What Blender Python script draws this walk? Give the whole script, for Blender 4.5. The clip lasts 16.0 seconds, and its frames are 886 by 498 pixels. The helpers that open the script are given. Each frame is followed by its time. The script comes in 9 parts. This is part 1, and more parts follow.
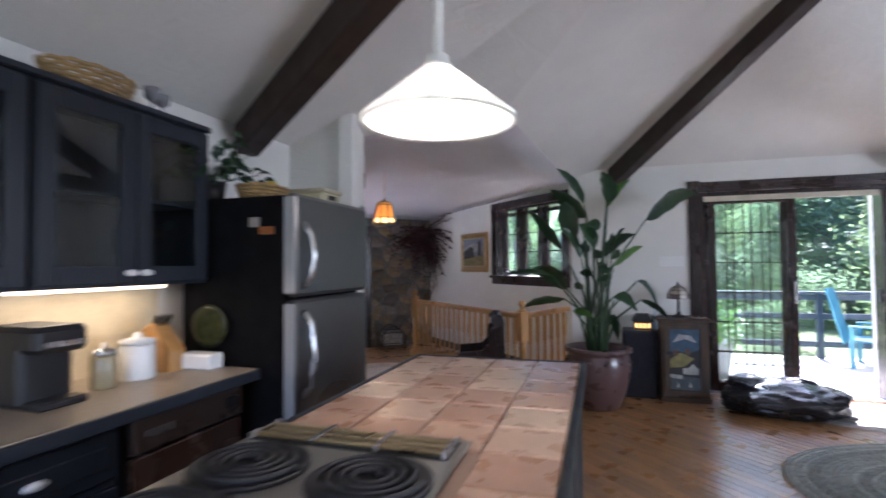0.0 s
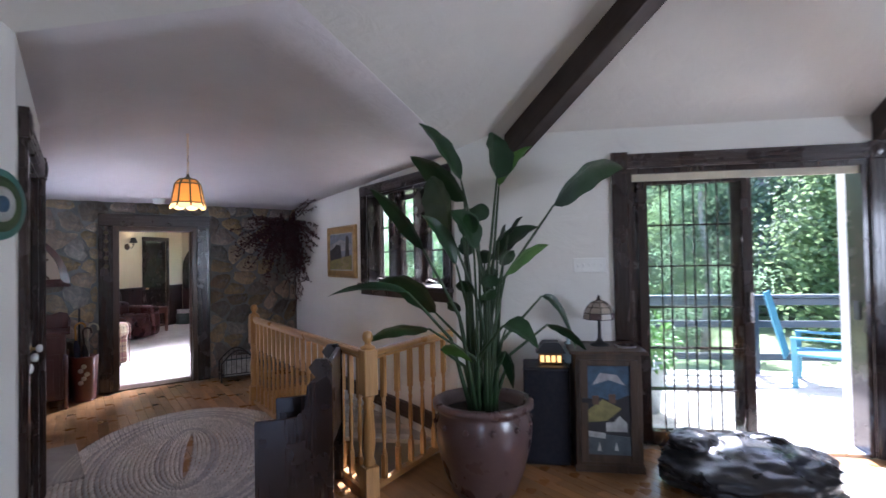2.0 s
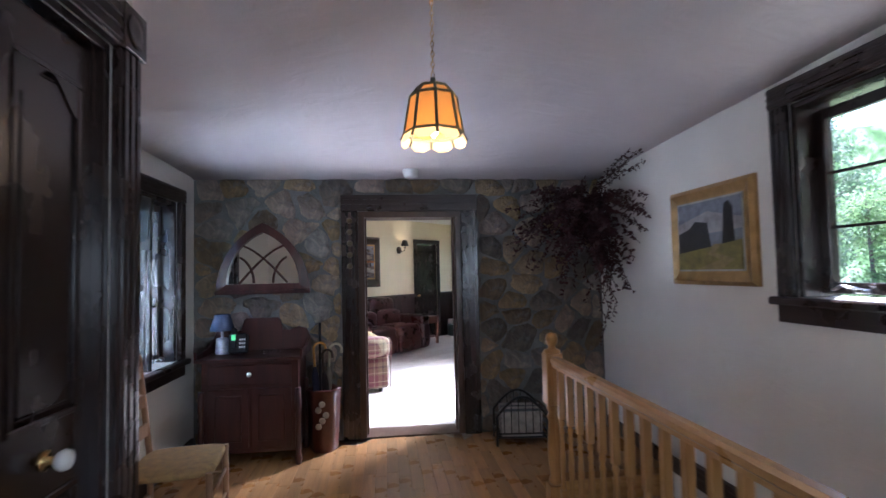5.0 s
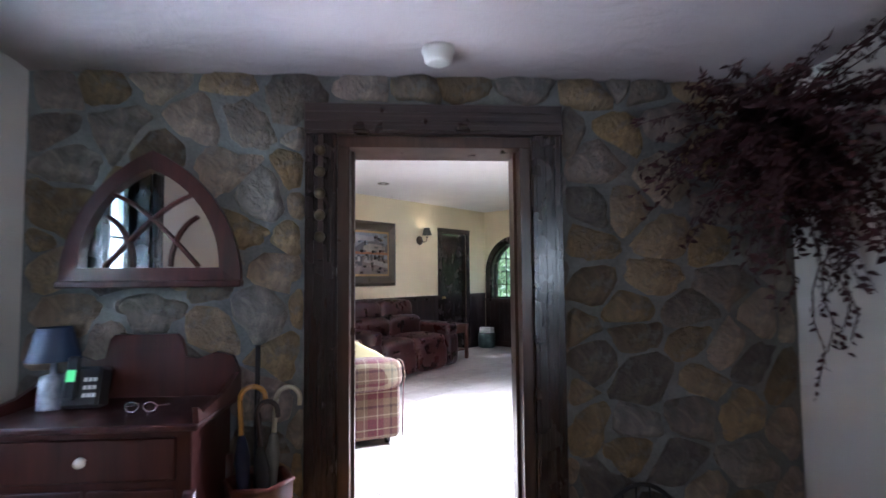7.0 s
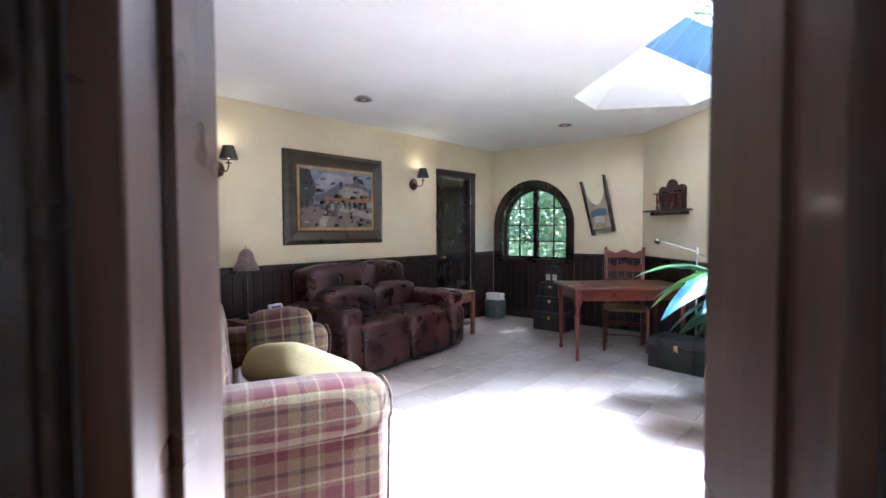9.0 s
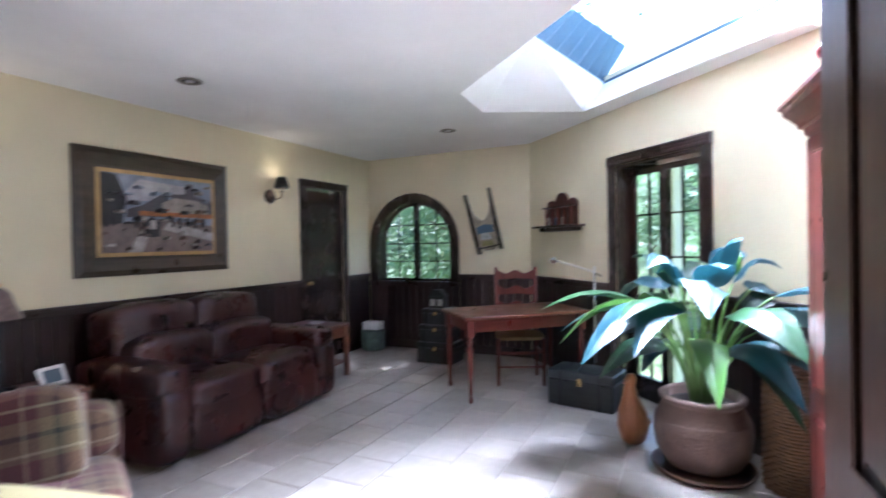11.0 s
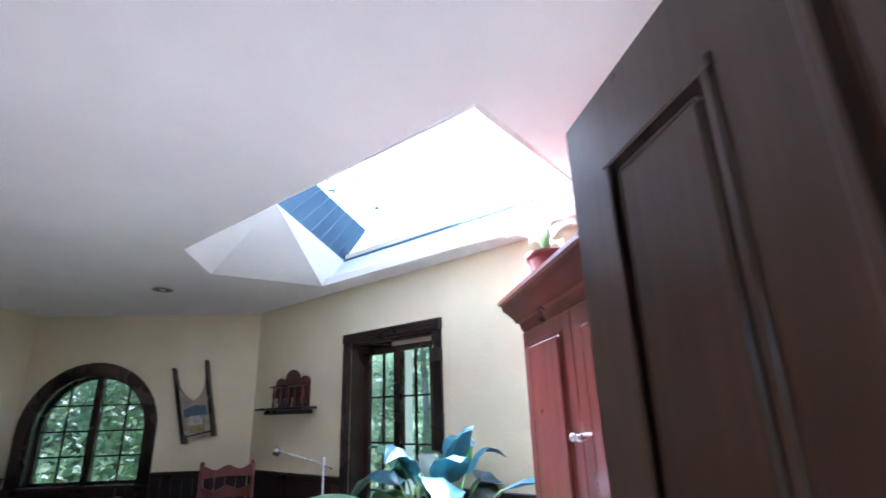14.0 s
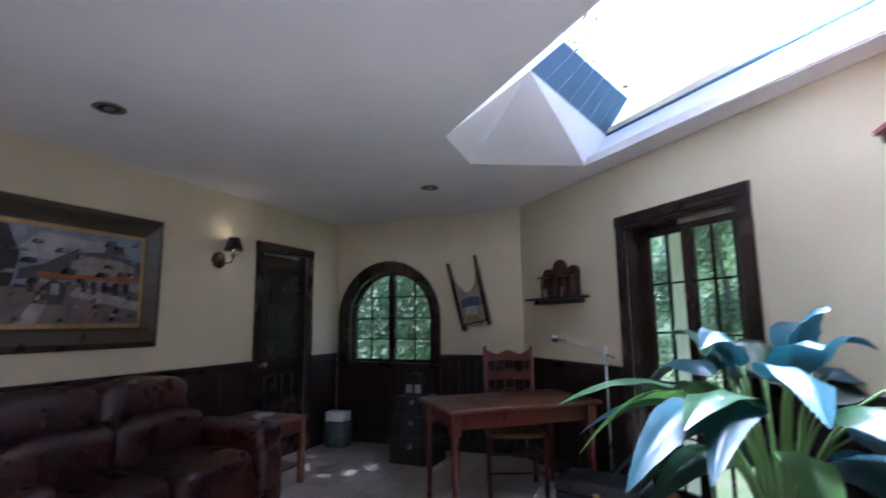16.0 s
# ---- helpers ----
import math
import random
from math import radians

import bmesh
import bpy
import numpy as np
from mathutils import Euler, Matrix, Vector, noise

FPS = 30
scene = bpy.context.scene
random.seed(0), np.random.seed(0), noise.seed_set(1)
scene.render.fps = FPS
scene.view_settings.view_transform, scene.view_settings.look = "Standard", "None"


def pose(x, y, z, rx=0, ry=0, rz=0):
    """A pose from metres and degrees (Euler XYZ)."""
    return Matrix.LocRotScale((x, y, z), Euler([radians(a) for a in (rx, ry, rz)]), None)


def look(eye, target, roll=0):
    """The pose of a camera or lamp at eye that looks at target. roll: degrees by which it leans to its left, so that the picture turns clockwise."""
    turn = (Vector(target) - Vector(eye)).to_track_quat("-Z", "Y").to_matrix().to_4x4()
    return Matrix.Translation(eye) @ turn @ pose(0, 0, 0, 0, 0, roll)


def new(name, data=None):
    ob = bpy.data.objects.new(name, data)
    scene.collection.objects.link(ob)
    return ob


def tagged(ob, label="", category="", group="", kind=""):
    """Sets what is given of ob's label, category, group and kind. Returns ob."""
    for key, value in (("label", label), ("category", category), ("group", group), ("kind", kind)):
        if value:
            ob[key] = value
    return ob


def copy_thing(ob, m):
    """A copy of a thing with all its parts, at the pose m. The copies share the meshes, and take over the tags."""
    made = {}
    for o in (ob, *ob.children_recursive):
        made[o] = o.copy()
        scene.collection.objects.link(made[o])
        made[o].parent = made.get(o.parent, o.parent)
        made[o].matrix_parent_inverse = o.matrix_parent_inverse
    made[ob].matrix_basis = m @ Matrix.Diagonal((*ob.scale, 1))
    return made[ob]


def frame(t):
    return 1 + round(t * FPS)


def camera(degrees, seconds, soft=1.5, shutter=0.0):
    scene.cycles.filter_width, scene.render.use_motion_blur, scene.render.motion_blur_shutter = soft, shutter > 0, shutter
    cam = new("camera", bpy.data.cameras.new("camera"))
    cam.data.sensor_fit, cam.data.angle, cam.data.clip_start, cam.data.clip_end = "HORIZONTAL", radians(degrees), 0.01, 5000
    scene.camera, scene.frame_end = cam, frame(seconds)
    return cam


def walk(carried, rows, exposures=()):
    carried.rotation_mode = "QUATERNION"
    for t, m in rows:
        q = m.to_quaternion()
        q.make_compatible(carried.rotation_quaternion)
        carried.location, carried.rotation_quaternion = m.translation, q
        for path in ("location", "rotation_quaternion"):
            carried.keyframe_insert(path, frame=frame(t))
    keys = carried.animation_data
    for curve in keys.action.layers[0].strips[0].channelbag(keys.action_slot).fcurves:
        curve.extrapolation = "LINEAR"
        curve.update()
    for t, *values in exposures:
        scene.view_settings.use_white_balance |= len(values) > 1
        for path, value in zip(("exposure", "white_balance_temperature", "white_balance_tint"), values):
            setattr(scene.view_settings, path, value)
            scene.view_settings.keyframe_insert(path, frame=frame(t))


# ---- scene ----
cam = camera(83.1, 16.0, 1.5, 0.5)
PATH = [
    (0, (-2.349, -8.506, 1.454), (-1.421, -6.735, 1.517), -0.5),
    (0.5, (-1.921, -8.2, 1.486), (-0.765, -6.569, 1.529), -0.8),
    (1, (-1.538, -7.917, 1.504), (-0.315, -6.335, 1.547), -0.9),
    (1.5, (-1.11, -7.648, 1.552), (0.107, -6.061, 1.587), -1.0),
    (2, (-0.742, -7.254, 1.544), (0.431, -5.635, 1.582), -1.0),
    (2.5, (-0.432, -6.813, 1.549), (0.581, -5.089, 1.595), -1.1),
    (3, (-0.273, -6.333, 1.538), (0.462, -4.474, 1.597), -1.1),
    (3.5, (-0.228, -5.89, 1.548), (0.34, -3.973, 1.612), -1.0),
    (4, (-0.18, -5.449, 1.544), (0.208, -3.488, 1.611), -1.0),
    (4.2, (-0.191, -5.268, 1.534), (0.151, -3.299, 1.602), -1.1),
    (6.3, (-0.146, -3.154, 1.344), (0.015, -1.165, 1.475), -0.8),
    (6.5, (-0.123, -2.923, 1.35), (0.032, -0.933, 1.476), -0.7),
    (7, (-0.098, -2.373, 1.34), (0.041, -0.381, 1.446), -0.5),
    (7.5, (-0.098, -1.841, 1.326), (0.039, 0.154, 1.396), -0.7),
    (8.2, (-0.092, -1.187, 1.339), (0.051, 0.807, 1.31), -0.4),
    (10.3, (-0.065, 0.137, 1.361), (0.227, 2.113, 1.262), -0.6),
    (10.5, (-0.027, 0.198, 1.348), (0.305, 2.168, 1.253), -0.7),
    (11, (0.091, 0.339, 1.394), (0.742, 2.23, 1.372), -1.1),
    (11.5, (0.145, 0.439, 1.45), (1.156, 2.161, 1.561), -1.5),
    (12, (0.181, 0.508, 1.449), (1.435, 2.021, 1.822), -1.5),
    (12.5, (0.221, 0.515, 1.468), (1.61, 1.855, 1.993), -1.7),
    (13, (0.221, 0.488, 1.469), (1.672, 1.722, 2.079), -1.8),
    (13.5, (0.234, 0.518, 1.48), (1.713, 1.706, 2.114), -1.7),
    (14, (0.247, 0.604, 1.467), (1.687, 1.844, 2.091), -1.8),
    (14.5, (0.274, 0.691, 1.432), (1.55, 2.118, 2.012), -1.5),
    (15, (0.338, 0.758, 1.44), (1.43, 2.359, 1.936), -1.4),
    (15.5, (0.328, 0.923, 1.402), (1.274, 2.636, 1.816), -1.1),
    (16, (0.336, 1.069, 1.354), (1.062, 2.91, 1.642), -0.7),
]

EXPOSURES = [(0.0, 2.98, 5450, 24), (1.5, 2.98, 5450, 24), (3.0, 2.85, 5400, 22), (4.0, 2.85, 5300, 20), (6.3, 2.75, 5350, 20), (8.0, 3.2, 5250, 18), (10.3, 2.85, 5150, 18), (12.0, 2.5, 5100, 18), (14.0, 2.15, 5050, 18), (15.0, 1.85, 5050, 20), (16.0, 1.55, 5050, 22)]
walk(cam, [(t, look(eye, target, roll)) for t, eye, target, roll in PATH], EXPOSURES)

# ---- world, sun, exposure ----
world = bpy.data.worlds.new("sky")
scene.world = world
world.use_nodes = True
wn = world.node_tree.nodes
sky = wn.new("ShaderNodeTexSky")
sky.sky_type = "NISHITA"
sky.sun_disc = False
SUN_EL, SUN_AZ = 52.0, 51.0
sky.sun_elevation, sky.sun_rotation = radians(SUN_EL), radians(SUN_AZ)
world.node_tree.links.new(sky.outputs[0], wn["Background"].inputs[0])
wn["Background"].inputs[1].default_value = 0.15
sun_dir = Vector((math.sin(radians(SUN_AZ)) * math.cos(radians(SUN_EL)), math.cos(radians(SUN_AZ)) * math.cos(radians(SUN_EL)), math.sin(radians(SUN_EL))))
sun = new("sun", bpy.data.lights.new("sun", "SUN"))
sun.data.energy, sun.data.angle, sun.data.color = 4.5, radians(0.6), (1.0, 0.95, 0.87)
sun.matrix_world = look(sun_dir * 30, (0, 0, 0))


def area_lamp(name, m, w, h, power, color=(0.9, 0.96, 1.0)):
    """Daylight entering by an opening: shines along its own -z."""
    ob = new(name, bpy.data.lights.new(name, "AREA"))
    ob.data.shape, ob.data.size, ob.data.size_y, ob.data.energy, ob.data.color = "RECTANGLE", w, h, power, color
    ob.matrix_world = m
    return ob


def point_lamp(name, at, power, color, radius=0.03):
    ob = new(name, bpy.data.lights.new(name, "POINT"))
    ob.data.energy, ob.data.color, ob.data.shadow_soft_size = power, color, radius
    ob.location = at
    return ob


# ---- materials ----
class Nodes:
    """A small writer of node materials."""

    def __init__(self, name, rough=0.6, metal=0.0):
        self.m = bpy.data.materials.new(name)
        self.m.use_nodes = True
        self.t = self.m.node_tree
        self.p = self.t.nodes["Principled BSDF"]
        self.p.inputs["Roughness"].default_value = rough
        self.p.inputs["Metallic"].default_value = metal
        self.co = self.add("ShaderNodeTexCoord").outputs["Object"]

    def add(self, kind, **sets):
        n = self.t.nodes.new(kind)
        for k, v in sets.items():
            if k in n.inputs:
                n.inputs[k].default_value = v
        return n

    def link(self, a, b):
        self.t.links.new(a, b)

    def mapped(self, scale, rot=(0, 0, 0), co=None):
        n = self.add("ShaderNodeMapping", Scale=scale, Rotation=rot)
        self.link(co or self.co, n.inputs["Vector"])
        return n.outputs[0]

    def noise(self, scale, detail=4.0, rough=0.55, co=None, dist=0.0):
        n = self.add("ShaderNodeTexNoise", Scale=scale, Detail=detail, Roughness=rough, Distortion=dist)
        self.link(co or self.co, n.inputs["Vector"])
        return n.outputs["Fac"]

    def ramp(self, fac, *stops):
        n = self.add("ShaderNodeValToRGB")
        e = n.color_ramp.elements
        while len(e) < len(stops):
            e.new(0.5)
        for el, (pos, col) in zip(e, stops):
            el.position = pos
            el.color = (*col, 1) if len(col) == 3 else col
        self.link(fac, n.inputs[0])
        return n.outputs[0]

    def mix(self, fac, a, b, mode="MIX"):
        n = self.t.nodes.new("ShaderNodeMix")
        n.data_type, n.blend_type = "RGBA", mode
        for sock, v in ((n.inputs[0], fac), (n.inputs[6], a), (n.inputs[7], b)):
            if isinstance(v, (int, float)):
                sock.default_value = v
            elif isinstance(v, tuple):
                sock.default_value = (*v, 1)
            else:
                self.link(v, sock)
        return n.outputs[2]

    def math(self, op, a, b=0.0):
        n = self.t.nodes.new("ShaderNodeMath")
        n.operation = op
        for sock, v in ((n.inputs[0], a), (n.inputs[1], b)):
            if isinstance(v, (int, float)):
                sock.default_value = v
            else:
                self.link(v, sock)
        return n.outputs[0]

    def bump(self, height, strength=0.3, distance=0.01):
        n = self.add("ShaderNodeBump", Strength=strength, Distance=distance)
        self.link(height, n.inputs["Height"])
        self.link(n.outputs[0], self.p.inputs["Normal"])

    def color(self, c):
        self.link(c, self.p.inputs["Base Color"])

    def rough(self, r):
        self.link(r, self.p.inputs["Roughness"])

    def random(self):
        return self.add("ShaderNodeObjectInfo").outputs["Random"]


def shade(c, k):
    return tuple(min(1.0, v * k) for v in c)


def plain(name, col, rough=0.5, metal=0.0, var=0.18, scale=6.0, bump=0.0, bscale=60.0, coat=0.0):
    """A surface of one colour with soft blotches, fine grain and a little relief."""
    n = Nodes(name, rough, metal)
    blot, fine = n.noise(scale, 3), n.noise(scale * 14, 2)
    f = n.math("ADD", n.math("MULTIPLY", blot, 0.7), n.math("MULTIPLY", fine, 0.3))
    n.color(n.ramp(f, (0.3, shade(col, 1 - var)), (0.7, shade(col, 1 + var))))
    n.rough(n.ramp(blot, (0.3, (rough * 0.8,) * 3), (0.7, (min(1, rough * 1.2),) * 3)))
    if bump:
        n.bump(n.noise(bscale, 4), bump, 0.01)
    if coat:
        n.p.inputs["Coat Weight"].default_value = coat
        n.p.inputs["Coat Roughness"].default_value = 0.15
    return n.m


def wood(name, dark, light, rough=0.4, along="x", scale=1.0, coat=0.0, per_piece=False):
    """Wood with long grain along one local axis."""
    n = Nodes(name, rough)
    s = {"x": (1.2, 14, 14), "y": (14, 1.2, 14), "z": (14, 14, 1.2)}[along]
    co = n.mapped(tuple(v * scale for v in s))
    if per_piece:
        off = n.t.nodes.new("ShaderNodeVectorMath")
        off.operation = "ADD"
        n.link(co, off.inputs[0])
        cmb = n.add("ShaderNodeCombineXYZ")
        r = n.random()
        for i in range(3):
            n.link(n.math("MULTIPLY", r, 37.0 + 11 * i), cmb.inputs[i])
        n.link(cmb.outputs[0], off.inputs[1])
        co = off.outputs[0]
    grain = n.noise(1.0, 6, 0.6, co, 0.6)
    fine = n.noise(7.0, 3, 0.6, co)
    f = n.math("ADD", n.math("MULTIPLY", grain, 0.75), n.math("MULTIPLY", fine, 0.25))
    c = n.ramp(f, (0.32, dark), (0.68, light))
    if per_piece:
        v = n.ramp(n.random(), (0.0, (0.72, 0.7, 0.68)), (0.5, (1.0, 0.98, 0.95)), (1.0, (1.2, 1.15, 1.1)))
        c = n.mix(1.0, c, v, "MULTIPLY")
    n.color(c)
    n.rough(n.ramp(n.noise(5.0, 3), (0.3, (rough * 0.75,) * 3), (0.75, (min(1, rough * 1.25),) * 3)))
    n.bump(f, 0.12, 0.004)
    if coat:
        n.p.inputs["Coat Weight"].default_value = coat
        n.p.inputs["Coat Roughness"].default_value = 0.12
    return n.m


def plaster(name, col, bump=0.35, swirl=True):
    """Hand-trowelled painted plaster."""
    n = Nodes(name, 0.75)
    big = n.noise(1.3, 4)
    trowel = n.noise(3.5, 6, 0.6, n.mapped((1, 2.2, 1.6)), 1.2) if swirl else n.noise(40, 3)
    fine = n.noise(90, 2)
    n.color(n.ramp(big, (0.3, shade(col, 0.93)), (0.7, shade(col, 1.04))))
    n.bump(n.math("ADD", trowel, n.math("MULTIPLY", fine, 0.12)), bump, 0.02)
    return n.m


def glass(name, tint=(0.95, 0.98, 0.97)):
    n = Nodes(name, 0.02)
    tr = n.add("ShaderNodeBsdfTransparent", Color=(*tint, 1))
    gl = n.add("ShaderNodeBsdfGlossy", Roughness=0.02)
    mx = n.t.nodes.new("ShaderNodeMixShader")
    mx.inputs[0].default_value = 0.05
    n.link(tr.outputs[0], mx.inputs[1])
    n.link(gl.outputs[0], mx.inputs[2])
    n.link(mx.outputs[0], n.t.nodes["Material Output"].inputs[0])
    return n.m


def glow(name, col, strength):
    n = Nodes(name, 0.4)
    n.p.inputs["Base Color"].default_value = (*col, 1)
    n.p.inputs["Emission Color"].default_value = (*col, 1)
    n.p.inputs["Emission Strength"].default_value = strength
    return n.m


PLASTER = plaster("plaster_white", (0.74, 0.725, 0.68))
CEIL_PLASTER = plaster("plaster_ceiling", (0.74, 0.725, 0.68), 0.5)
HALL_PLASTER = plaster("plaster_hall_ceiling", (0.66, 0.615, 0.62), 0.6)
CREAM = plaster("paint_cream", (0.72, 0.65, 0.45), 0.12, False)
CEIL_WHITE = plaster("paint_ceiling", (0.87, 0.86, 0.84), 0.06, False)
DARK_WOOD = wood("dark_stained_wood", (0.014, 0.008, 0.007), (0.036, 0.020, 0.016), 0.26, "z", coat=0.3)
DARK_WOOD_X = wood("dark_stained_wood_long", (0.016, 0.009, 0.008), (0.040, 0.022, 0.018), 0.32, "x", coat=0.3)
WAINSCOT = wood("wainscot_wood", (0.012, 0.006, 0.006), (0.034, 0.014, 0.013), 0.38, "z", per_piece=True)
BEAM_WOOD = wood("beam_wood", (0.018, 0.010, 0.008), (0.045, 0.027, 0.020), 0.55, "x")
DOOR_BROWN = wood("door_brown_wood", (0.035, 0.018, 0.011), (0.085, 0.045, 0.028), 0.35, "z", coat=0.2)
PINE = wood("honey_pine", (0.34, 0.17, 0.05), (0.58, 0.33, 0.12), 0.35, "z", coat=0.3)
PINE_X = wood("honey_pine_long", (0.34, 0.17, 0.05), (0.58, 0.33, 0.12), 0.35, "x", coat=0.3)
RED_WOOD = wood("red_mahogany", (0.075, 0.014, 0.010), (0.17, 0.035, 0.025), 0.35, "x", coat=0.25)
RED_WOOD_Z = wood("red_mahogany_upright", (0.085, 0.016, 0.011), (0.19, 0.040, 0.028), 0.35, "z", coat=0.25)
TABLE_WOOD = wood("table_red_wood", (0.10, 0.035, 0.02), (0.22, 0.085, 0.045), 0.35, "x", coat=0.2)
FLOOR_WOOD = wood("floor_oak", (0.24, 0.115, 0.042), (0.46, 0.25, 0.10), 0.3, "x", 1.0, coat=0.35, per_piece=True)
BLACK_IRON = plain("black_iron", (0.02, 0.02, 0.022), 0.5, 0.2)
BRASS = plain("brass", (0.70, 0.48, 0.20), 0.28, 1.0)
CHROME = plain("steel", (0.62, 0.62, 0.63), 0.28, 1.0, 0.06)
WHITE_PAINT = plain("white_enamel", (0.78, 0.78, 0.75), 0.35, 0, 0.04)
CERAMIC = plain("white_ceramic", (0.82, 0.82, 0.80), 0.15, 0, 0.03)
BLACK_PLASTIC = plain("black_plastic", (0.015, 0.015, 0.017), 0.4)
GLASS = glass("window_glass")
WASH_WOOD = wood("dark_mahogany", (0.030, 0.009, 0.008), (0.075, 0.020, 0.016), 0.38, "z", coat=0.2)
BRONZE = plain("dark_bronze", (0.055, 0.034, 0.022), 0.35, 0.75, 0.35, 20)
DECK_BLUE = plain("deck_slate_blue", (0.020, 0.040, 0.058), 0.55, 0, 0.2, bump=0.1)
BLUE_PAINT = plain("deck_blue_paint", (0.05, 0.105, 0.16), 0.5, 0, 0.15, bump=0.1)

# ---- building helpers ----
def rot(deg, x=0, y=0, z=0):
    return pose(x, y, z, 0, 0, deg)


CX, CY = 1.83, -3.88
KM = rot(-45, CX, CY)          # kitchen wing: local x along the glass-door wall, -y into the room
PX, PY = 1.39, 7.29
PM = rot(45, PX, PY)           # sitting room, wall with the painting: -x along the wall, -y into the room
AM = rot(-45, PX, PY)          # sitting room, wall with the arched window
RM = rot(-90, 1.83, 0)         # hall, stair wall: local x = -y
FM = rot(-90, 3.03, 5.65)      # sitting room, garden-door wall: local x = 5.65 - y
CM = rot(90, -0.97, 0)         # hall, closet wall: local x = y
WM = rot(90, -1.83, 0)         # hall, outer left wall: local x = y


def K(s, d, z=0.0):
    return KM @ Vector((s, -d, z))


def bx(bm, x0, x1, y0, y1, z0, z1, m=None, bevel=0.0):
    vs = [bm.verts.new((x, y, z)) for x in (x0, x1) for y in (y0, y1) for z in (z0, z1)]
    if m is not None:
        for v in vs:
            v.co = m @ v.co
    fs = [bm.faces.new([vs[i] for i in q]) for q in ((0, 1, 3, 2), (4, 6, 7, 5), (0, 4, 5, 1), (2, 3, 7, 6), (0, 2, 6, 4), (1, 5, 7, 3))]
    if bevel:
        es = list({e for f in fs for e in f.edges})
        bmesh.ops.bevel(bm, geom=es, offset=bevel, segments=1, profile=0.6, affect="EDGES")
    return fs


def lathe(bm, prof, seg=16, m=None, cap=True):
    """A turned body from (radius, height) pairs."""
    rings = []
    for r, z in prof:
        ring = [bm.verts.new((r * math.cos(2 * math.pi * i / seg), r * math.sin(2 * math.pi * i / seg), z)) for i in range(seg)]
        rings.append(ring)
    for a, b in zip(rings, rings[1:]):
        for i in range(seg):
            bm.faces.new((a[i], a[(i + 1) % seg], b[(i + 1) % seg], b[i])).smooth = True
    if cap:
        bm.faces.new(rings[0][::-1])
        bm.faces.new(rings[-1])
    if m is not None:
        for ring in rings:
            for v in ring:
                v.co = m @ v.co


def tube(bm, pts, r, seg=6, taper=None):
    """A round bar along points; taper: the radius at the end."""
    pts = [Vector(p) for p in pts]
    rings = []
    for i, p in enumerate(pts):
        d = (pts[min(i + 1, len(pts) - 1)] - pts[max(i - 1, 0)]).normalized()
        u = d.orthogonal().normalized() if i == 0 else (u - d * u.dot(d)).normalized()
        w = d.cross(u)
        rr = r if taper is None else r + (taper - r) * i / (len(pts) - 1)
        rings.append([bm.verts.new(p + rr * (math.cos(2 * math.pi * k / seg) * u + math.sin(2 * math.pi * k / seg) * w)) for k in range(seg)])
    for a, b in zip(rings, rings[1:]):
        for k in range(seg):
            bm.faces.new((a[k], a[(k + 1) % seg], b[(k + 1) % seg], b[k])).smooth = True
    bm.faces.new(rings[0][::-1])
    bm.faces.new(rings[-1])


def prism(bm, poly, y0, y1, m=None):
    """A plate with an outline in x and z, thick along y."""
    a = [bm.verts.new((x, y0, z)) for x, z in poly]
    b = [bm.verts.new((x, y1, z)) for x, z in poly]
    if m is not None:
        for v in a + b:
            v.co = m @ v.co
    n = len(poly)
    bm.faces.new(a)
    bm.faces.new(b[::-1])
    for i in range(n):
        bm.faces.new((a[i], b[i], b[(i + 1) % n], a[(i + 1) % n]))


def mesh_of(name, bm, mat):
    bmesh.ops.recalc_face_normals(bm, faces=bm.faces)
    me = bpy.data.meshes.new(name)
    bm.to_mesh(me)
    bm.free()
    for k in (mat if isinstance(mat, (list, tuple)) else [mat]):
        me.materials.append(k)
    return me


def part(name, bm, mat, parent, label="", m=None):
    ob = new(name, mesh_of(name, bm, mat))
    ob.parent = parent
    if m is not None:
        ob.matrix_basis = m
    return tagged(ob, label)


def solid(name, bm, mat, label, category, group="", kind="", m=None):
    ob = new(name, mesh_of(name, bm, mat))
    if m is not None:
        ob.matrix_basis = m
    return tagged(ob, label, category, group, kind)


def thing(name, m, label, category, group="", kind=""):
    ob = new(name)
    ob.matrix_basis = m
    ob.empty_display_size = 0.1
    return tagged(ob, label, category, group, kind)


def pbox(name, mat, parent, dims, bevel=0.0, label="", m=None):
    bm = bmesh.new()
    bx(bm, *dims, bevel=bevel)
    return part(name, bm, mat, parent, label, m)


def wall(name, m, x0, x1, z1, th, mat, holes=(), label="", z0=0.0):
    """A wall with its face at local y = 0 and its body behind; holes: (x0, x1, z0, z1)."""
    bm = bmesh.new()
    xs = sorted({x0, x1, *[h[0] for h in holes], *[h[1] for h in holes]})
    for a, b in zip(xs, xs[1:]):
        hs = sorted([h for h in holes if h[0] <= a and h[1] >= b], key=lambda h: h[2])
        z = z0
        for h in hs:
            if h[2] > z:
                bx(bm, a, b, 0, th, z, h[2])
            z = h[3]
        if z < z1:
            bx(bm, a, b, 0, th, z, z1)
    bmesh.ops.remove_doubles(bm, verts=bm.verts, dist=1e-4)
    inner = [f for f in bm.faces if all(len(e.link_faces) > 2 for e in f.edges)]
    bmesh.ops.delete(bm, geom=inner, context="FACES_ONLY")
    return solid(name, bm, mat, label, "wall", kind="structure", m=m)


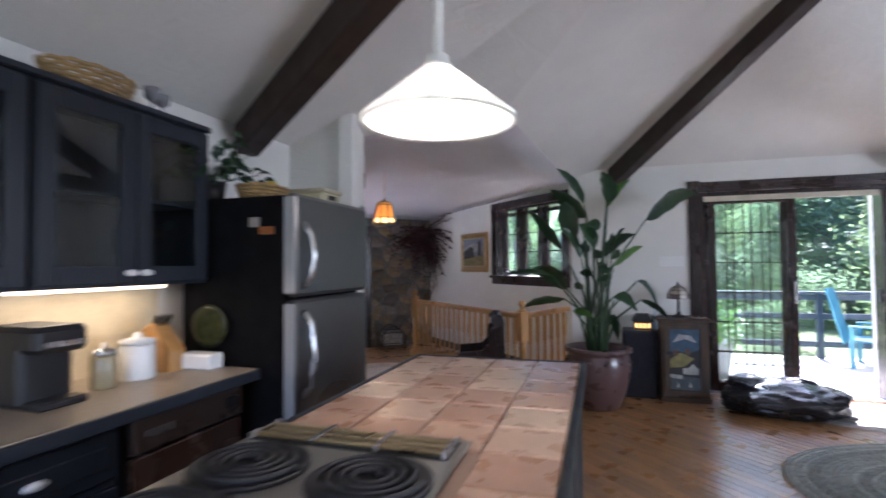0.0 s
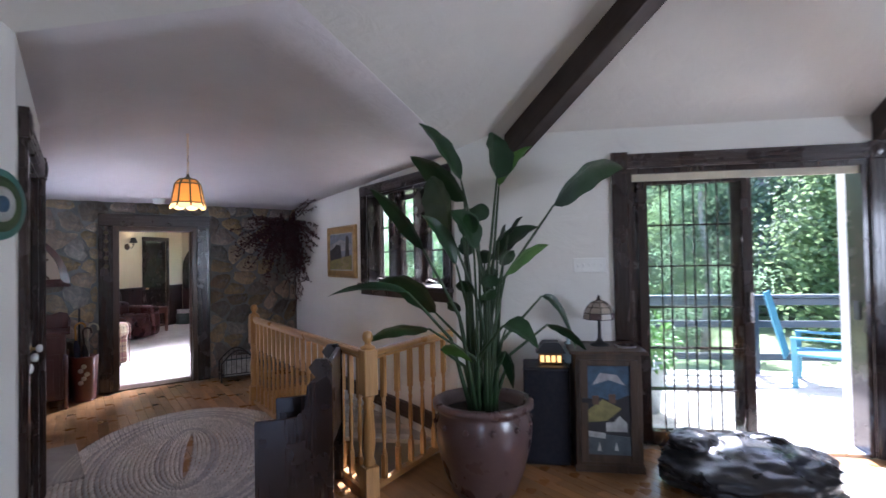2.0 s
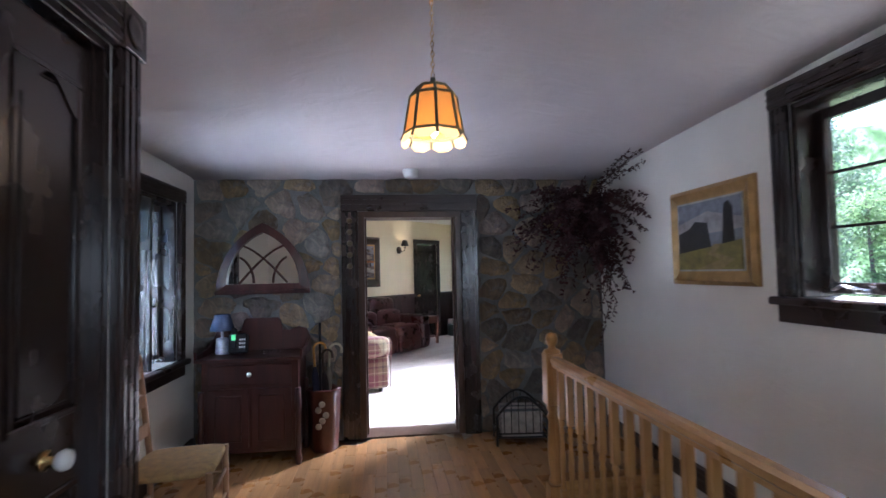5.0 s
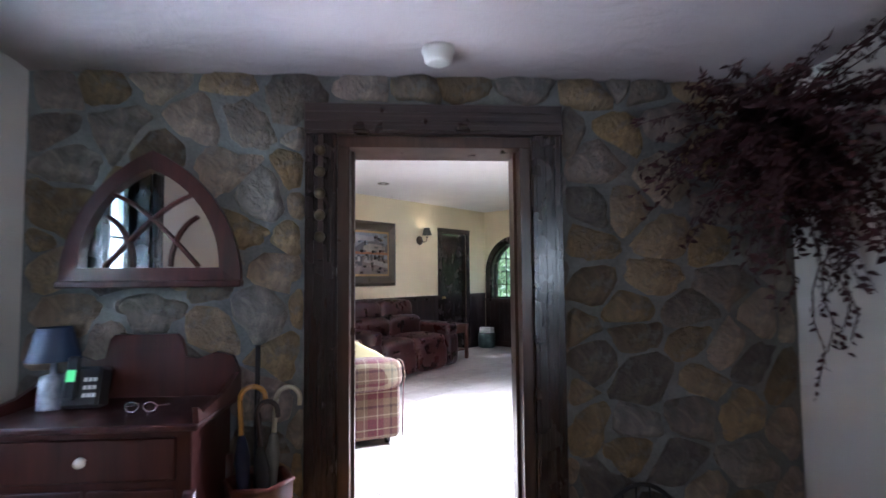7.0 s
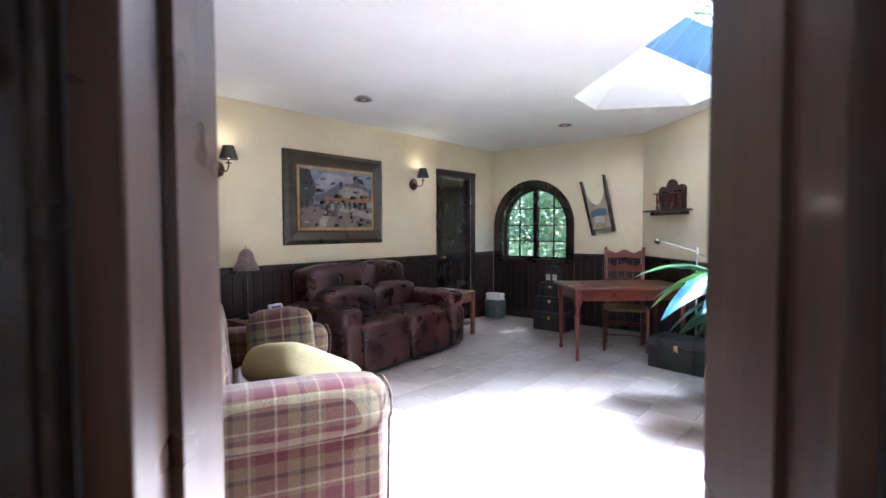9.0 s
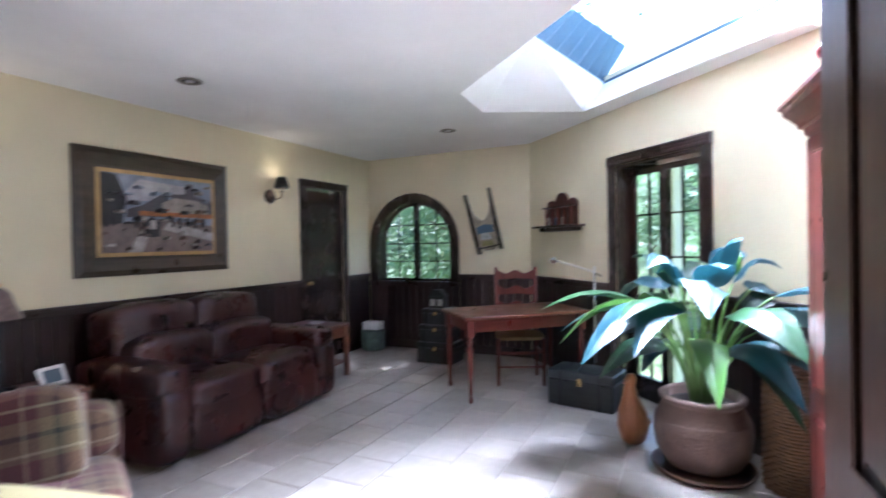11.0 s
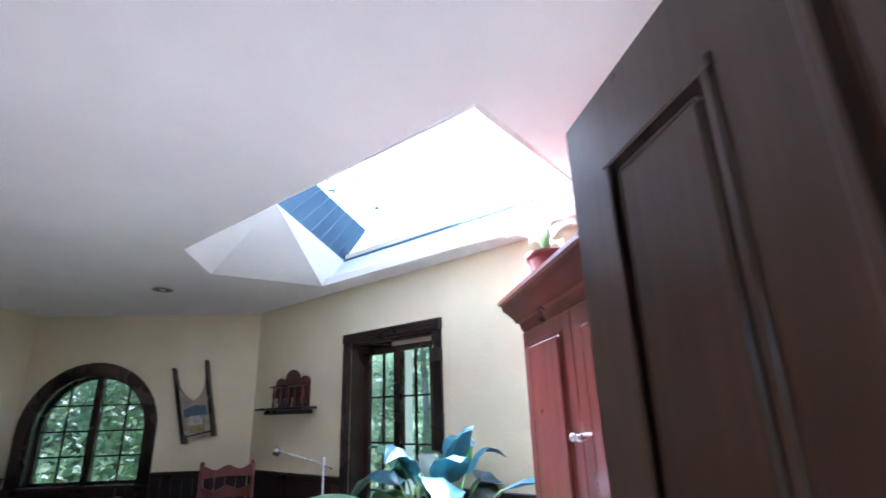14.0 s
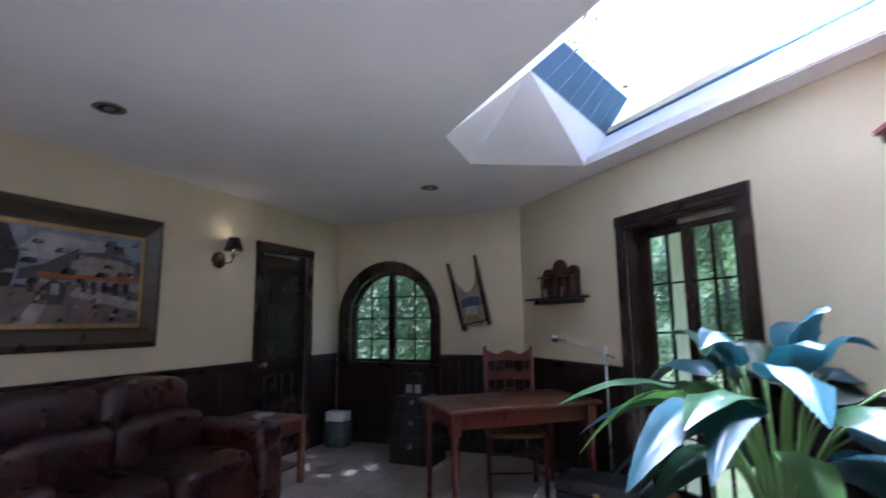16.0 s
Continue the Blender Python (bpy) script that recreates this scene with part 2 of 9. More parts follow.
def clip(poly, a, b, c):
    """The part of a polygon where a*x + b*y <= c."""
    out = []
    for p, q in zip(poly, poly[1:] + poly[:1]):
        dp, dq = a * p[0] + b * p[1] - c, a * q[0] + b * q[1] - c
        if dp <= 0:
            out.append(p)
        if dp * dq < 0:
            k = dp / (dp - dq)
            out.append((p[0] + k * (q[0] - p[0]), p[1] + k * (q[1] - p[1])))
    return out


# ---- hall ----
RIDGE_X, RIDGE_Z, EAVE_R, EAVE_L, END_Z = 0.045, 2.735, 2.43, 2.50, 2.29
wall_stone = wall("wall_stone", Matrix(), -1.83, 1.83, 2.6, 0.22, plain("mortar", (0.17, 0.175, 0.168), 0.95, 0, 0.4, 4, 1.0, 26), [(-0.43, 0.50, 0.0, 2.01)], "grey mortar bed of a rubble stone wall")
wall_stair = wall("wall_stair", RM, -0.22, 3.88, 2.7, 0.22, PLASTER, [(2.27, 3.73, 1.29, 2.25)], "cream plaster wall beside the stairwell", z0=-2.6)
wall_left = wall("wall_left", WM, -2.88, 0.22, 2.7, 0.22, PLASTER, [(-1.25, -0.36, 0.80, 2.05)], "cream plaster outer wall of the hall")
wall_jog = wall("wall_jog", rot(180, -0.97, -2.88), 0.1, 1.08, 2.7, 0.1, PLASTER, (), "cream plaster return of the closet")
wall_closet = wall("wall_closet", CM, -4.43, -2.88, 2.75, 0.1, PLASTER, [(-4.21, -3.0, 0.0, 2.13)], "cream plaster wall round the closet doors")
W1, W2 = Vector((-0.97, -4.43)), Vector((-1.21, -4.87))
ang = math.degrees(math.atan2(W1.y - W2.y, W1.x - W2.x))
strip_len = (W1 - W2).length
wall_strip = wall("wall_strip", rot(ang, W2.x, W2.y), 0, strip_len, 3.1, 0.1, PLASTER, (), "white plaster end wall beside the refrigerator")

# kitchen wing ceiling: planes that rise from the walls
B = (0.48 * -0.70711, 0.48 * -0.70711, 2.57 + 0.48 * 0.70711 * (CX + CY))
SA = 0.384
A = (SA * 0.70711, -SA * 0.70711, 2.40 + SA * (2.0 - 0.70711 * (CX - CY)))
D = (-0.45 * 0.70711, 0.45 * 0.70711, 2.55 + 0.45 * (6.2 + 0.70711 * (CX - CY)))
TOP = (0.0, 0.0, 4.2)
# hall ceiling: two shallow slopes and a hipped end over the stone wall
def height(pl, x, y):
    return pl[0] * x + pl[1] * y + pl[2]


HIP_Y = -2.1
PEAK = (RIDGE_X, -5.055, RIDGE_Z)
# two slopes of one pitch that meet in a soft valley above the peak: over the stair corner and over the closet
PITCH, CORNER_Z = 0.42, 2.46


def slope_through(x, y, z):
    ax = (z - PEAK[2] + PITCH * (y - PEAK[1])) / (x - PEAK[0])
    return (ax, -PITCH, PEAK[2] - ax * PEAK[0] + PITCH * PEAK[1])


C = slope_through(CX, CY, CORNER_Z)
E = slope_through(-0.97, -4.43, height(A, -0.97, -4.43))
bm = bmesh.new()
v = {k: bm.verts.new(p) for k, p in dict(er=(1.95, 0.03, END_Z), el=(-1.95, 0.03, END_Z), hip=(RIDGE_X, HIP_Y, 2.745), r1=(1.95, HIP_Y, EAVE_R - 0.06), r2=(1.95, -3.80, EAVE_R - 0.01),
     r3=(1.83, -3.88, height(C, 1.83, -3.88)), peak=PEAK, l1=(-0.97, -4.43, height(A, -0.97, -4.43)), l2=(-0.97, -2.88, EAVE_L), l3=(-1.95, -2.88, 2.33), l4=(-1.95, HIP_Y, 2.33)).items()}
for keys in (("er", "hip", "el"), ("er", "r1", "hip"), ("r1", "r2", "peak", "hip"), ("r2", "r3", "peak"), ("peak", "l1", "l2", "hip"), ("l2", "l3", "l4", "hip"), ("l4", "el", "hip")):
    bm.faces.new([v[k] for k in keys])
bmesh.ops.triangulate(bm, faces=bm.faces[:])
bmesh.ops.subdivide_edges(bm, edges=bm.edges[:], cuts=5, use_grid_fill=True)
bmesh.ops.smooth_vert(bm, verts=[w for w in bm.verts if not w.is_boundary], factor=0.5, use_axis_z=True)
bmesh.ops.smooth_vert(bm, verts=[w for w in bm.verts if not w.is_boundary], factor=0.5, use_axis_z=True)
for f in bm.faces:
    f.smooth = True
bmesh.ops.recalc_face_normals(bm, faces=bm.faces[:])
r = bmesh.ops.extrude_face_region(bm, geom=bm.faces[:])
bmesh.ops.translate(bm, verts=[w for w in r["geom"] if isinstance(w, bmesh.types.BMVert)], vec=(0, 0, 0.06))
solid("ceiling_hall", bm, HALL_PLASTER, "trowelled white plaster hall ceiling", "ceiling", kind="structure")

planes = dict(A=A, B=B, C=C, E=E, D=D, TOP=TOP)
zone = [tuple(K(s, d)[:2]) for s, d in ((-2.1, -0.1), (6.3, -0.1), (6.3, 9.2), (-2.1, 9.2))]
p2, w2, c2 = PEAK[:2], (-0.97, -4.43), (CX, CY)
bm = bmesh.new()
for right, skip in ((True, "E"), (False, "C")):
    q0, q1 = (c2, p2) if right else (p2, w2)
    nx_, ny_ = q1[1] - q0[1], q0[0] - q1[0]
    if ny_ < 0:
        nx_, ny_ = -nx_, -ny_
    for key, (a, b, c) in planes.items():
        poly = zone if key != skip else []
        for other, (a2, b2, cc) in planes.items():
            if other not in (key, skip) and poly:
                poly = clip(poly, a - a2, b - b2, cc - c)
        if poly:
            poly = clip(poly, nx_, ny_, nx_ * q0[0] + ny_ * q0[1])
        if poly:
            poly = clip(poly, *((-1, 0, -p2[0]) if right else (1, 0, p2[0])))
        if len(poly) > 2:
            bm.faces.new([bm.verts.new((x, y, a * x + b * y + c)) for x, y in poly])
bmesh.ops.remove_doubles(bm, verts=bm.verts, dist=0.002)
bmesh.ops.recalc_face_normals(bm, faces=bm.faces)
if bm.faces and sum(f.normal.z for f in bm.faces) < 0:
    bmesh.ops.reverse_faces(bm, faces=bm.faces)
top = bmesh.ops.extrude_face_region(bm, geom=bm.faces[:])
bmesh.ops.translate(bm, verts=[v for v in top["geom"] if isinstance(v, bmesh.types.BMVert)], vec=(0, 0, 0.08))
solid("ceiling_kitchen", bm, CEIL_PLASTER, "vaulted white plaster ceiling between dark beams", "ceiling", kind="structure")

wall_glass = wall("wall_glass_door", KM, 0.0, 6.3, 2.75, 0.2, PLASTER, [(1.40, 3.14, 0.0, 2.24)], "cream plaster wall with the glass door")
wall_kitchen = wall("wall_kitchen", KM @ rot(90, -2.0, 0), -9.2, -2.75, 2.75, 0.2, PLASTER, (), "cream plaster wall behind the kitchen cabinets")
wall_fridge = wall("wall_fridge_end", KM @ rot(0, 0, -2.852), -2.0, -1.452, 3.1, 0.1, PLASTER, (), "cream plaster wall beside the refrigerator")
wall_back = wall("wall_back", KM @ rot(180, 0, -9.0), -6.3, 2.2, 4.3, 0.2, PLASTER, [(-0.8, 1.2, 0.95, 2.2)], "cream plaster wall with a kitchen window")
wall_right = wall("wall_right", KM @ rot(-90, 6.1, 0), 0, 9.2, 4.3, 0.2, PLASTER, [(3.2, 5.6, 0.9, 2.2)], "cream plaster wall with a wide window")

# ---- sitting room ----
LCEIL = 2.565
S0, S1 = -5.2, 3.03
wall_sit_south = wall("wall_sitting_south", rot(180, 0, 0.272), -S1 - 0.2, 5.3, 2.75, 0.05, CREAM, [(-0.5, 0.43, 0, 2.01)], "cream painted wall with the hall door")

wall_paint = wall("wall_painting", PM, -9.4, 0.0, 2.75, 0.2, CREAM, [(-5.90, -5.02, 0, 2.05), (-1.30, -0.60, 0, 2.09)], "cream painted wall above dark wainscot")
ARX, ARW, ARZ = 0.71, 0.58, 1.40
bm = bmesh.new()
LA = (3.03 - PX) * math.sqrt(2)
bx(bm, -0.3, ARX - ARW, 0, 0.2, 0, 2.75)
bx(bm, ARX + ARW, LA + 0.3, 0, 0.2, 0, 2.75)
bx(bm, ARX - ARW, ARX + ARW, 0, 0.2, 0, 0.90)
arc = [(ARX + ARW * math.cos(a), ARZ + ARW * math.sin(a)) for a in [math.pi * i / 24 for i in range(25)]]
for (xa, za), (xb, zb) in zip(arc, arc[1:]):
    prism(bm, [(xb, zb), (xa, za), (xa, 2.75), (xb, 2.75)], 0, 0.2)
bmesh.ops.remove_doubles(bm, verts=bm.verts, dist=1e-4)
solid("wall_arch", bm, CREAM, "cream painted wall with an arched window", "wall", kind="structure", m=AM)
wall_garden = wall("wall_garden_door", FM, -0.1, 5.65, 2.9, 0.2, CREAM, [(1.57, 2.53, 0, 2.06)], "cream painted wall with the garden door")

# sitting room ceiling with a skylight well
WA, WB, WC = Vector((1.52, 4.00, LCEIL)), Vector((1.92, 4.47, LCEIL)), Vector((2.80, 4.22, LCEIL))
WG, WD = Vector((1.95, 3.62, 2.92)), Vector((3.03, 4.22, 2.845))
WE, WF = Vector((3.33, 4.27, 3.24)), Vector((2.33, 3.77, 3.28))
WH, WI, WJ = Vector((1.55, 1.54, LCEIL)), Vector((3.03, 2.03, 2.82)), Vector((2.84, 1.61, LCEIL))
bm = bmesh.new()


def flat(bm, poly, z):
    return bm.faces.new([bm.verts.new((x, y, z)) for x, y in poly])


flat(bm, [(-7.4, 0.1), (1.55, 0.1), (1.55, 1.54), (1.52, 4.00), (1.92, 4.47), (1.92, 7.08), (1.45, 7.6)], LCEIL)
flat(bm, [(1.55, 0.1), (3.05, 0.1), (3.05, 1.61), (2.84, 1.61), (1.55, 1.54)], LCEIL)
flat(bm, [(2.84, 1.61), (3.05, 1.61), (3.05, 4.22), (2.80, 4.22)], LCEIL)
flat(bm, [(1.92, 4.47), (2.80, 4.22), (3.05, 4.22), (3.05, 5.95), (1.92, 7.08)], LCEIL)
r = bmesh.ops.extrude_face_region(bm, geom=bm.faces[:])
bmesh.ops.translate(bm, verts=[v for v in r["geom"] if isinstance(v, bmesh.types.BMVert)], vec=(0, 0, 0.06))
solid("ceiling_sitting", bm, CEIL_WHITE, "smooth white ceiling with a skylight well", "ceiling", kind="structure")
bm = bmesh.new()
up = Vector((0, 0, 0.75))
for quad in ((WA, WB, WG), (WB, WC, WD, WG), (WC, WJ, WI, WD), (WH, WJ, WI), (WH, WI, WI + Vector((-0.35, -0.1, 0.45)), WH + up), (WA, WH, WH + up, WA + up), (WA, WG, WF, WA + up)):
    bm.faces.new([bm.verts.new(p) for p in quad])
bmesh.ops.remove_doubles(bm, verts=bm.verts, dist=0.003)
bmesh.ops.triangulate(bm, faces=bm.faces[:])
bmesh.ops.solidify(bm, geom=bm.faces[:], thickness=0.015)
solid("wall_skylight", bm, CEIL_WHITE, "white plastered flared skylight well", "wall", kind="structure")
sky_wall = thing("trim_skylight", Matrix(), "blue-painted boards at the end of the skylight", "skylight", kind="structure")
for i in range(7):
    bm = bmesh.new()
    k0, k1 = i / 7 + 0.004, (i + 1) / 7 - 0.004
    off = Vector((-0.35, 0.9, 0)).normalized() * 0.02
    q = [WG.lerp(WD, k0), WG.lerp(WD, k1), WF.lerp(WE, k1), WF.lerp(WE, k0)]
    a = [bm.verts.new(p) for p in q]
    b = [bm.verts.new(p + off) for p in q]
    bm.faces.new(a)
    bm.faces.new(b[::-1])
    for j in range(4):
        bm.faces.new((a[j], b[j], b[(j + 1) % 4], a[(j + 1) % 4]))
    part("board", bm, BLUE_PAINT, sky_wall)
bm = bmesh.new()
tube(bm, [WD, WI], 0.016, 4)
part("sill_frame", bm, BLUE_PAINT, sky_wall, "dark blue skylight sill")

# slab added out of sight; keeps sky light off the garden-door wall
bm = bmesh.new()
slope = [(1.46, 2.60), (2.62, 3.68), (2.58, 3.74), (1.42, 2.66)]
va = [bm.verts.new((x, 1.35, z)) for x, z in slope]
vb = [bm.verts.new((x, 3.30, z)) for x, z in slope]
bm.faces.new(va)
bm.faces.new(vb[::-1])
for i in range(4):
    bm.faces.new((va[i], vb[i], vb[(i + 1) % 4], va[(i + 1) % 4]))
bmesh.ops.recalc_face_normals(bm, faces=bm.faces[:])
solid("ceiling_skylight_slope", bm, CEIL_WHITE, "unseen white slope added above the skylight well to block sky light", "ceiling", kind="structure")

# ---- floors ----
bm = bmesh.new()
bx(bm, -1.83, 0.84, -4.9, 0.1, -0.2, -0.003)
bx(bm, 0.84, 1.83, -1.0, 0.1, -0.2, -0.003)
fl = [K(-2.1, 9.2), K(6.2, 9.2), K(6.2, 0), K(0.02, 0), Vector((0.84, -4.13, 0)), Vector((0.84, -4.9, 0)), Vector((-1.83, -4.9, 0))]
low = [bm.verts.new((p.x, p.y, -0.2)) for p in fl]
up = [bm.verts.new((p.x, p.y, -0.004)) for p in fl]
bm.faces.new(up)
bm.faces.new(low[::-1])
for i in range(len(fl)):
    bm.faces.new((low[i], low[(i + 1) % len(fl)], up[(i + 1) % len(fl)], up[i]))
floor_hall = solid("floor_hall", bm, wood("floor_bed", (0.20, 0.10, 0.036), (0.36, 0.19, 0.075), 0.35, "y"), "honey oak plank floor", "floor", kind="structure")
bm = bmesh.new()
vs = [bm.verts.new(p) for p in ((-7.4, 0.1, -0.008), (3.2, 0.1, -0.008), (3.2, 5.75, -0.008), (1.45, 7.6, -0.008))]
bm.faces.new(vs)
r = bmesh.ops.extrude_face_region(bm, geom=bm.faces[:])
bmesh.ops.translate(bm, verts=[v for v in r["geom"] if isinstance(v, bmesh.types.BMVert)], vec=(0, 0, -0.2))
floor_sitting = solid("floor_sitting", bm, plain("grout", (0.50, 0.46, 0.41), 0.85, 0, 0.1, 8), "pale stone tile floor", "floor", kind="structure")

skylight_lamp = area_lamp("skylight_daylight", look((2.72, 2.45, 3.12), (1.25, 1.10, 0.0)), 0.9, 1.1, 80, (0.95, 0.98, 1.0))
skylight_lamp.data.spread = radians(84)

# ---- casings, windows and doors ----
def casing(name, m, x0, x1, z0, z1, w, th=0.028, mat=DARK_WOOD, blocks=False, sill=False, label="dark-stained fluted wooden casing", bottom=False):
    """Trim round an opening, on the room face of a wall (local y < 0)."""
    g = thing(name, m, label, "casing", kind="structure")
    for xa, xb in ((x0 - w, x0), (x1, x1 + w)):
        bm = bmesh.new()
        bx(bm, xa, xb, -th, 0.0, z0, z1, bevel=0.004)
        for k in (0.2, 0.5, 0.8):
            xc = xa + (xb - xa) * k
            bx(bm, xc - w * 0.09, xc + w * 0.09, -th - 0.007, -th + 0.002, z0 + 0.01, z1 - 0.005, bevel=0.002)
        part("side_casing", bm, mat, g)
    bm = bmesh.new()
    bx(bm, x0 - w - 0.004, x1 + w + 0.004, -th - 0.003, 0.0, z1, z1 + w, bevel=0.004)
    for k in (0.2, 0.5, 0.8):
        zc = z1 + w * k
        bx(bm, x0 - w, x1 + w, -th - 0.009, -th + 0.001, zc - w * 0.09, zc + w * 0.09, bevel=0.002)
    part("head_casing", bm, DARK_WOOD_X if mat is DARK_WOOD else mat, g)
    if blocks:
        for xc in (x0 - w / 2, x1 + w / 2):
            bm = bmesh.new()
            bx(bm, xc - w * 0.56, xc + w * 0.56, -th - 0.014, 0.0, z1 - 0.002, z1 + w * 1.12, bevel=0.003)
            lathe(bm, [(w * 0.42, 0), (w * 0.42, 0.006), (w * 0.3, 0.004), (w * 0.16, 0.010), (0.001, 0.012)], 16, pose(xc, -th - 0.013, z1 + w * 0.55, 90, 0, 0))
            part("corner_block", bm, mat, g)
    if sill:
        bm = bmesh.new()
        bx(bm, x0 - w - 0.02, x1 + w + 0.02, -th - 0.04, 0.0, z0 - 0.04, z0, bevel=0.008)
        bx(bm, x0 - w, x1 + w, -th, 0.0, z0 - 0.04 - w * 0.8, z0 - 0.04, bevel=0.004)
        part("sill", bm, DARK_WOOD_X, g)
    return g


def lining(parent, x0, x1, z0, z1, depth, t=0.03, mat=DARK_WOOD, y0=0.0):
    """The jambs and head inside an opening."""
    for xa, xb in ((x0, x0 + t), (x1 - t, x1)):
        pbox("jamb", mat, parent, (xa, xb, y0, depth, z0, z1 - t), 0.003)
    pbox("head_jamb", mat, parent, (x0, x1, y0, depth, z1 - t, z1), 0.003)


def sash(name, parent, x0, x1, z0, z1, y, stile, cols, rows, mat=DARK_WOOD, bar=0.018, th=0.035, pane=True, rail=None):
    """A glazed frame with its bars and one sheet of glass for each opening of it."""
    rail = rail or stile
    bm = bmesh.new()
    bx(bm, x0, x0 + stile, y, y + th, z0, z1, bevel=0.003)
    bx(bm, x1 - stile, x1, y, y + th, z0, z1, bevel=0.003)
    bx(bm, x0 + stile, x1 - stile, y, y + th, z0, z0 + rail, bevel=0.003)
    bx(bm, x0 + stile, x1 - stile, y, y + th, z1 - stile, z1, bevel=0.003)
    fr = part(name, bm, mat, parent)
    xa, xb, za, zb = x0 + stile, x1 - stile, z0 + rail, z1 - stile
    for i in range(1, cols):
        xc = xa + (xb - xa) * i / cols
        pbox("glazing_bar", mat, fr, (xc - bar / 2, xc + bar / 2, y + 0.006, y + th - 0.006, za, zb))
    for j in range(1, rows):
        zc = za + (zb - za) * j / rows
        pbox("glazing_bar", mat, fr, (xa, xb, y + 0.008, y + th - 0.008, zc - bar / 2, zc + bar / 2))
    if pane:
        bm = bmesh.new()
        bx(bm, xa, xb, y + th / 2 - 0.002, y + th / 2 + 0.002, za, zb)
        pn = part("pane", bm, GLASS, fr, "clear glass")
        pn.visible_shadow = False
    return fr


# hall window of three casements
w1 = casing("window_1", RM, 2.27, 3.73, 1.29, 2.25, 0.11, blocks=False, sill=True, label="dark wooden three-light casement window")
lining(w1, 2.27, 3.73, 1.29, 2.25, 0.2)
for i in range(3):
    xa = 2.30 + i * 0.477
    sash("casement", w1, xa, xa + 0.446, 1.31, 2.20, 0.10, 0.052, 1, 3, bar=0.014)
    if i < 2:
        pbox("mullion", DARK_WOOD, w1, (xa + 0.448, xa + 0.475, 0.0, 0.2, 1.29, 2.22), 0.003)
    bm = bmesh.new()
    bx(bm, xa + 0.20, xa + 0.25, 0.055, 0.098, 1.315, 1.335, bevel=0.004)
    tube(bm, [(xa + 0.225, 0.06, 1.335), (xa + 0.17, 0.03, 1.35), (xa + 0.12, 0.035, 1.33)], 0.007)
    part("crank", bm, CHROME, w1)

# window beside the washstand
w2 = casing("window_2", WM, -1.25, -0.36, 0.80, 2.05, 0.11, sill=True, label="dark wooden two-light window beside the washstand")
lining(w2, -1.25, -0.36, 0.80, 2.05, 0.2)
pbox("mullion", DARK_WOOD, w2, (-0.795, -0.765, 0.0, 0.2, 0.80, 2.02), 0.003)
for xa, xb in ((-1.215, -0.797), (-0.763, -0.395)):
    sash("casement", w2, xa, xb, 0.82, 2.015, 0.10, 0.05, 1, 3, bar=0.014)
bm = bmesh.new()
bx(bm, -0.62, -0.57, 0.055, 0.098, 0.825, 0.845, bevel=0.004)
tube(bm, [(-0.595, 0.06, 0.845), (-0.55, 0.03, 0.86), (-0.50, 0.035, 0.84)], 0.007)
part("crank", bm, CHROME, w2)
# translucent slats lit from behind, standing in for bright white siding outside
BACKLIT = Nodes("backlit_white", 0.9)
tl = BACKLIT.add("ShaderNodeBsdfTranslucent", Color=(0.85, 0.88, 0.9, 1))
tp = BACKLIT.add("ShaderNodeBsdfTransparent")
mx = BACKLIT.t.nodes.new("ShaderNodeMixShader")
mx.inputs[0].default_value = 0.5
BACKLIT.link(tl.outputs[0], mx.inputs[1])
BACKLIT.link(tp.outputs[0], mx.inputs[2])
BACKLIT.link(mx.outputs[0], BACKLIT.t.nodes["Material Output"].inputs[0])
for i in range(14):
    x = -1.22 + 0.061 * i
    pbox("blind_slat", BACKLIT.m, w2, (x, x + 0.056, 0.165 + 0.006 * (i % 2), 0.168 + 0.006 * (i % 2), 0.82, 2.02))
hall_lamp = area_lamp("window_daylight", WM @ pose(-0.8, 0.34, 1.15, -119, 0, 0), 0.85, 0.7, 3.7, (0.97, 0.98, 1.0))
hall_lamp.data.spread = radians(62)

# passage from the hall to the sitting room
d1 = casing("door_1", Matrix(), -0.43, 0.50, 0.0, 2.01, 0.145, 0.035, label="dark-stained deep wooden door casing in the stone wall")
lining(d1, -0.43, 0.50, 0.0, 2.01, 0.275, 0.055, DOOR_BROWN)
pbox("door_stop", DOOR_BROWN, d1, (-0.375, -0.36, 0.09, 0.13, 0, 1.955))
pbox("door_stop", DOOR_BROWN, d1, (0.43, 0.445, 0.09, 0.13, 0, 1.955))
pbox("threshold", DOOR_BROWN, d1, (-0.375, 0.445, 0.0, 0.27, -0.01, 0.012), 0.004)
casing("door_1_back", rot(180, 0, 0.272), -0.50, 0.43, 0.0, 2.01, 0.11, label="dark-stained wooden casing on the sitting-room face of the door")


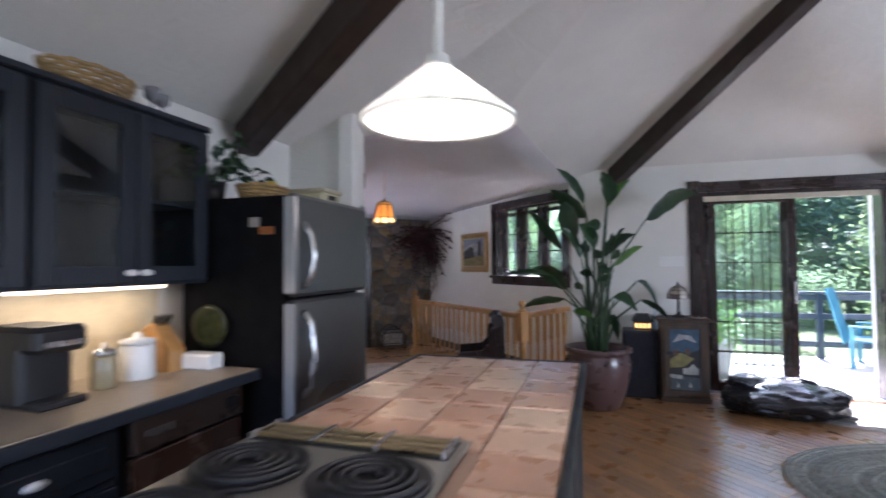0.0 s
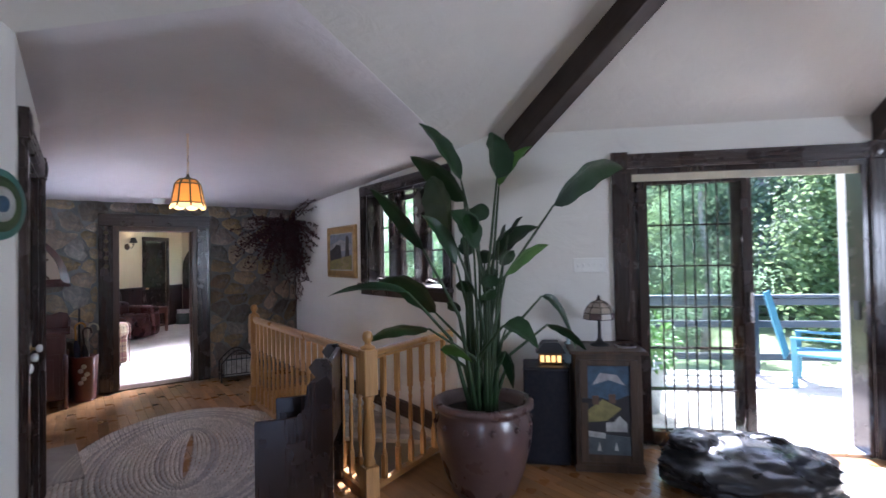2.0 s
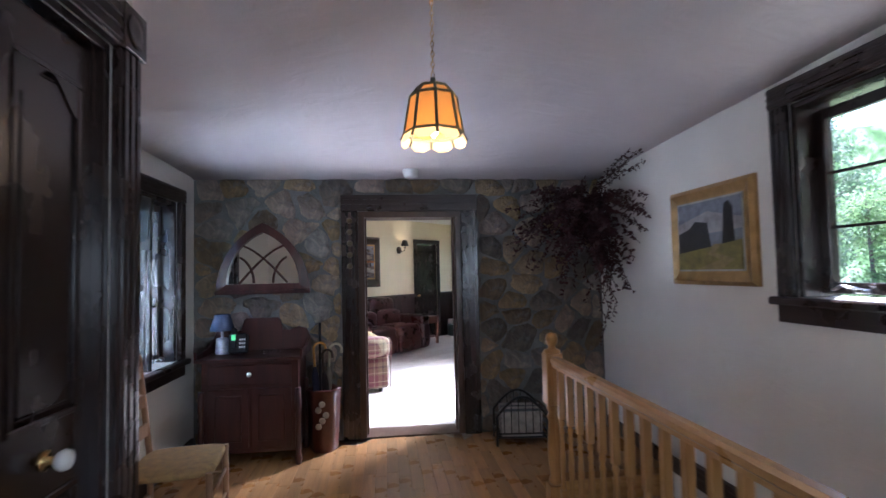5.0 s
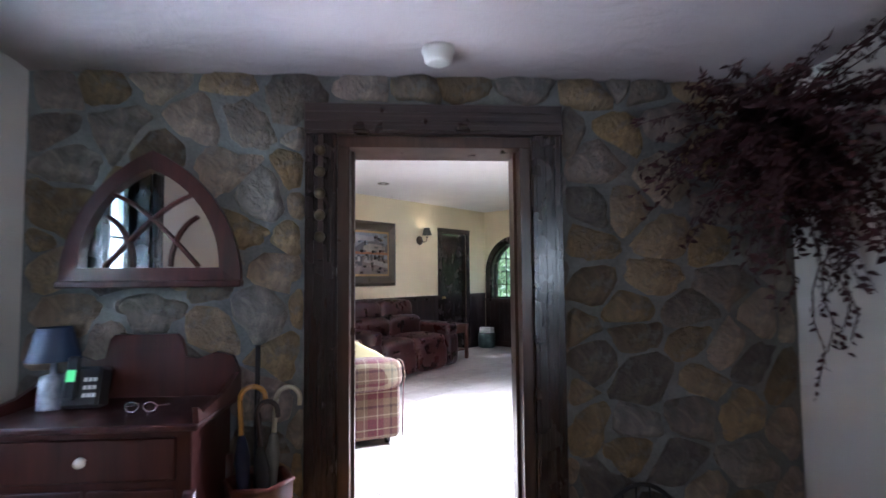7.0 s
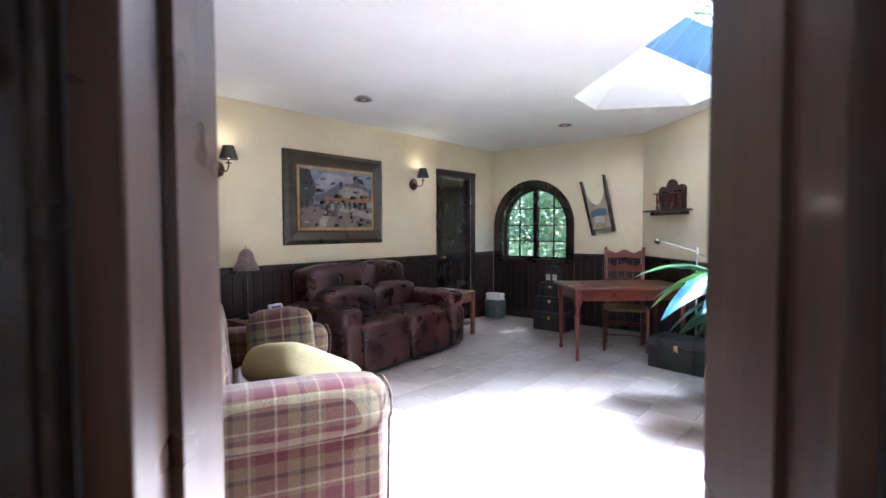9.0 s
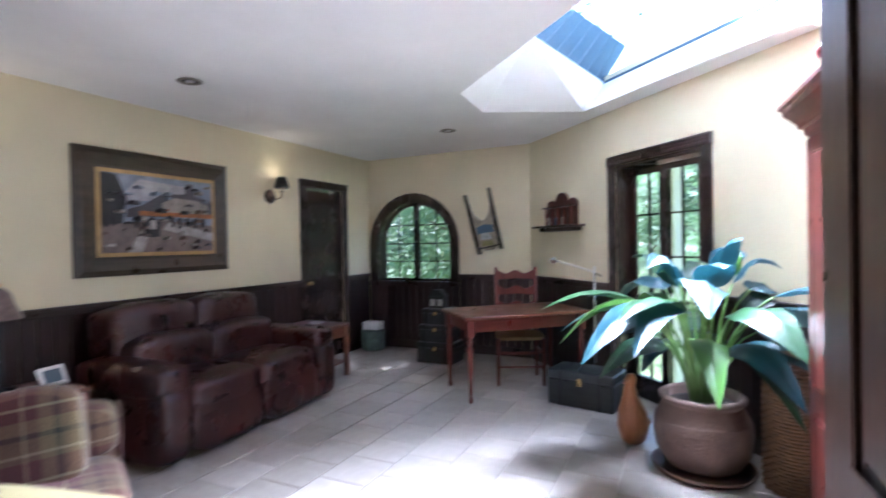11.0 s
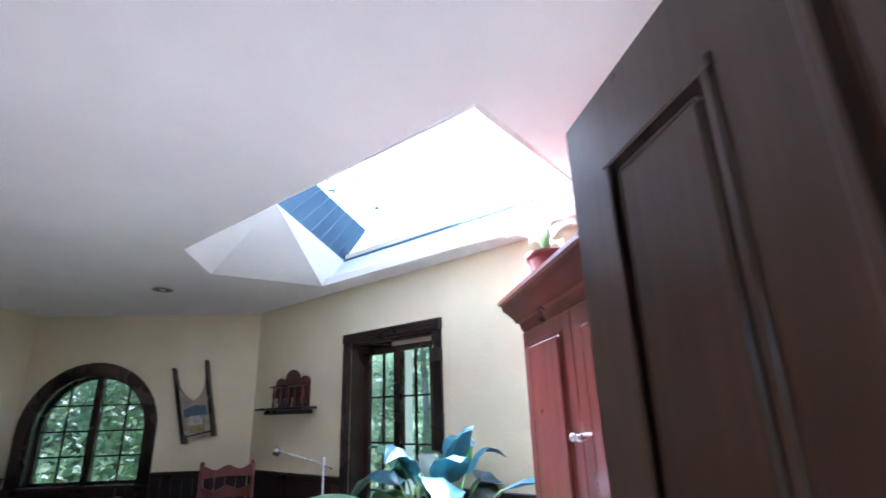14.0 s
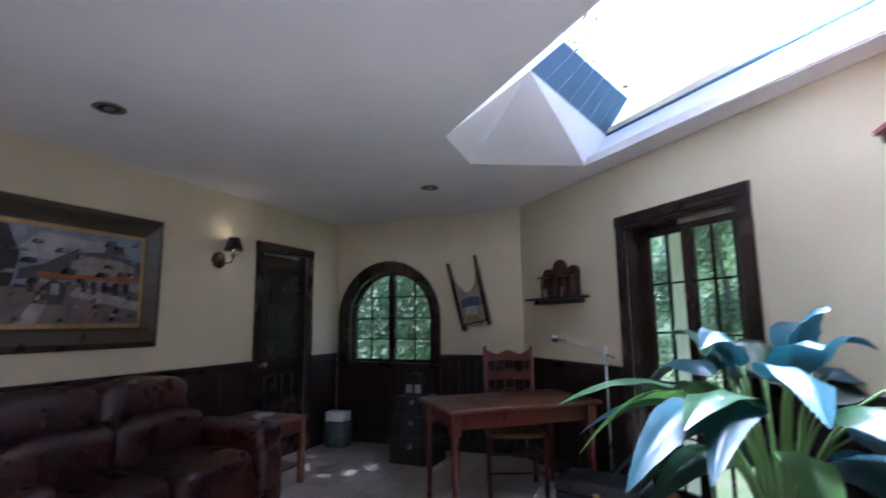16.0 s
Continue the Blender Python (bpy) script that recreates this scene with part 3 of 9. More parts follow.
def panel_door(name, m, w, h, th, mat, panels, label, knob=None, shaped=False):
    """A framed door with raised panels on both faces; panels: (x0, x1, z0, z1) as shares of the width and metres of height."""
    g = thing(name, m, label, "door")
    bm = bmesh.new()
    bx(bm, 0, w, 0.012, th - 0.012, 0, h)
    xs = sorted({0.0, w, *[p[0] for p in panels], *[p[1] for p in panels]})
    for xa, xb in zip(xs, xs[1:]):
        ps = sorted([p for p in panels if p[0] <= xa + 1e-6 and p[1] >= xb - 1e-6], key=lambda p: p[2])
        z = 0.0
        for p in ps + [(0, 0, h, h)]:
            if p[2] > z + 1e-6:
                for ya, yb in ((0, 0.013), (th - 0.013, th)):
                    bx(bm, xa, xb, ya, yb, z, p[2])
            z = p[3]
    bmesh.ops.remove_doubles(bm, verts=bm.verts, dist=1e-4)
    part("leaf", bm, mat, g)
    for x0, x1, z0, z1 in panels:
        for face in (0, 1):
            bm = bmesh.new()
            y0, y1 = (0.001, 0.013) if face == 0 else (th - 0.013, th - 0.001)
            s = -1 if face == 0 else 1
            for ins, yy in ((0.0, 0.0), ):
                t = 0.018
                yb = 0.0 if face == 0 else th
                for q in ((x0, x1, z0, z0 + t), (x0, x1, z1 - t, z1), (x0, x0 + t, z0 + t, z1 - t), (x1 - t, x1, z0 + t, z1 - t)):
                    bx(bm, q[0], q[1], min(yb, yb + s * 0.006), max(yb, yb + s * 0.006), q[2], q[3], bevel=0.003)
            part("panel_moulding", bm, mat, g)
            bm = bmesh.new()
            i = 0.03
            bx(bm, x0 + i, x1 - i, y0, y1, z0 + i, z1 - i, bevel=0.010)
            if shaped and z1 > h * 0.8:
                xm = (x0 + x1) / 2
                wv = [(x0 + 0.018 + (x1 - x0 - 0.036) * k / 12, z1 - 0.018 - 0.085 * (1 - (0.5 - 0.5 * math.cos(2 * math.pi * k / 12)) ** 0.8)) for k in range(13)]
                prism(bm, wv + [(x1 - 0.018, z1 - 0.016), (x0 + 0.018, z1 - 0.016)], (-0.004 if face == 0 else th - 0.012), (0.012 if face == 0 else th + 0.004))
            part("panel", bm, mat, g)
    if knob:
        kx, kz, kmat, klabel = knob
        for ya, s in ((0, 1), (th, -1)):
            bm = bmesh.new()
            mm = pose(kx, ya, kz, 90 * s, 0, 0)
            lathe(bm, [(0.024, 0), (0.024, 0.006), (0.010, 0.010), (0.010, 0.028)], 14, mm)
            kp = part("knob_base", bm, BRASS, g)
            bm = bmesh.new()
            lathe(bm, [(0.008, 0.026), (0.020, 0.032), (0.026, 0.045), (0.022, 0.058), (0.006, 0.064)], 14, mm)
            part("knob", bm, kmat, kp, klabel)
    return g


entry = panel_door("hall_door", rot(50, 0.51, 0.285), 0.84, 1.95, 0.045, DOOR_BROWN,
                   [(0.12, 0.37, 1.02, 1.83), (0.47, 0.72, 1.02, 1.83), (0.12, 0.37, 0.24, 0.90), (0.47, 0.72, 0.24, 0.90)], "brown wooden panelled door standing wide open")

# closet with folding doors
c1 = casing("closet_casing", CM, -4.21, -3.0, 0.0, 2.13, 0.12, blocks=True, label="dark-stained fluted casing round the closet")
lining(c1, -4.21, -3.0, 0.0, 2.13, 0.1)
for i in range(3):
    x = -4.177 + i * 0.386
    panel_door("closet_door", CM @ rot(0, x, 0.030), 0.382, 2.085, 0.03, DARK_WOOD,
               [(0.065, 0.317, 1.11, 1.98), (0.065, 0.317, 0.16, 0.94)], "dark-stained folding closet door with shaped panels", (0.191, 1.025, CERAMIC, "white porcelain knob"), True)
bm = bmesh.new()
bx(bm, -4.45, -2.9, 0.16, 0.2, 0, 2.4)
solid("wall_closet_back", bm, PLASTER, "plain plaster back of the closet", "wall", kind="structure", m=CM)

# glass door to the deck
sl = casing("door_2", KM, 1.40, 3.14, 0.0, 2.24, 0.115, blocks=True, label="dark-stained sliding glass door, half open, to the deck")
lining(sl, 1.40, 3.14, 0.0, 2.24, 0.2, 0.045)
pbox("track", CHROME, sl, (1.44, 3.10, 0.02, 0.19, -0.005, 0.02))
sash("fixed_panel", sl, 1.445, 2.30, 0.02, 2.19, 0.135, 0.075, 4, 6, bar=0.011, rail=0.10)
sash("sliding_panel", sl, 1.50, 2.36, 0.02, 2.19, 0.075, 0.075, 4, 6, bar=0.011, rail=0.10)
bm = bmesh.new()
bx(bm, 2.315, 2.345, 0.045, 0.075, 1.0, 1.24, bevel=0.006)
part("door_pull", bm, CHROME, sl, "steel pull handle")
pbox("latch_plate", BLACK_IRON, sl, (3.085, 3.10, 0.06, 0.12, 1.02, 1.16))
bm = bmesh.new()
bx(bm, 1.445, 3.095, 0.03, 0.06, 2.14, 2.195)
part("valance", bm, plain("cream_strip", (0.6, 0.55, 0.42), 0.6), sl, "cream wooden head strip")

# sitting room: passage with casing, closed door, arched window, garden door
casing("door_3", PM, -5.90, -5.02, 0.0, 2.05, 0.085, label="dark-stained casing of an open doorway to a dark room")
d4 = casing("door_4", PM, -1.30, -0.60, 0.0, 2.09, 0.085, label="dark-stained door casing")
lining(d4, -1.30, -0.60, 0, 2.09, 0.12, 0.02)
panel_door("panel_door", PM @ rot(0, -1.275, 0.04), 0.65, 2.06, 0.04, DARK_WOOD,
           [(0.09, 0.30, 1.0, 1.93), (0.35, 0.56, 1.0, 1.93), (0.09, 0.30, 0.2, 0.86), (0.35, 0.56, 0.2, 0.86)], "dark-stained panelled door, closed, with brass knob", (0.06, 0.95, BRASS, "brass knob"))

aw = thing("window_3", AM, "arched dark wooden window with small panes", "window", kind="structure")


def arch_ring(bm, r0, r1, y0, y1, zb):
    n = 28
    for i in range(n):
        a0, a1 = math.pi * i / n, math.pi * (i + 1) / n
        prism(bm, [(ARX + r0 * math.cos(a0), ARZ + r0 * math.sin(a0)), (ARX + r1 * math.cos(a0), ARZ + r1 * math.sin(a0)), (ARX + r1 * math.cos(a1), ARZ + r1 * math.sin(a1)), (ARX + r0 * math.cos(a1), ARZ + r0 * math.sin(a1))], y0, y1)
    for s in (-1, 1):
        bx(bm, ARX + min(s * r0, s * r1), ARX + max(s * r0, s * r1), y0, y1, zb, ARZ)
    bmesh.ops.remove_doubles(bm, verts=bm.verts, dist=1e-4)


bm = bmesh.new()
arch_ring(bm, 0.565, 0.67, -0.03, 0.0, 0.88)
part("arched_casing", bm, DARK_WOOD, aw)
bm = bmesh.new()
arch_ring(bm, 0.54, 0.58, 0.0, 0.2, 0.90)
bx(bm, ARX - 0.58, ARX + 0.58, 0.0, 0.2, 0.88, 0.905)
part("frame", bm, DARK_WOOD, aw)
bm = bmesh.new()
arch_ring(bm, 0.515, 0.545, 0.10, 0.14, 0.90)
bx(bm, ARX - 0.54, ARX + 0.54, 0.10, 0.14, 0.90, 0.93)
part("sash", bm, DARK_WOOD, aw)
pbox("mullion", DARK_WOOD, aw, (ARX - 0.04, ARX + 0.04, 0.08, 0.14, 0.9, ARZ + 0.53), 0.004)
for sx in (-1, 1):
    for k in (0.5,):
        xc = ARX + sx * (0.04 + 0.25)
        top = ARZ + math.sqrt(0.52 ** 2 - 0.29 ** 2)
        pbox("glazing_bar", DARK_WOOD, aw, (xc - 0.008, xc + 0.008, 0.11, 0.13, 0.92, top))
for zc in (1.16, 1.40, 1.65):
    hw = 0.52 if zc <= ARZ else math.sqrt(0.52 ** 2 - (zc - ARZ) ** 2)
    pbox("glazing_bar", DARK_WOOD, aw, (ARX - hw, ARX + hw, 0.112, 0.128, zc - 0.008, zc + 0.008))
bm = bmesh.new()
prism(bm, [(ARX + 0.53 * math.cos(math.pi * i / 24), ARZ + 0.53 * math.sin(math.pi * i / 24)) for i in range(25)] + [(ARX - 0.53, 0.92), (ARX + 0.53, 0.92)], 0.119, 0.122)
pn = part("pane", bm, GLASS, aw, "clear glass")
pn.visible_shadow = False

gd = casing("door_5", FM, 1.57, 2.53, 0.0, 2.06, 0.085, label="dark-stained garden door with small panes")
lining(gd, 1.57, 2.53, 0.0, 2.06, 0.2, 0.03)
sash("fixed_leaf", gd, 1.60, 2.07, 0.0, 2.03, 0.12, 0.07, 2, 5, bar=0.014, rail=0.2)
sash("door_leaf", gd, 2.03, 2.50, 0.0, 2.03, 0.06, 0.075, 2, 5, bar=0.014, rail=0.2)
pbox("weather_strip", plain("pale_strip", (0.5, 0.42, 0.32), 0.6), gd, (2.03, 2.50, 0.045, 0.06, 2.0, 2.03))

# wainscot of upright boards, with rail and skirting
def wainscot(name, m, spans, h=1.0):
    g = thing(name, m, "dark red-brown board wainscot with a moulded rail", "wainscot", kind="structure")
    for x0, x1 in spans:
        n = max(1, round((x1 - x0) / 0.105))
        w = (x1 - x0) / n
        bm = bmesh.new()
        bx(bm, 0.002, w - 0.002, -0.016, -0.002, 0.10, h - 0.05, bevel=0.003)
        me = mesh_of("board", bm, WAINSCOT)
        for i in range(n):
            ob = new("board", me)
            ob.parent = g
            ob.matrix_basis = pose(x0 + i * w, 0, 0)
        bm = bmesh.new()
        bx(bm, x0, x1, -0.034, 0, h - 0.022, h, bevel=0.006)
        bx(bm, x0, x1, -0.026, 0, h - 0.065, h - 0.022, bevel=0.004)
        part("rail", bm, DARK_WOOD_X, g)
        bm = bmesh.new()
        bx(bm, x0, x1, -0.024, 0, 0, 0.11, bevel=0.004)
        part("skirting", bm, DARK_WOOD_X, g)
    return g


wainscot("trim_wainscot_painting", PM, [(-9.2, -5.985), (-4.935, -1.385), (-0.515, -0.02)])
wainscot("trim_wainscot_arch", AM, [(1.385, 2.31)])
g = wainscot("trim_wainscot_under_arch", AM, [(0.02, 1.383)], 0.90)
wainscot("trim_wainscot_garden", FM, [(0.02, 1.485), (2.615, 5.42)])
wainscot("trim_wainscot_south", rot(180, 0, 0.272), [(-3.03, -0.615), (0.545, 3.0)])


def skirting(name, m, x0, x1):
    bm = bmesh.new()
    bx(bm, x0, x1, -0.02, 0, 0, 0.11, bevel=0.004)
    return solid(name, bm, DARK_WOOD_X, "dark-stained wooden skirting board", "skirting", kind="structure", m=m)


skirting("baseboard", KM, 0.05, 1.28)
skirting("baseboard", KM, 3.26, 6.0)
skirting("baseboard", RM, 0.05, 3.85)
skirting("baseboard", WM, -2.85, -0.05)

# ---- soft shapes, leaves and small helpers ----
def cushion(bm, x0, x1, y0, y1, z0, z1, puff=0.25, m=None, n=8, crease=0.0, sag=0.0):
    """A stuffed block: a rounded box whose faces swell; crease wrinkles it."""
    cx, cy, cz = (x0 + x1) / 2, (y0 + y1) / 2, (z0 + z1) / 2
    hx, hy, hz = (x1 - x0) / 2, (y1 - y0) / 2, (z1 - z0) / 2
    tmp = bmesh.new()
    bmesh.ops.create_cube(tmp, size=2.0)
    bmesh.ops.subdivide_edges(tmp, edges=tmp.edges[:], cuts=n, use_grid_fill=True)
    new_v = {}
    for v in tmp.verts:
        a, b, c = v.co
        r = max((abs(a) ** 6 + abs(b) ** 6 + abs(c) ** 6) ** (1 / 6), 1e-6)
        k = 1 / r * (1 - puff * 0.5) + puff * 0.5 / r
        p = Vector((a * k, b * k, c * k))
        sw = 1 + puff * 0.35 * (1 - 0.5 * (min(1, p.x ** 2) + min(1, p.y ** 2)))
        q = Vector((cx + p.x * hx, cy + p.y * hy, cz + p.z * hz * sw - sag * (1 - p.x ** 2)))
        if crease:
            q += Vector((0, 0, 1)) * crease * noise.noise(q * 7.0) + Vector((1, 1, 0)) * crease * 0.5 * noise.noise(q * 5 + Vector((3, 1, 7)))
        new_v[v] = bm.verts.new(m @ q if m is not None else q)
    for f in tmp.faces:
        bm.faces.new([new_v[v] for v in f.verts]).smooth = True
    tmp.free()


def blade(bm, base, tip, width, side, droop=0.0, fold=0.25, wav=0.0, seg=9, mat=0, cut=1.0):
    """A leaf from base to tip: side is the way its width goes; fold lifts the edges, droop bends it down."""
    base, tip, side = Vector(base), Vector(tip), Vector(side).normalized()
    along = tip - base
    side = (side - along.normalized() * side.dot(along.normalized())).normalized()
    nrm = along.normalized().cross(side)
    rows = []
    for i in range(seg + 1):
        t = i / seg
        w = width / 2 * (math.sin(math.pi * t ** 0.72) ** 0.8 if 0 < t < 1 else 0.02)
        p = base + along * t + Vector((0, 0, 1)) * (4 * t * (1 - t) * droop * 0.6 - droop * t * t * 0.6)
        row = []
        for k in (-1, -0.5, 0, 0.5, 1):
            q = p + side * (k * w) + nrm * (abs(k) * w * fold + wav * w * math.sin(t * 21 + k * 2) * abs(k))
            row.append(bm.verts.new(q))
        rows.append(row)
    for a, b in zip(rows, rows[1:]):
        for k in range(4):
            f = bm.faces.new((a[k], a[k + 1], b[k + 1], b[k]))
            f.smooth, f.material_index = True, mat


def leaf_mat(name, dark, light, rough=0.35, ribs=60.0, trans=0.25):
    n = Nodes(name, rough)
    f = n.noise(3.0, 4)
    n.color(n.mix(n.add("ShaderNodeNewGeometry").outputs["Random Per Island"], n.ramp(f, (0.3, dark), (0.7, light)), n.ramp(f, (0.3, shade(dark, 0.7)), (0.7, shade(light, 0.8)))))
    wv = n.add("ShaderNodeTexWave", Scale=ribs, Distortion=2.0)
    n.link(n.co, wv.inputs["Vector"])
    n.bump(wv.outputs["Fac"], 0.25, 0.004)
    tl_ = n.add("ShaderNodeBsdfTranslucent")
    n.link(n.ramp(f, (0.3, shade(light, 0.8)), (0.7, shade(light, 1.5))), tl_.inputs[0])
    mx = n.t.nodes.new("ShaderNodeMixShader")
    mx.inputs[0].default_value = trans
    n.link(n.p.outputs[0], mx.inputs[1])
    n.link(tl_.outputs[0], mx.inputs[2])
    n.link(mx.outputs[0], n.t.nodes["Material Output"].inputs[0])
    return n.m


LEAF_DEEP = leaf_mat("leaf_deep_green", (0.007, 0.026, 0.012), (0.024, 0.070, 0.024), 0.30, 80, trans=0.08)
LEAF_BRIGHT = leaf_mat("leaf_fresh_green", (0.05, 0.14, 0.03), (0.13, 0.30, 0.06))
# green leaves with the blue reflection of the sky put into the colour
LEAF_SKY_SHEEN = leaf_mat("leaf_sky_sheen", (0.008, 0.040, 0.055), (0.020, 0.085, 0.105), 0.34, 90, 0.12)
LEATHER = Nodes("oxblood_leather", 0.28)
lf = LEATHER.noise(2.5, 4)
LEATHER.color(LEATHER.ramp(lf, (0.3, (0.020, 0.005, 0.005)), (0.7, (0.055, 0.013, 0.010))))
LEATHER.rough(LEATHER.ramp(LEATHER.noise(6, 4), (0.3, (0.2,) * 3), (0.7, (0.42,) * 3)))
vor = LEATHER.add("ShaderNodeTexVoronoi", Scale=260.0)
LEATHER.link(LEATHER.co, vor.inputs["Vector"])
LEATHER.bump(LEATHER.math("ADD", LEATHER.math("MULTIPLY", vor.outputs["Distance"], 0.15), LEATHER.noise(14, 5, 0.6, None, 1.0)), 0.35, 0.012)
LEATHER = LEATHER.m


def plaid(name, m_scale=1.0):
    """Woven check of red, tan, cream and dark green bands in all three local directions."""
    n = Nodes(name, 0.9)
    sep = n.add("ShaderNodeSeparateXYZ")
    n.link(n.co, sep.inputs[0])
    stops = ((0.0, (0.105, 0.014, 0.017)), (0.20, (0.16, 0.115, 0.055)), (0.27, (0.38, 0.33, 0.21)), (0.31, (0.15, 0.11, 0.05)), (0.50, (0.014, 0.018, 0.012)), (0.57, (0.19, 0.145, 0.07)), (0.75, (0.10, 0.013, 0.018)), (0.90, (0.36, 0.31, 0.20)), (0.94, (0.10, 0.013, 0.015)))
    cols = []
    for ax, off in zip("XYZ", (0.0, 0.07, 0.13)):
        v = n.math("FRACT", n.math("MULTIPLY", n.math("ADD", sep.outputs[ax], off), 3.5 * m_scale))
        r = n.ramp(v, *stops)
        r.node.color_ramp.interpolation = "CONSTANT"
        cols.append(r)
    a = n.mix(0.5, cols[0], cols[1])
    c = n.mix(0.36, a, cols[2])
    weave = n.noise(180, 2)
    n.color(n.mix(0.6, c, n.ramp(weave, (0.3, (0.25, 0.25, 0.25)), (0.7, (1.15, 1.1, 1.05))), "MULTIPLY"))
    n.bump(weave, 0.4, 0.006)
    n.p.inputs["Sheen Weight"].default_value = 0.2
    return n.m


PLAID = plaid("plaid_cloth")
OLIVE = plain("olive_cotton", (0.30, 0.25, 0.12), 0.9, 0, 0.12, 9, 0.4, 120)

# ---- sitting room ----
# leather sofa: two reclining seats
sofa = thing("leather_sofa", PM @ rot(2, -3.88, -1.10), "glossy oxblood leather reclining sofa against the wainscot", "sofa")
SW, SD = 1.78, 0.98
bm = bmesh.new()
bx(bm, 0.05, SW - 0.05, 0.10, SD, 0.03, 0.30, bevel=0.02)
part("base", bm, LEATHER, sofa)
for i in range(2):
    x0 = 0.24 + i * 0.65
    bm = bmesh.new()
    cushion(bm, x0, x0 + 0.645, 0.0, 0.66, 0.27, 0.50, 0.5, crease=0.008)
    part("seat_cushion", bm, LEATHER, sofa)
    bm = bmesh.new()
    cushion(bm, x0 + 0.01, x0 + 0.635, 0.0, 0.09, 0.05, 0.36, 0.4, crease=0.006)
    part("footrest", bm, LEATHER, sofa)
    bm = bmesh.new()
    cushion(bm, x0 - 0.02, x0 + 0.66, 0.50, 0.82, 0.44, 0.74, 0.6, crease=0.012)
    lum = part("lumbar_cushion", bm, LEATHER, sofa)
    bm = bmesh.new()
    cushion(bm, x0 - 0.06 + 0.03 * i, x0 + 0.67, 0.58, 0.95, 0.66, 1.04, 0.55, pose(0, 0, 0, -6, 0, 0), crease=0.016)
    part("back_cushion", bm, LEATHER, sofa)
for x0 in (0.0, SW - 0.25):
    bm = bmesh.new()
    cushion(bm, x0, x0 + 0.25, -0.03, 0.88, 0.03, 0.52, 0.25, crease=0.005)
    cushion(bm, x0 - 0.015, x0 + 0.265, 0.0, 0.86, 0.46, 0.64, 0.6, crease=0.010)
    part("arm", bm, LEATHER, sofa)

# plaid loveseat
LSM = rot(109, -0.16, 1.72)
ls = thing("plaid_loveseat", LSM, "red and tan plaid upholstered loveseat with rolled arms", "loveseat")
LW, LD = 1.62, 0.95
bm = bmesh.new()
bx(bm, 0.10, LW - 0.10, 0.06, LD - 0.05, 0.05, 0.30, bevel=0.02)
part("base", bm, PLAID, ls)
for x0 in (0.0, LW - 0.22):
    bm = bmesh.new()
    bx(bm, x0 + 0.01, x0 + 0.21, 0.0, LD - 0.10, 0.05, 0.52, bevel=0.03)
    cushion(bm, x0 - 0.03, x0 + 0.25, -0.02, LD - 0.08, 0.44, 0.66, 0.5, crease=0.006)
    part("arm", bm, PLAID, ls)
    bm = bmesh.new()
    pts = [(x0 + 0.11 + 0.13 * math.cos(a), -0.024, 0.55 + 0.10 * math.sin(a)) for a in [math.pi * (1.25 - 1.5 * k / 14) for k in range(15)]]
    tube(bm, [(x0 + 0.01, -0.012, 0.06), *pts, (x0 + 0.21, -0.012, 0.06)], 0.006)
    part("piping", bm, PLAID, ls)
for i in range(2):
    x0 = 0.22 + i * 0.592
    bm = bmesh.new()
    cushion(bm, x0, x0 + 0.588, -0.02, 0.62, 0.28, 0.47, 0.45, crease=0.008)
    part("seat_cushion", bm, PLAID, ls)
bm = bmesh.new()
cushion(bm, 0.06, LW - 0.06, 0.66, LD, 0.20, 0.86, 0.3, crease=0.010)
part("back_frame", bm, PLAID, ls)
for i in range(2):
    x0 = 0.20 + i * 0.60
    bm = bmesh.new()
    cushion(bm, x0, x0 + 0.61, 0.52, 0.82, 0.44, 0.97, 0.55, pose(0, 0.05, 0, -6, 0, 0), crease=0.02)
    part("back_cushion", bm, PLAID, ls)
for x0 in (0.06, LW - 0.12):
    for y0 in (0.06, LD - 0.12):
        bm = bmesh.new()
        lathe(bm, [(0.022, 0), (0.03, 0.055)], 8, pose(x0 + 0.03, y0 + 0.03, 0))
        part("foot", bm, DARK_WOOD, ls)
bm = bmesh.new()
cushion(bm, -0.21, 0.21, -0.08, 0.08, -0.17, 0.17, 0.9, crease=0.015)
solid("throw_pillow", bm, PLAID, "plaid throw pillow leaning on the loveseat arm", "pillow", m=LSM @ pose(1.25, 0.32, 0.615, 0, 0, 78) @ pose(0, 0, 0, 16, 6, 0))
bm = bmesh.new()
cushion(bm, -0.27, 0.27, -0.10, 0.10, -0.20, 0.20, 1.0, crease=0.012)
solid("throw_pillow", bm, OLIVE, "plain olive cotton pillow lying on the loveseat", "pillow", m=LSM @ pose(0.50, 0.30, 0.60, -62, 14, 20))


def turned_leg(bm, x, y, z0, z1, r=0.028, top=0.13):
    h = z1 - z0 - top
    bx(bm, x - r * 1.15, x + r * 1.15, y - r * 1.15, y + r * 1.15, z1 - top, z1, bevel=0.003)
    lathe(bm, [(r * 0.62, z0), (r * 0.75, z0 + h * 0.04), (r * 0.5, z0 + h * 0.10), (r * 0.85, z0 + h * 0.5), (r * 1.05, z0 + h * 0.82), (r * 0.6, z0 + h * 0.86), (r * 1.1, z0 + h * 0.91), (r * 0.7, z0 + h * 0.95), (r * 1.0, z0 + h)], 12, pose(x, y, 0))


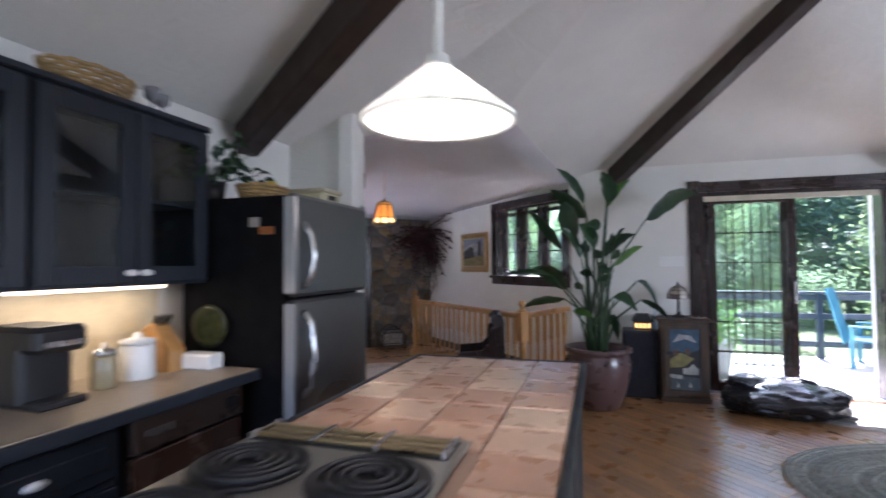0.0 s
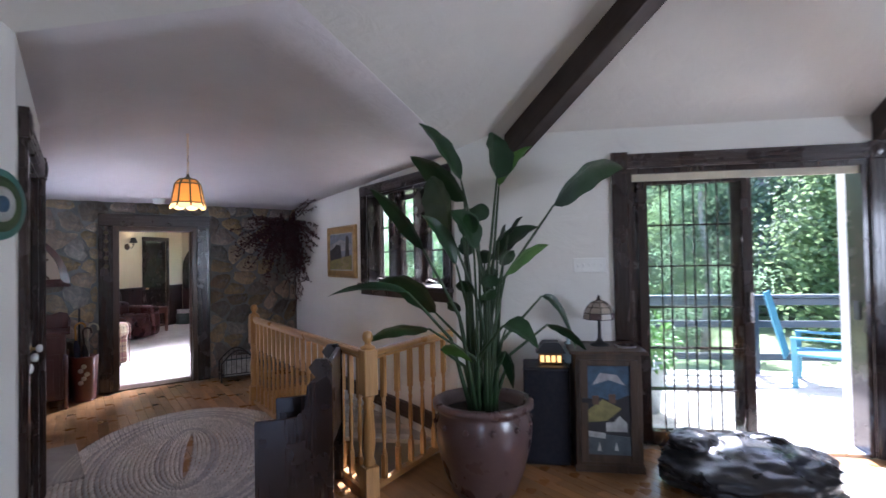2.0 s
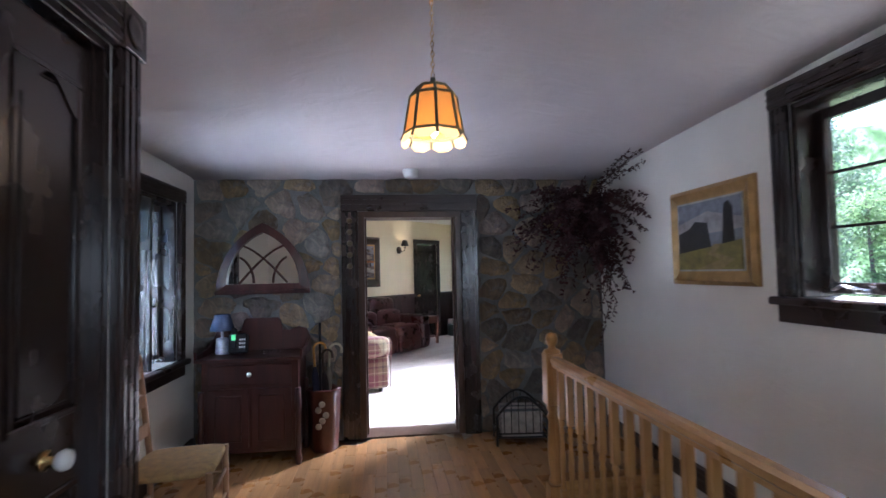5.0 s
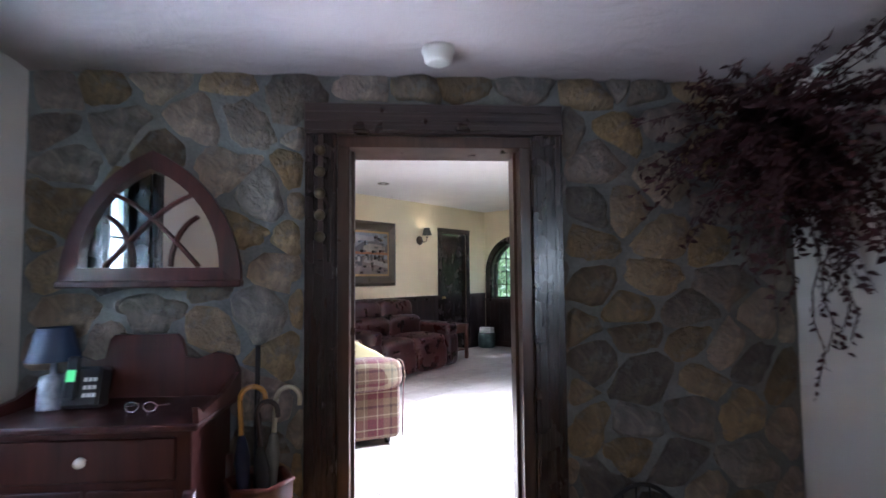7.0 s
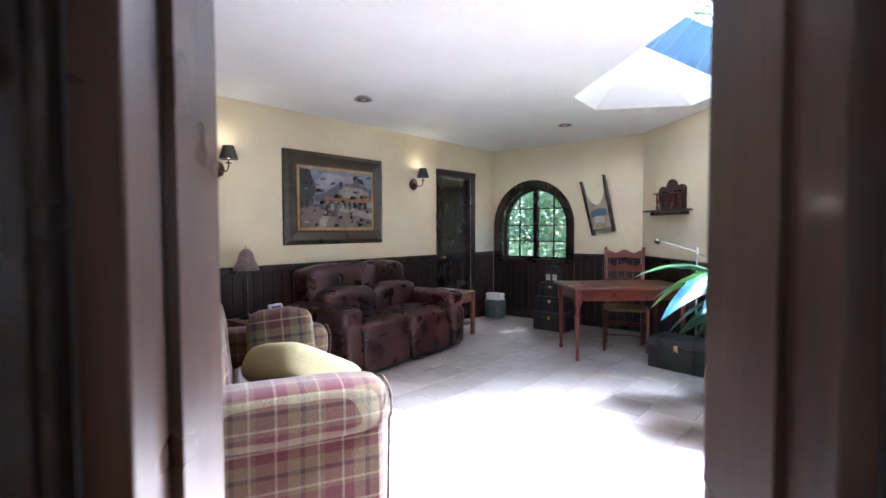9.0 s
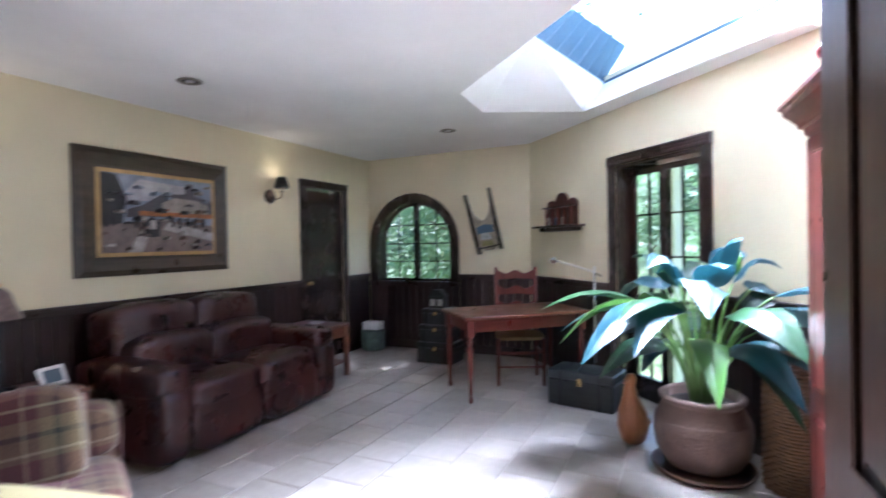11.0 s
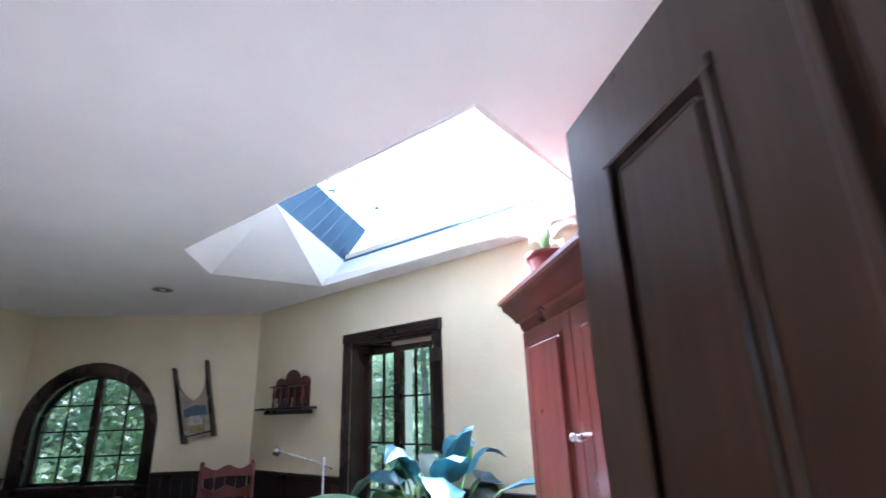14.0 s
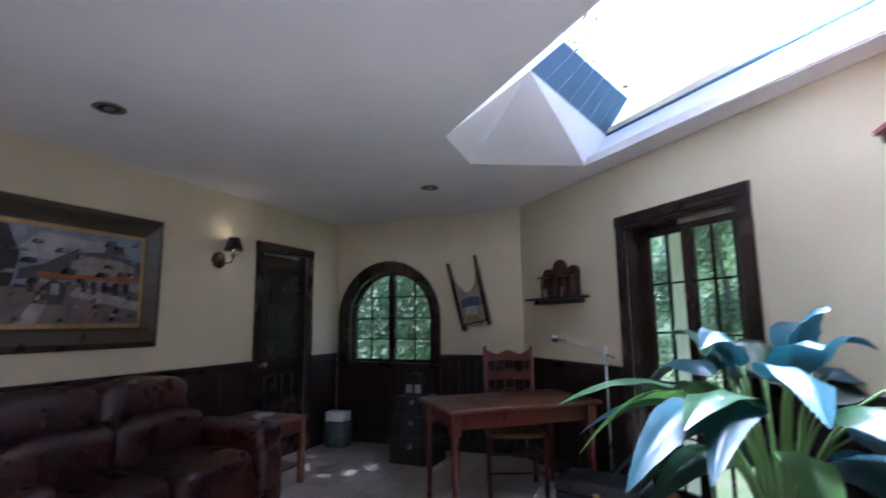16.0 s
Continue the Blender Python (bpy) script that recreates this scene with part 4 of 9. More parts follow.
def side_table(name, m, w, d, h, label):
    g = thing(name, m, label, "side table")
    pbox("tabletop", TABLE_WOOD, g, (-w / 2, w / 2, -d / 2, d / 2, h - 0.028, h), 0.006)
    pbox("apron", TABLE_WOOD, g, (-w / 2 + 0.03, w / 2 - 0.03, -d / 2 + 0.03, d / 2 - 0.03, h - 0.14, h - 0.028))
    pbox("shelf", TABLE_WOOD, g, (-w / 2 + 0.03, w / 2 - 0.03, -d / 2 + 0.03, d / 2 - 0.03, 0.14, 0.16))
    for sx in (-1, 1):
        for sy in (-1, 1):
            pbox("leg", TABLE_WOOD, g, (sx * (w / 2 - 0.03) - 0.024, sx * (w / 2 - 0.03) + 0.024, sy * (d / 2 - 0.03) - 0.024, sy * (d / 2 - 0.03) + 0.024, 0, h - 0.03), 0.004)
    return g


side_table("end_table", PM @ pose(-1.70, -0.42, 0), 0.52, 0.60, 0.56, "reddish wooden end table beside the leather sofa")
side_table("end_table", PM @ pose(-4.26, -0.46, 0), 0.44, 0.50, 0.56, "reddish wooden end table between the two sofas")
bm = bmesh.new()
lathe(bm, [(0.05, 0), (0.075, 0.004), (0.085, 0.012), (0.08, 0.012), (0.05, 0.006)], 18)
solid("plate", bm, CERAMIC, "white plate on the end table", "plate", m=PM @ pose(-1.62, -0.40, 0.56))
bm = bmesh.new()
bx(bm, -0.05, 0.05, -0.035, 0.035, 0, 0.03, bevel=0.008)
solid("dish", bm, CERAMIC, "small white dish on the end table", "dish", m=PM @ pose(-1.86, -0.52, 0.56, 0, 0, 20))
# digital photo frame
pf = thing("photo_frame", PM @ pose(-4.14, -0.52, 0.565, -22, 0, 12), "white tablet photo frame on a stand", "photo frame")
pbox("bezel", WHITE_PAINT, pf, (-0.085, 0.085, -0.006, 0.006, 0, 0.13), 0.006)
pbox("screen", plain("screen_grey", (0.14, 0.18, 0.22), 0.2), pf, (-0.055, 0.055, -0.0085, -0.005, 0.028, 0.108))
bm = bmesh.new()
bx(bm, -0.04, 0.04, 0.0, 0.07, 0.0, 0.012)
part("stand", bm, WHITE_PAINT, pf)
# small lamp with beaded shade
sl2 = thing("table_lamp", PM @ pose(-4.32, -0.30, 0.56), "bronze table lamp with a dark patterned bell shade", "table lamp")
bm = bmesh.new()
lathe(bm, [(0.07, 0), (0.07, 0.012), (0.03, 0.025), (0.012, 0.05), (0.010, 0.40), (0.006, 0.62)], 14)
part("stem", bm, BLACK_IRON, sl2)
SHADE_DARK = plain("beaded_shade", (0.16, 0.11, 0.10), 0.35, 0, 0.5, 40, 0.5, 90)
bm = bmesh.new()
lathe(bm, [(0.115, 0.43), (0.105, 0.46), (0.075, 0.52), (0.06, 0.58), (0.035, 0.61), (0.015, 0.62)], 18, cap=False)
part("shade", bm, SHADE_DARK, sl2)
bm = bmesh.new()
lathe(bm, [(0.006, 0.62), (0.014, 0.635), (0.004, 0.66)], 10)
part("finial", bm, BRASS, sl2)


# wall lamps
def sconce():
    g = thing("wall_sconce", PM @ pose(-4.43, 0, 1.90), "dark bronze wall sconce with a small black shade, lit", "wall lamp", "pair of wall sconces")
    bm = bmesh.new()
    lathe(bm, [(0.075, 0), (0.08, 0.012), (0.062, 0.026), (0.03, 0.034), (0.012, 0.06)], 8, pose(0, 0, 0, 90, 0, 0))
    part("backplate", bm, BRONZE, g)
    bm = bmesh.new()
    tube(bm, [(0, -0.03, 0), (0.02, -0.07, -0.03), (0.05, -0.11, -0.02), (0.06, -0.12, 0.03), (0.06, -0.12, 0.09)], 0.007, 8)
    lathe(bm, [(0.025, 0), (0.028, 0.008), (0.012, 0.012)], 12, pose(0.06, -0.12, 0.045))
    part("arm", bm, BRONZE, g)
    bm = bmesh.new()
    lathe(bm, [(0.082, 0.085), (0.078, 0.10), (0.046, 0.205)], 18, pose(0.06, -0.12, 0), cap=False)
    part("shade", bm, plain("black_shade", (0.02, 0.02, 0.018), 0.6), g, "black fabric shade")
    bm = bmesh.new()
    lathe(bm, [(0.004, 0.09), (0.016, 0.11), (0.018, 0.13), (0.004, 0.17)], 10, pose(0.06, -0.12, 0))
    part("bulb", bm, glow("bulb_warm", (1.0, 0.75, 0.45), 1.5), g, "glowing bulb")
    return g


sc1 = sconce()
copy_thing(sc1, PM @ pose(-1.84, 0, 1.93))
for x in (-4.43, -1.84):
    point_lamp("sconce_light", PM @ Vector((x + 0.06, -0.12, 2.09 if x < -4 else 2.12)), 0.25, (1.0, 0.78, 0.5))


def picture(name, m, w, h, fw, frame_mat, art, label, depth=0.04, mat_w=0.0, mat_mat=None):
    """A framed picture, hung with its back on local y = 0; art: (material, polygon in shares) shapes laid over one another."""
    g = thing(name, m, label, "painting")
    bm = bmesh.new()
    prof = [(0.0, depth * 0.55), (fw * 0.3, depth), (fw * 0.65, depth * 0.7), (fw, depth * 0.45)]
    for i in range(3):
        (a, ya), (b, yb) = prof[i], prof[i + 1]
        q0 = [(-w / 2 + a, -h / 2 + a), (w / 2 - a, -h / 2 + a), (w / 2 - a, h / 2 - a), (-w / 2 + a, h / 2 - a)]
        q1 = [(-w / 2 + b, -h / 2 + b), (w / 2 - b, -h / 2 + b), (w / 2 - b, h / 2 - b), (-w / 2 + b, h / 2 - b)]
        for k in range(4):
            bm.faces.new([bm.verts.new((*[p[0], -y, p[1]],)) for p, y in ((q0[k], ya), (q0[(k + 1) % 4], ya), (q1[(k + 1) % 4], yb), (q1[k], yb))])
    bx(bm, -w / 2, w / 2, -depth * 0.55, 0, -h / 2, h / 2)
    part("frame", bm, frame_mat, g)
    y = -depth * 0.57
    iw, ih = w - 2 * fw, h - 2 * fw
    if mat_w:
        pbox("liner", mat_mat, g, (-iw / 2, iw / 2, y - 0.004, y, -ih / 2, ih / 2))
        iw, ih, y = iw - 2 * mat_w, ih - 2 * mat_w, y - 0.004
    canvas = None
    for i, (mt, poly) in enumerate(art):
        bm = bmesh.new()
        prism(bm, [((u - 0.5) * iw, (v - 0.5) * ih) for u, v in poly], y - 0.002 - 0.0012 * i, y)
        ob = part("canvas" if i == 0 else "painted_shape", bm, mt, g if i == 0 else canvas)
        canvas = canvas or ob
    return g


FULL = [(0, 0), (1, 0), (1, 1), (0, 1)]
OIL = {k: plain("oil_" + k, shade(c, 0.62), 0.55, 0, 0.45, 14, 0.35, 70) for k, c in dict(sky=(0.30, 0.34, 0.42), cloud=(0.52, 0.50, 0.52), street=(0.23, 0.17, 0.15), light=(0.50, 0.46, 0.42), tree=(0.035, 0.033, 0.035), roof=(0.10, 0.09, 0.10),
       facade=(0.45, 0.40, 0.34), awning=(0.42, 0.14, 0.03), figure=(0.03, 0.025, 0.03), field=(0.34, 0.30, 0.10), path=(0.42, 0.34, 0.16), snow=(0.62, 0.62, 0.58), brown=(0.16, 0.09, 0.06), blue=(0.07, 0.14, 0.22), green=(0.08, 0.13, 0.05), sea=(0.10, 0.13, 0.14)).items()}
FRAME_DARK = wood("frame_dark_bronze", (0.02, 0.014, 0.009), (0.07, 0.05, 0.03), 0.35)
FRAME_GOLD = plain("frame_gilt", (0.42, 0.27, 0.11), 0.4, 0.5, 0.3, 12, 0.2)


def rect(a, b, c, d):
    return [(a, c), (b, c), (b, d), (a, d)]


street_art = [(OIL["sky"], FULL), (OIL["cloud"], [(0.1, 0.62), (0.5, 0.7), (0.9, 0.6), (0.8, 0.9), (0.3, 0.95)]), (OIL["tree"], [(0, 0.3), (0.16, 0.34), (0.2, 0.7), (0.12, 0.98), (0, 1)]), (OIL["roof"], [(0.2, 0.55), (0.34, 0.62), (0.5, 0.78), (0.72, 0.80), (0.74, 0.95), (0.8, 0.95), (0.82, 0.78), (1, 0.72), (1, 0.5), (0.2, 0.45)]),
              (OIL["facade"], [(0.5, 0.52), (0.5, 0.66), (0.62, 0.74), (0.84, 0.72), (0.95, 0.66), (0.95, 0.52)]), (OIL["awning"], [(0.3, 0.48), (1, 0.47), (1, 0.53), (0.3, 0.54)]), (OIL["street"], [(0, 0), (1, 0), (1, 0.36), (0.5, 0.44), (0, 0.34)]), (OIL["light"], [(0.2, 0.0), (0.32, 0.0), (0.42, 0.40), (0.36, 0.40)]),
              (OIL["light"], [(0.5, 0.3), (1, 0.14), (1, 0.26), (0.55, 0.40)])]
street_art += [(OIL["figure"], rect(x, x + 0.028, 0.32 + 0.02 * (i % 2), 0.46)) for i, x in enumerate((0.02, 0.08, 0.26, 0.58, 0.65, 0.72, 0.80, 0.88))]
street_art += [(OIL["figure"], [(0.34, 0.2), (0.46, 0.2), (0.48, 0.4), (0.40, 0.46), (0.33, 0.38)]), (OIL["light"], rect(0.38, 0.43, 0.30, 0.42))]
rng = random.Random(31)
for k in range(46):
    u, w_, h_ = rng.uniform(0.0, 0.92), rng.uniform(0.02, 0.08), rng.uniform(0.015, 0.05)
    v0, key = ((rng.uniform(0.02, 0.32), rng.choice(("street", "brown", "light", "street", "roof"))) if k % 3 == 0 else (rng.uniform(0.36, 0.56), rng.choice(("awning", "brown", "figure", "facade", "tree"))) if k % 3 == 1 else (rng.uniform(0.60, 0.92), rng.choice(("cloud", "sky", "tree", "facade", "roof"))))
    street_art.append((OIL[key], [(u, v0), (u + w_, v0 + rng.uniform(-0.01, 0.01)), (u + w_ * 0.9, v0 + h_), (u + w_ * 0.2, v0 + h_ * 1.1)]))
picture("street_painting", PM @ pose(-3.09, 0, 1.68), 1.34, 0.98, 0.15, FRAME_DARK, street_art, "large oil painting of a street in a dark bronze frame", 0.06, 0.03, FRAME_GOLD)

# table and rush chair
tb = thing("dining_table", rot(-2, 2.27, 4.64), "reddish wooden table with turned legs", "table")
pbox("tabletop", TABLE_WOOD, tb, (-0.62, 0.62, -0.36, 0.36, 0.725, 0.755), 0.008)
for y in (-0.28, 0.27):
    pbox("apron", RED_WOOD, tb, (-0.50, 0.50, y - 0.01, y + 0.012, 0.61, 0.725))
for x in (-0.54, 0.53):
    pbox("apron", RED_WOOD, tb, (x - 0.01, x + 0.012, -0.25, 0.25, 0.61, 0.725))
for sx in (-1, 1):
    for sy in (-1, 1):
        bm = bmesh.new()
        turned_leg(bm, sx * 0.55, sy * 0.29, 0, 0.725, 0.03, 0.15)
        part("leg", bm, RED_WOOD_Z, tb)
RUSH = plain("rush_weave", (0.34, 0.22, 0.09), 0.8, 0, 0.35, 25, 0.6, 120)


def ladder_chair(name, m, mat, seat_mat, h, label, group, scallop=True):
    g = thing(name, m, label, "chair", group)
    for sx in (-1, 1):
        bm = bmesh.new()
        tube(bm, [(sx * 0.20, 0.19, 0), (sx * 0.20, 0.20, 0.45), (sx * 0.205, 0.26, h)], 0.018, 8)
        lathe(bm, [(0.012, 0), (0.022, 0.014), (0.008, 0.04)], 10, pose(sx * 0.205, 0.26, h - 0.005))
        part("back_leg", bm, mat, g)
        bm = bmesh.new()
        tube(bm, [(sx * 0.22, -0.20, 0), (sx * 0.22, -0.20, 0.46)], 0.018, 8)
        part("front_leg", bm, mat, g)
        for z in (0.14, 0.30):
            bm = bmesh.new()
            tube(bm, [(sx * 0.22, -0.20, z), (sx * 0.20, 0.195, z)], 0.010)
            part("stretcher", bm, mat, g)
    for y, z in ((-0.20, 0.18), (-0.20, 0.32), (0.195, 0.22)):
        bm = bmesh.new()
        tube(bm, [(-0.21, y, z), (0.21, y, z)], 0.010)
        part("stretcher", bm, mat, g)
    for k in range(3):
        z = h - 0.10 - 0.16 * k
        yy = 0.20 + 0.06 * (z - 0.45) / (h - 0.45)
        wv = [(-0.2 + 0.4 * i / 16, z + 0.07 + (0.018 * math.cos(i / 16 * 4 * math.pi) + 0.012 if scallop else 0.01 * math.sin(i / 16 * math.pi))) for i in range(17)]
        bm = bmesh.new()
        prism(bm, wv + [(0.2, z), (0, z + 0.012), (-0.2, z)], yy - 0.008, yy + 0.008)
        part("back_slat", bm, mat, g)
    bm = bmesh.new()
    cushion(bm, -0.235, 0.235, -0.215, 0.205, 0.435, 0.475, 0.3, n=4)
    part("seat", bm, seat_mat, g, "woven rush seat")
    return g


ladder_chair("ladder_chair", rot(-22, 2.44, 4.86), RED_WOOD_Z, RUSH, 1.10, "red-stained ladder-back chair with a woven rush seat", "")

# carved rack on the garden-door wall
rk = thing("spoon_rack", FM @ pose(0.71, 0, 1.50), "dark carved wooden wall shelf with spindles", "shelf")
bm = bmesh.new()
out = [(-0.28, 0.05), (0.28, 0.05), (0.28, 0.26)]
for lobe, hw, base, rise in ((0.20, 0.085, 0.27, 0.07), (0.0, 0.115, 0.31, 0.10), (-0.20, 0.085, 0.27, 0.07)):
    out += [(lobe + hw * math.cos(math.pi * k / 8), base + rise * math.sin(math.pi * k / 8)) for k in range(9)]
out.append((-0.28, 0.26))
prism(bm, out, -0.02, 0)
part("backboard", bm, WASH_WOOD, rk)
for k, (x, z0, h) in enumerate(((-0.20, 0.09, 0.14), (-0.07, 0.09, 0.18), (0.07, 0.09, 0.18), (0.20, 0.09, 0.14))):
    bm = bmesh.new()
    prism(bm, [(x - 0.036, z0), (x + 0.036, z0)] + [(x + 0.036 * math.cos(math.pi * q / 8), z0 + h - 0.036 + 0.036 * math.sin(math.pi * q / 8)) for q in range(9)], -0.026, -0.018)
    part("niche", bm, (OIL["tree"], OIL["brown"])[k % 2], rk, "small arched niche")
    bm = bmesh.new()
    lathe(bm, [(0.014, 0), (0.018, 0.02), (0.010, 0.06), (0.013, 0.075), (0.003, 0.09)], 8, pose(x, -0.05, 0.062))
    part("figurine", bm, (OIL["light"], OIL["blue"], OIL["facade"], OIL["brown"])[k], rk)
bm = bmesh.new()
bx(bm, -0.40, 0.40, -0.16, 0, 0.04, 0.062, bevel=0.006)
bx(bm, -0.34, 0.34, -0.10, 0, 0.0, 0.04, bevel=0.01)
part("shelf", bm, DARK_WOOD_X, rk)
for i in range(5):
    bm = bmesh.new()
    x = -0.24 + 0.12 * i
    lathe(bm, [(0.010, 0), (0.016, 0.03), (0.008, 0.06), (0.015, 0.12), (0.008, 0.16), (0.014, 0.19)], 8, pose(x, -0.06, 0.062))
    part("spindle", bm, RED_WOOD_Z, rk)
bm = bmesh.new()
bx(bm, -0.26, 0.26, -0.10, -0.02, 0.25, 0.262)
part("upper_shelf", bm, DARK_WOOD_X, rk)
# old sled on the arch wall
sd_ = thing("wooden_sled", AM @ pose(1.74, -0.035, 1.64, 0, -13, 0), "old painted wooden sled hung on the wall", "sled")
for sx in (-1, 1):
    bm = bmesh.new()
    prism(bm, [(sx * 0.145 - 0.018, -0.36), (sx * 0.145 + 0.018, -0.37), (sx * 0.155 + 0.016, 0.20), (sx * 0.165 + 0.010, 0.40), (sx * 0.165 - 0.008, 0.40), (sx * 0.155 - 0.016, 0.20)], -0.035, 0.03)
    part("runner", bm, DARK_WOOD, sd_)
    bm = bmesh.new()
    lathe(bm, [(0.012, 0), (0.012, 0.01), (0.004, 0.014)], 8, pose(sx * 0.165, -0.03, 0.39, 90, 0, 0))
    part("peg", bm, BLACK_IRON, sd_)
bm = bmesh.new()
cut = [(0.135 - 0.27 * k / 12, 0.20 - 0.17 * math.sin(math.pi * k / 12) ** 0.8) for k in range(13)]
prism(bm, [(-0.13, -0.27), (-0.06, -0.34), (0.05, -0.35), (0.13, -0.29)] + cut, -0.02, 0.012)
deck_ = part("deck", bm, plain("faded_sled_paint", (0.30, 0.25, 0.18), 0.8, 0, 0.5, 10), sd_)
for k, (mt, poly) in enumerate(((OIL["blue"], [(-0.11, -0.12), (0.11, -0.14), (0.11, -0.05), (0.0, -0.02), (-0.11, -0.04)]), (OIL["snow"], [(-0.08, -0.20), (0.06, -0.22), (0.05, -0.13), (-0.06, -0.12)]), (OIL["field"], [(-0.09, -0.28), (0.08, -0.30), (0.07, -0.24), (-0.07, -0.22)]))):
    bm = bmesh.new()
    prism(bm, poly, -0.0235 - 0.001 * k, -0.018)
    part("painted_motif", bm, mt, deck_)
bm = bmesh.new()
tube(bm, [(-0.145, -0.012, -0.30), (0.145, -0.012, -0.31)], 0.012, 6)
part("crossbar", bm, DARK_WOOD, sd_)

# big leafy plant in a stoneware jar
jar = thing("plant_pot", rot(0, 2.53, 2.68) @ Matrix.Scale(0.88, 4), "brown ribbed stoneware jar on a saucer", "plant pot")
CLAY = plain("brown_stoneware", (0.15, 0.095, 0.075), 0.65, 0, 0.35, 7, 0.4, 50)
bm = bmesh.new()
prof = [(0.19, 0.03), (0.24, 0.06), (0.295, 0.16), (0.31, 0.26), (0.30, 0.36)]
for k in range(6):
    prof += [(0.296 - 0.008 * k, 0.37 + 0.016 * k), (0.288 - 0.008 * k, 0.378 + 0.016 * k)]
prof += [(0.245, 0.475), (0.27, 0.49), (0.275, 0.515), (0.25, 0.53), (0.225, 0.51), (0.22, 0.44)]
lathe(bm, prof, 36)
part("jar", bm, CLAY, jar)
bm = bmesh.new()
lathe(bm, [(0.27, 0), (0.31, 0.012), (0.33, 0.04), (0.315, 0.042), (0.29, 0.02), (0.01, 0.02)], 32)
part("saucer", bm, CLAY, jar)
bm = bmesh.new()
lathe(bm, [(0.222, 0.46), (0.15, 0.475), (0.001, 0.48)], 20)
part("soil", bm, plain("soil", (0.03, 0.02, 0.014), 0.95, 0, 0.4, 30, 0.8, 60), jar)


def arching_leaf(parent, az, reach, rise, tip_z, share, width, twist, leaf, stalk, foot=0.05, lift=0.0):
    """A leaf on its stalk along one arch: out by reach, up by rise, its tip at tip_z; share of it is stalk."""
    o = Vector((math.cos(az), math.sin(az), 0))
    a, e = o * foot + Vector((0, 0, lift)), o * reach + Vector((0, 0, tip_z + lift))
    c1, c2_ = a + o * reach * 0.10 + Vector((0, 0, rise * 0.75)), o * reach * 0.52 + Vector((0, 0, rise * 1.18 + lift))

    def at(t):
        return a * (1 - t) ** 3 + c1 * (3 * t * (1 - t) ** 2) + c2_ * (3 * t * t * (1 - t)) + e * t ** 3

    bm = bmesh.new()
    tube(bm, [at(share * k / 5) for k in range(6)], 0.012, 6, 0.006)
    part("stalk", bm, stalk, parent)
    bm = bmesh.new()
    rows, seg = [], 14
    flat_side = (Vector((-o.y, o.x, 0)) + Vector((0, 0, twist))).normalized()
    for k in range(seg + 1):
        t = k / seg
        p, d = at(share + (1 - share) * t), (at(min(1, share + (1 - share) * t + 0.02)) - at(share + (1 - share) * t - 0.02)).normalized()
        sd = (flat_side - d * flat_side.dot(d)).normalized()
        up_ = sd.cross(d)
        w = width / 2 * max(0.02, math.sin(math.pi * min(1.0, t ** 0.62)) ** 0.75)
        rows.append([bm.verts.new(p + sd * (q * w) + up_ * ((0.42 * abs(q) - 0.20 * q * q) * w + 0.035 * w * math.sin(t * 24 + 2 * q) * abs(q))) for q in (-1, -0.66, -0.33, 0, 0.33, 0.66, 1)])
    for r0, r1 in zip(rows, rows[1:]):
        for q in range(6):
            bm.faces.new((r0[q], r0[q + 1], r1[q + 1], r1[q])).smooth = True
    part("leaf", bm, leaf, parent)


STALK = plain("stalk_green", (0.12, 0.22, 0.06), 0.5)
rng = random.Random(7)
lush = thing("leafy_plant", pose(2.53, 2.68, 0.41), "lush plant with broad ribbed green leaves, blue sky sheen in their colour", "plant")
for i in range(38):
    az = radians(i * 137.5 + rng.uniform(-14, 14))
    # few bright leaves for sunlit ones; most carry the painted sky sheen
    kind_ = LEAF_BRIGHT if i % 11 == 0 else (LEAF_DEEP if i % 3 == 0 else LEAF_SKY_SHEEN)
    if i < 9:
        arching_leaf(lush, az, rng.uniform(0.25, 0.5), rng.uniform(0.80, 0.95), rng.uniform(0.72, 0.98), rng.uniform(0.44, 0.52), rng.uniform(0.20, 0.26), rng.uniform(-0.5, 0.5), kind_, STALK)
    elif i < 26:
        arching_leaf(lush, az, rng.uniform(0.80, 1.08), rng.uniform(0.62, 0.88), rng.uniform(0.30, 0.62), rng.uniform(0.46, 0.54), rng.uniform(0.21, 0.29), rng.uniform(-0.45, 0.45), kind_, STALK)
    else:
        arching_leaf(lush, az, rng.uniform(0.62, 0.86), rng.uniform(0.42, 0.58), rng.uniform(-0.02, 0.22), rng.uniform(0.42, 0.5), rng.uniform(0.18, 0.24), rng.uniform(-0.4, 0.4), kind_, STALK)

# armoire with a potted plant on it
arm = thing("armoire", rot(-130.8, 2.43, 1.98), "red-stained wooden corner armoire with panelled doors", "armoire")
AW, AH, AD = 1.30, 1.865, 0.55
bm = bmesh.new()
bx(bm, 0, AW, 0.02, AD, 0.08, AH, bevel=0.004)
part("body", bm, RED_WOOD_Z, arm)
bm = bmesh.new()
prof = [(0.0, AH - 0.02), (0.014, AH), (0.018, AH + 0.025), (0.034, AH + 0.032), (0.040, AH + 0.05), (0.060, AH + 0.075), (0.085, AH + 0.105), (0.090, AH + 0.13), (0.104, AH + 0.138), (0.104, AH + 0.155)]
rings = []
for o, z in prof:
    rings.append([bm.verts.new(p) for p in ((-o, AD, z), (-o, 0.02 - o, z), (AW + o, 0.02 - o, z), (AW + o, AD, z))])
for p, q in zip(rings, rings[1:]):
    for i in range(4):
        bm.faces.new((p[i], p[(i + 1) % 4], q[(i + 1) % 4], q[i]))
bm.faces.new(rings[-1])
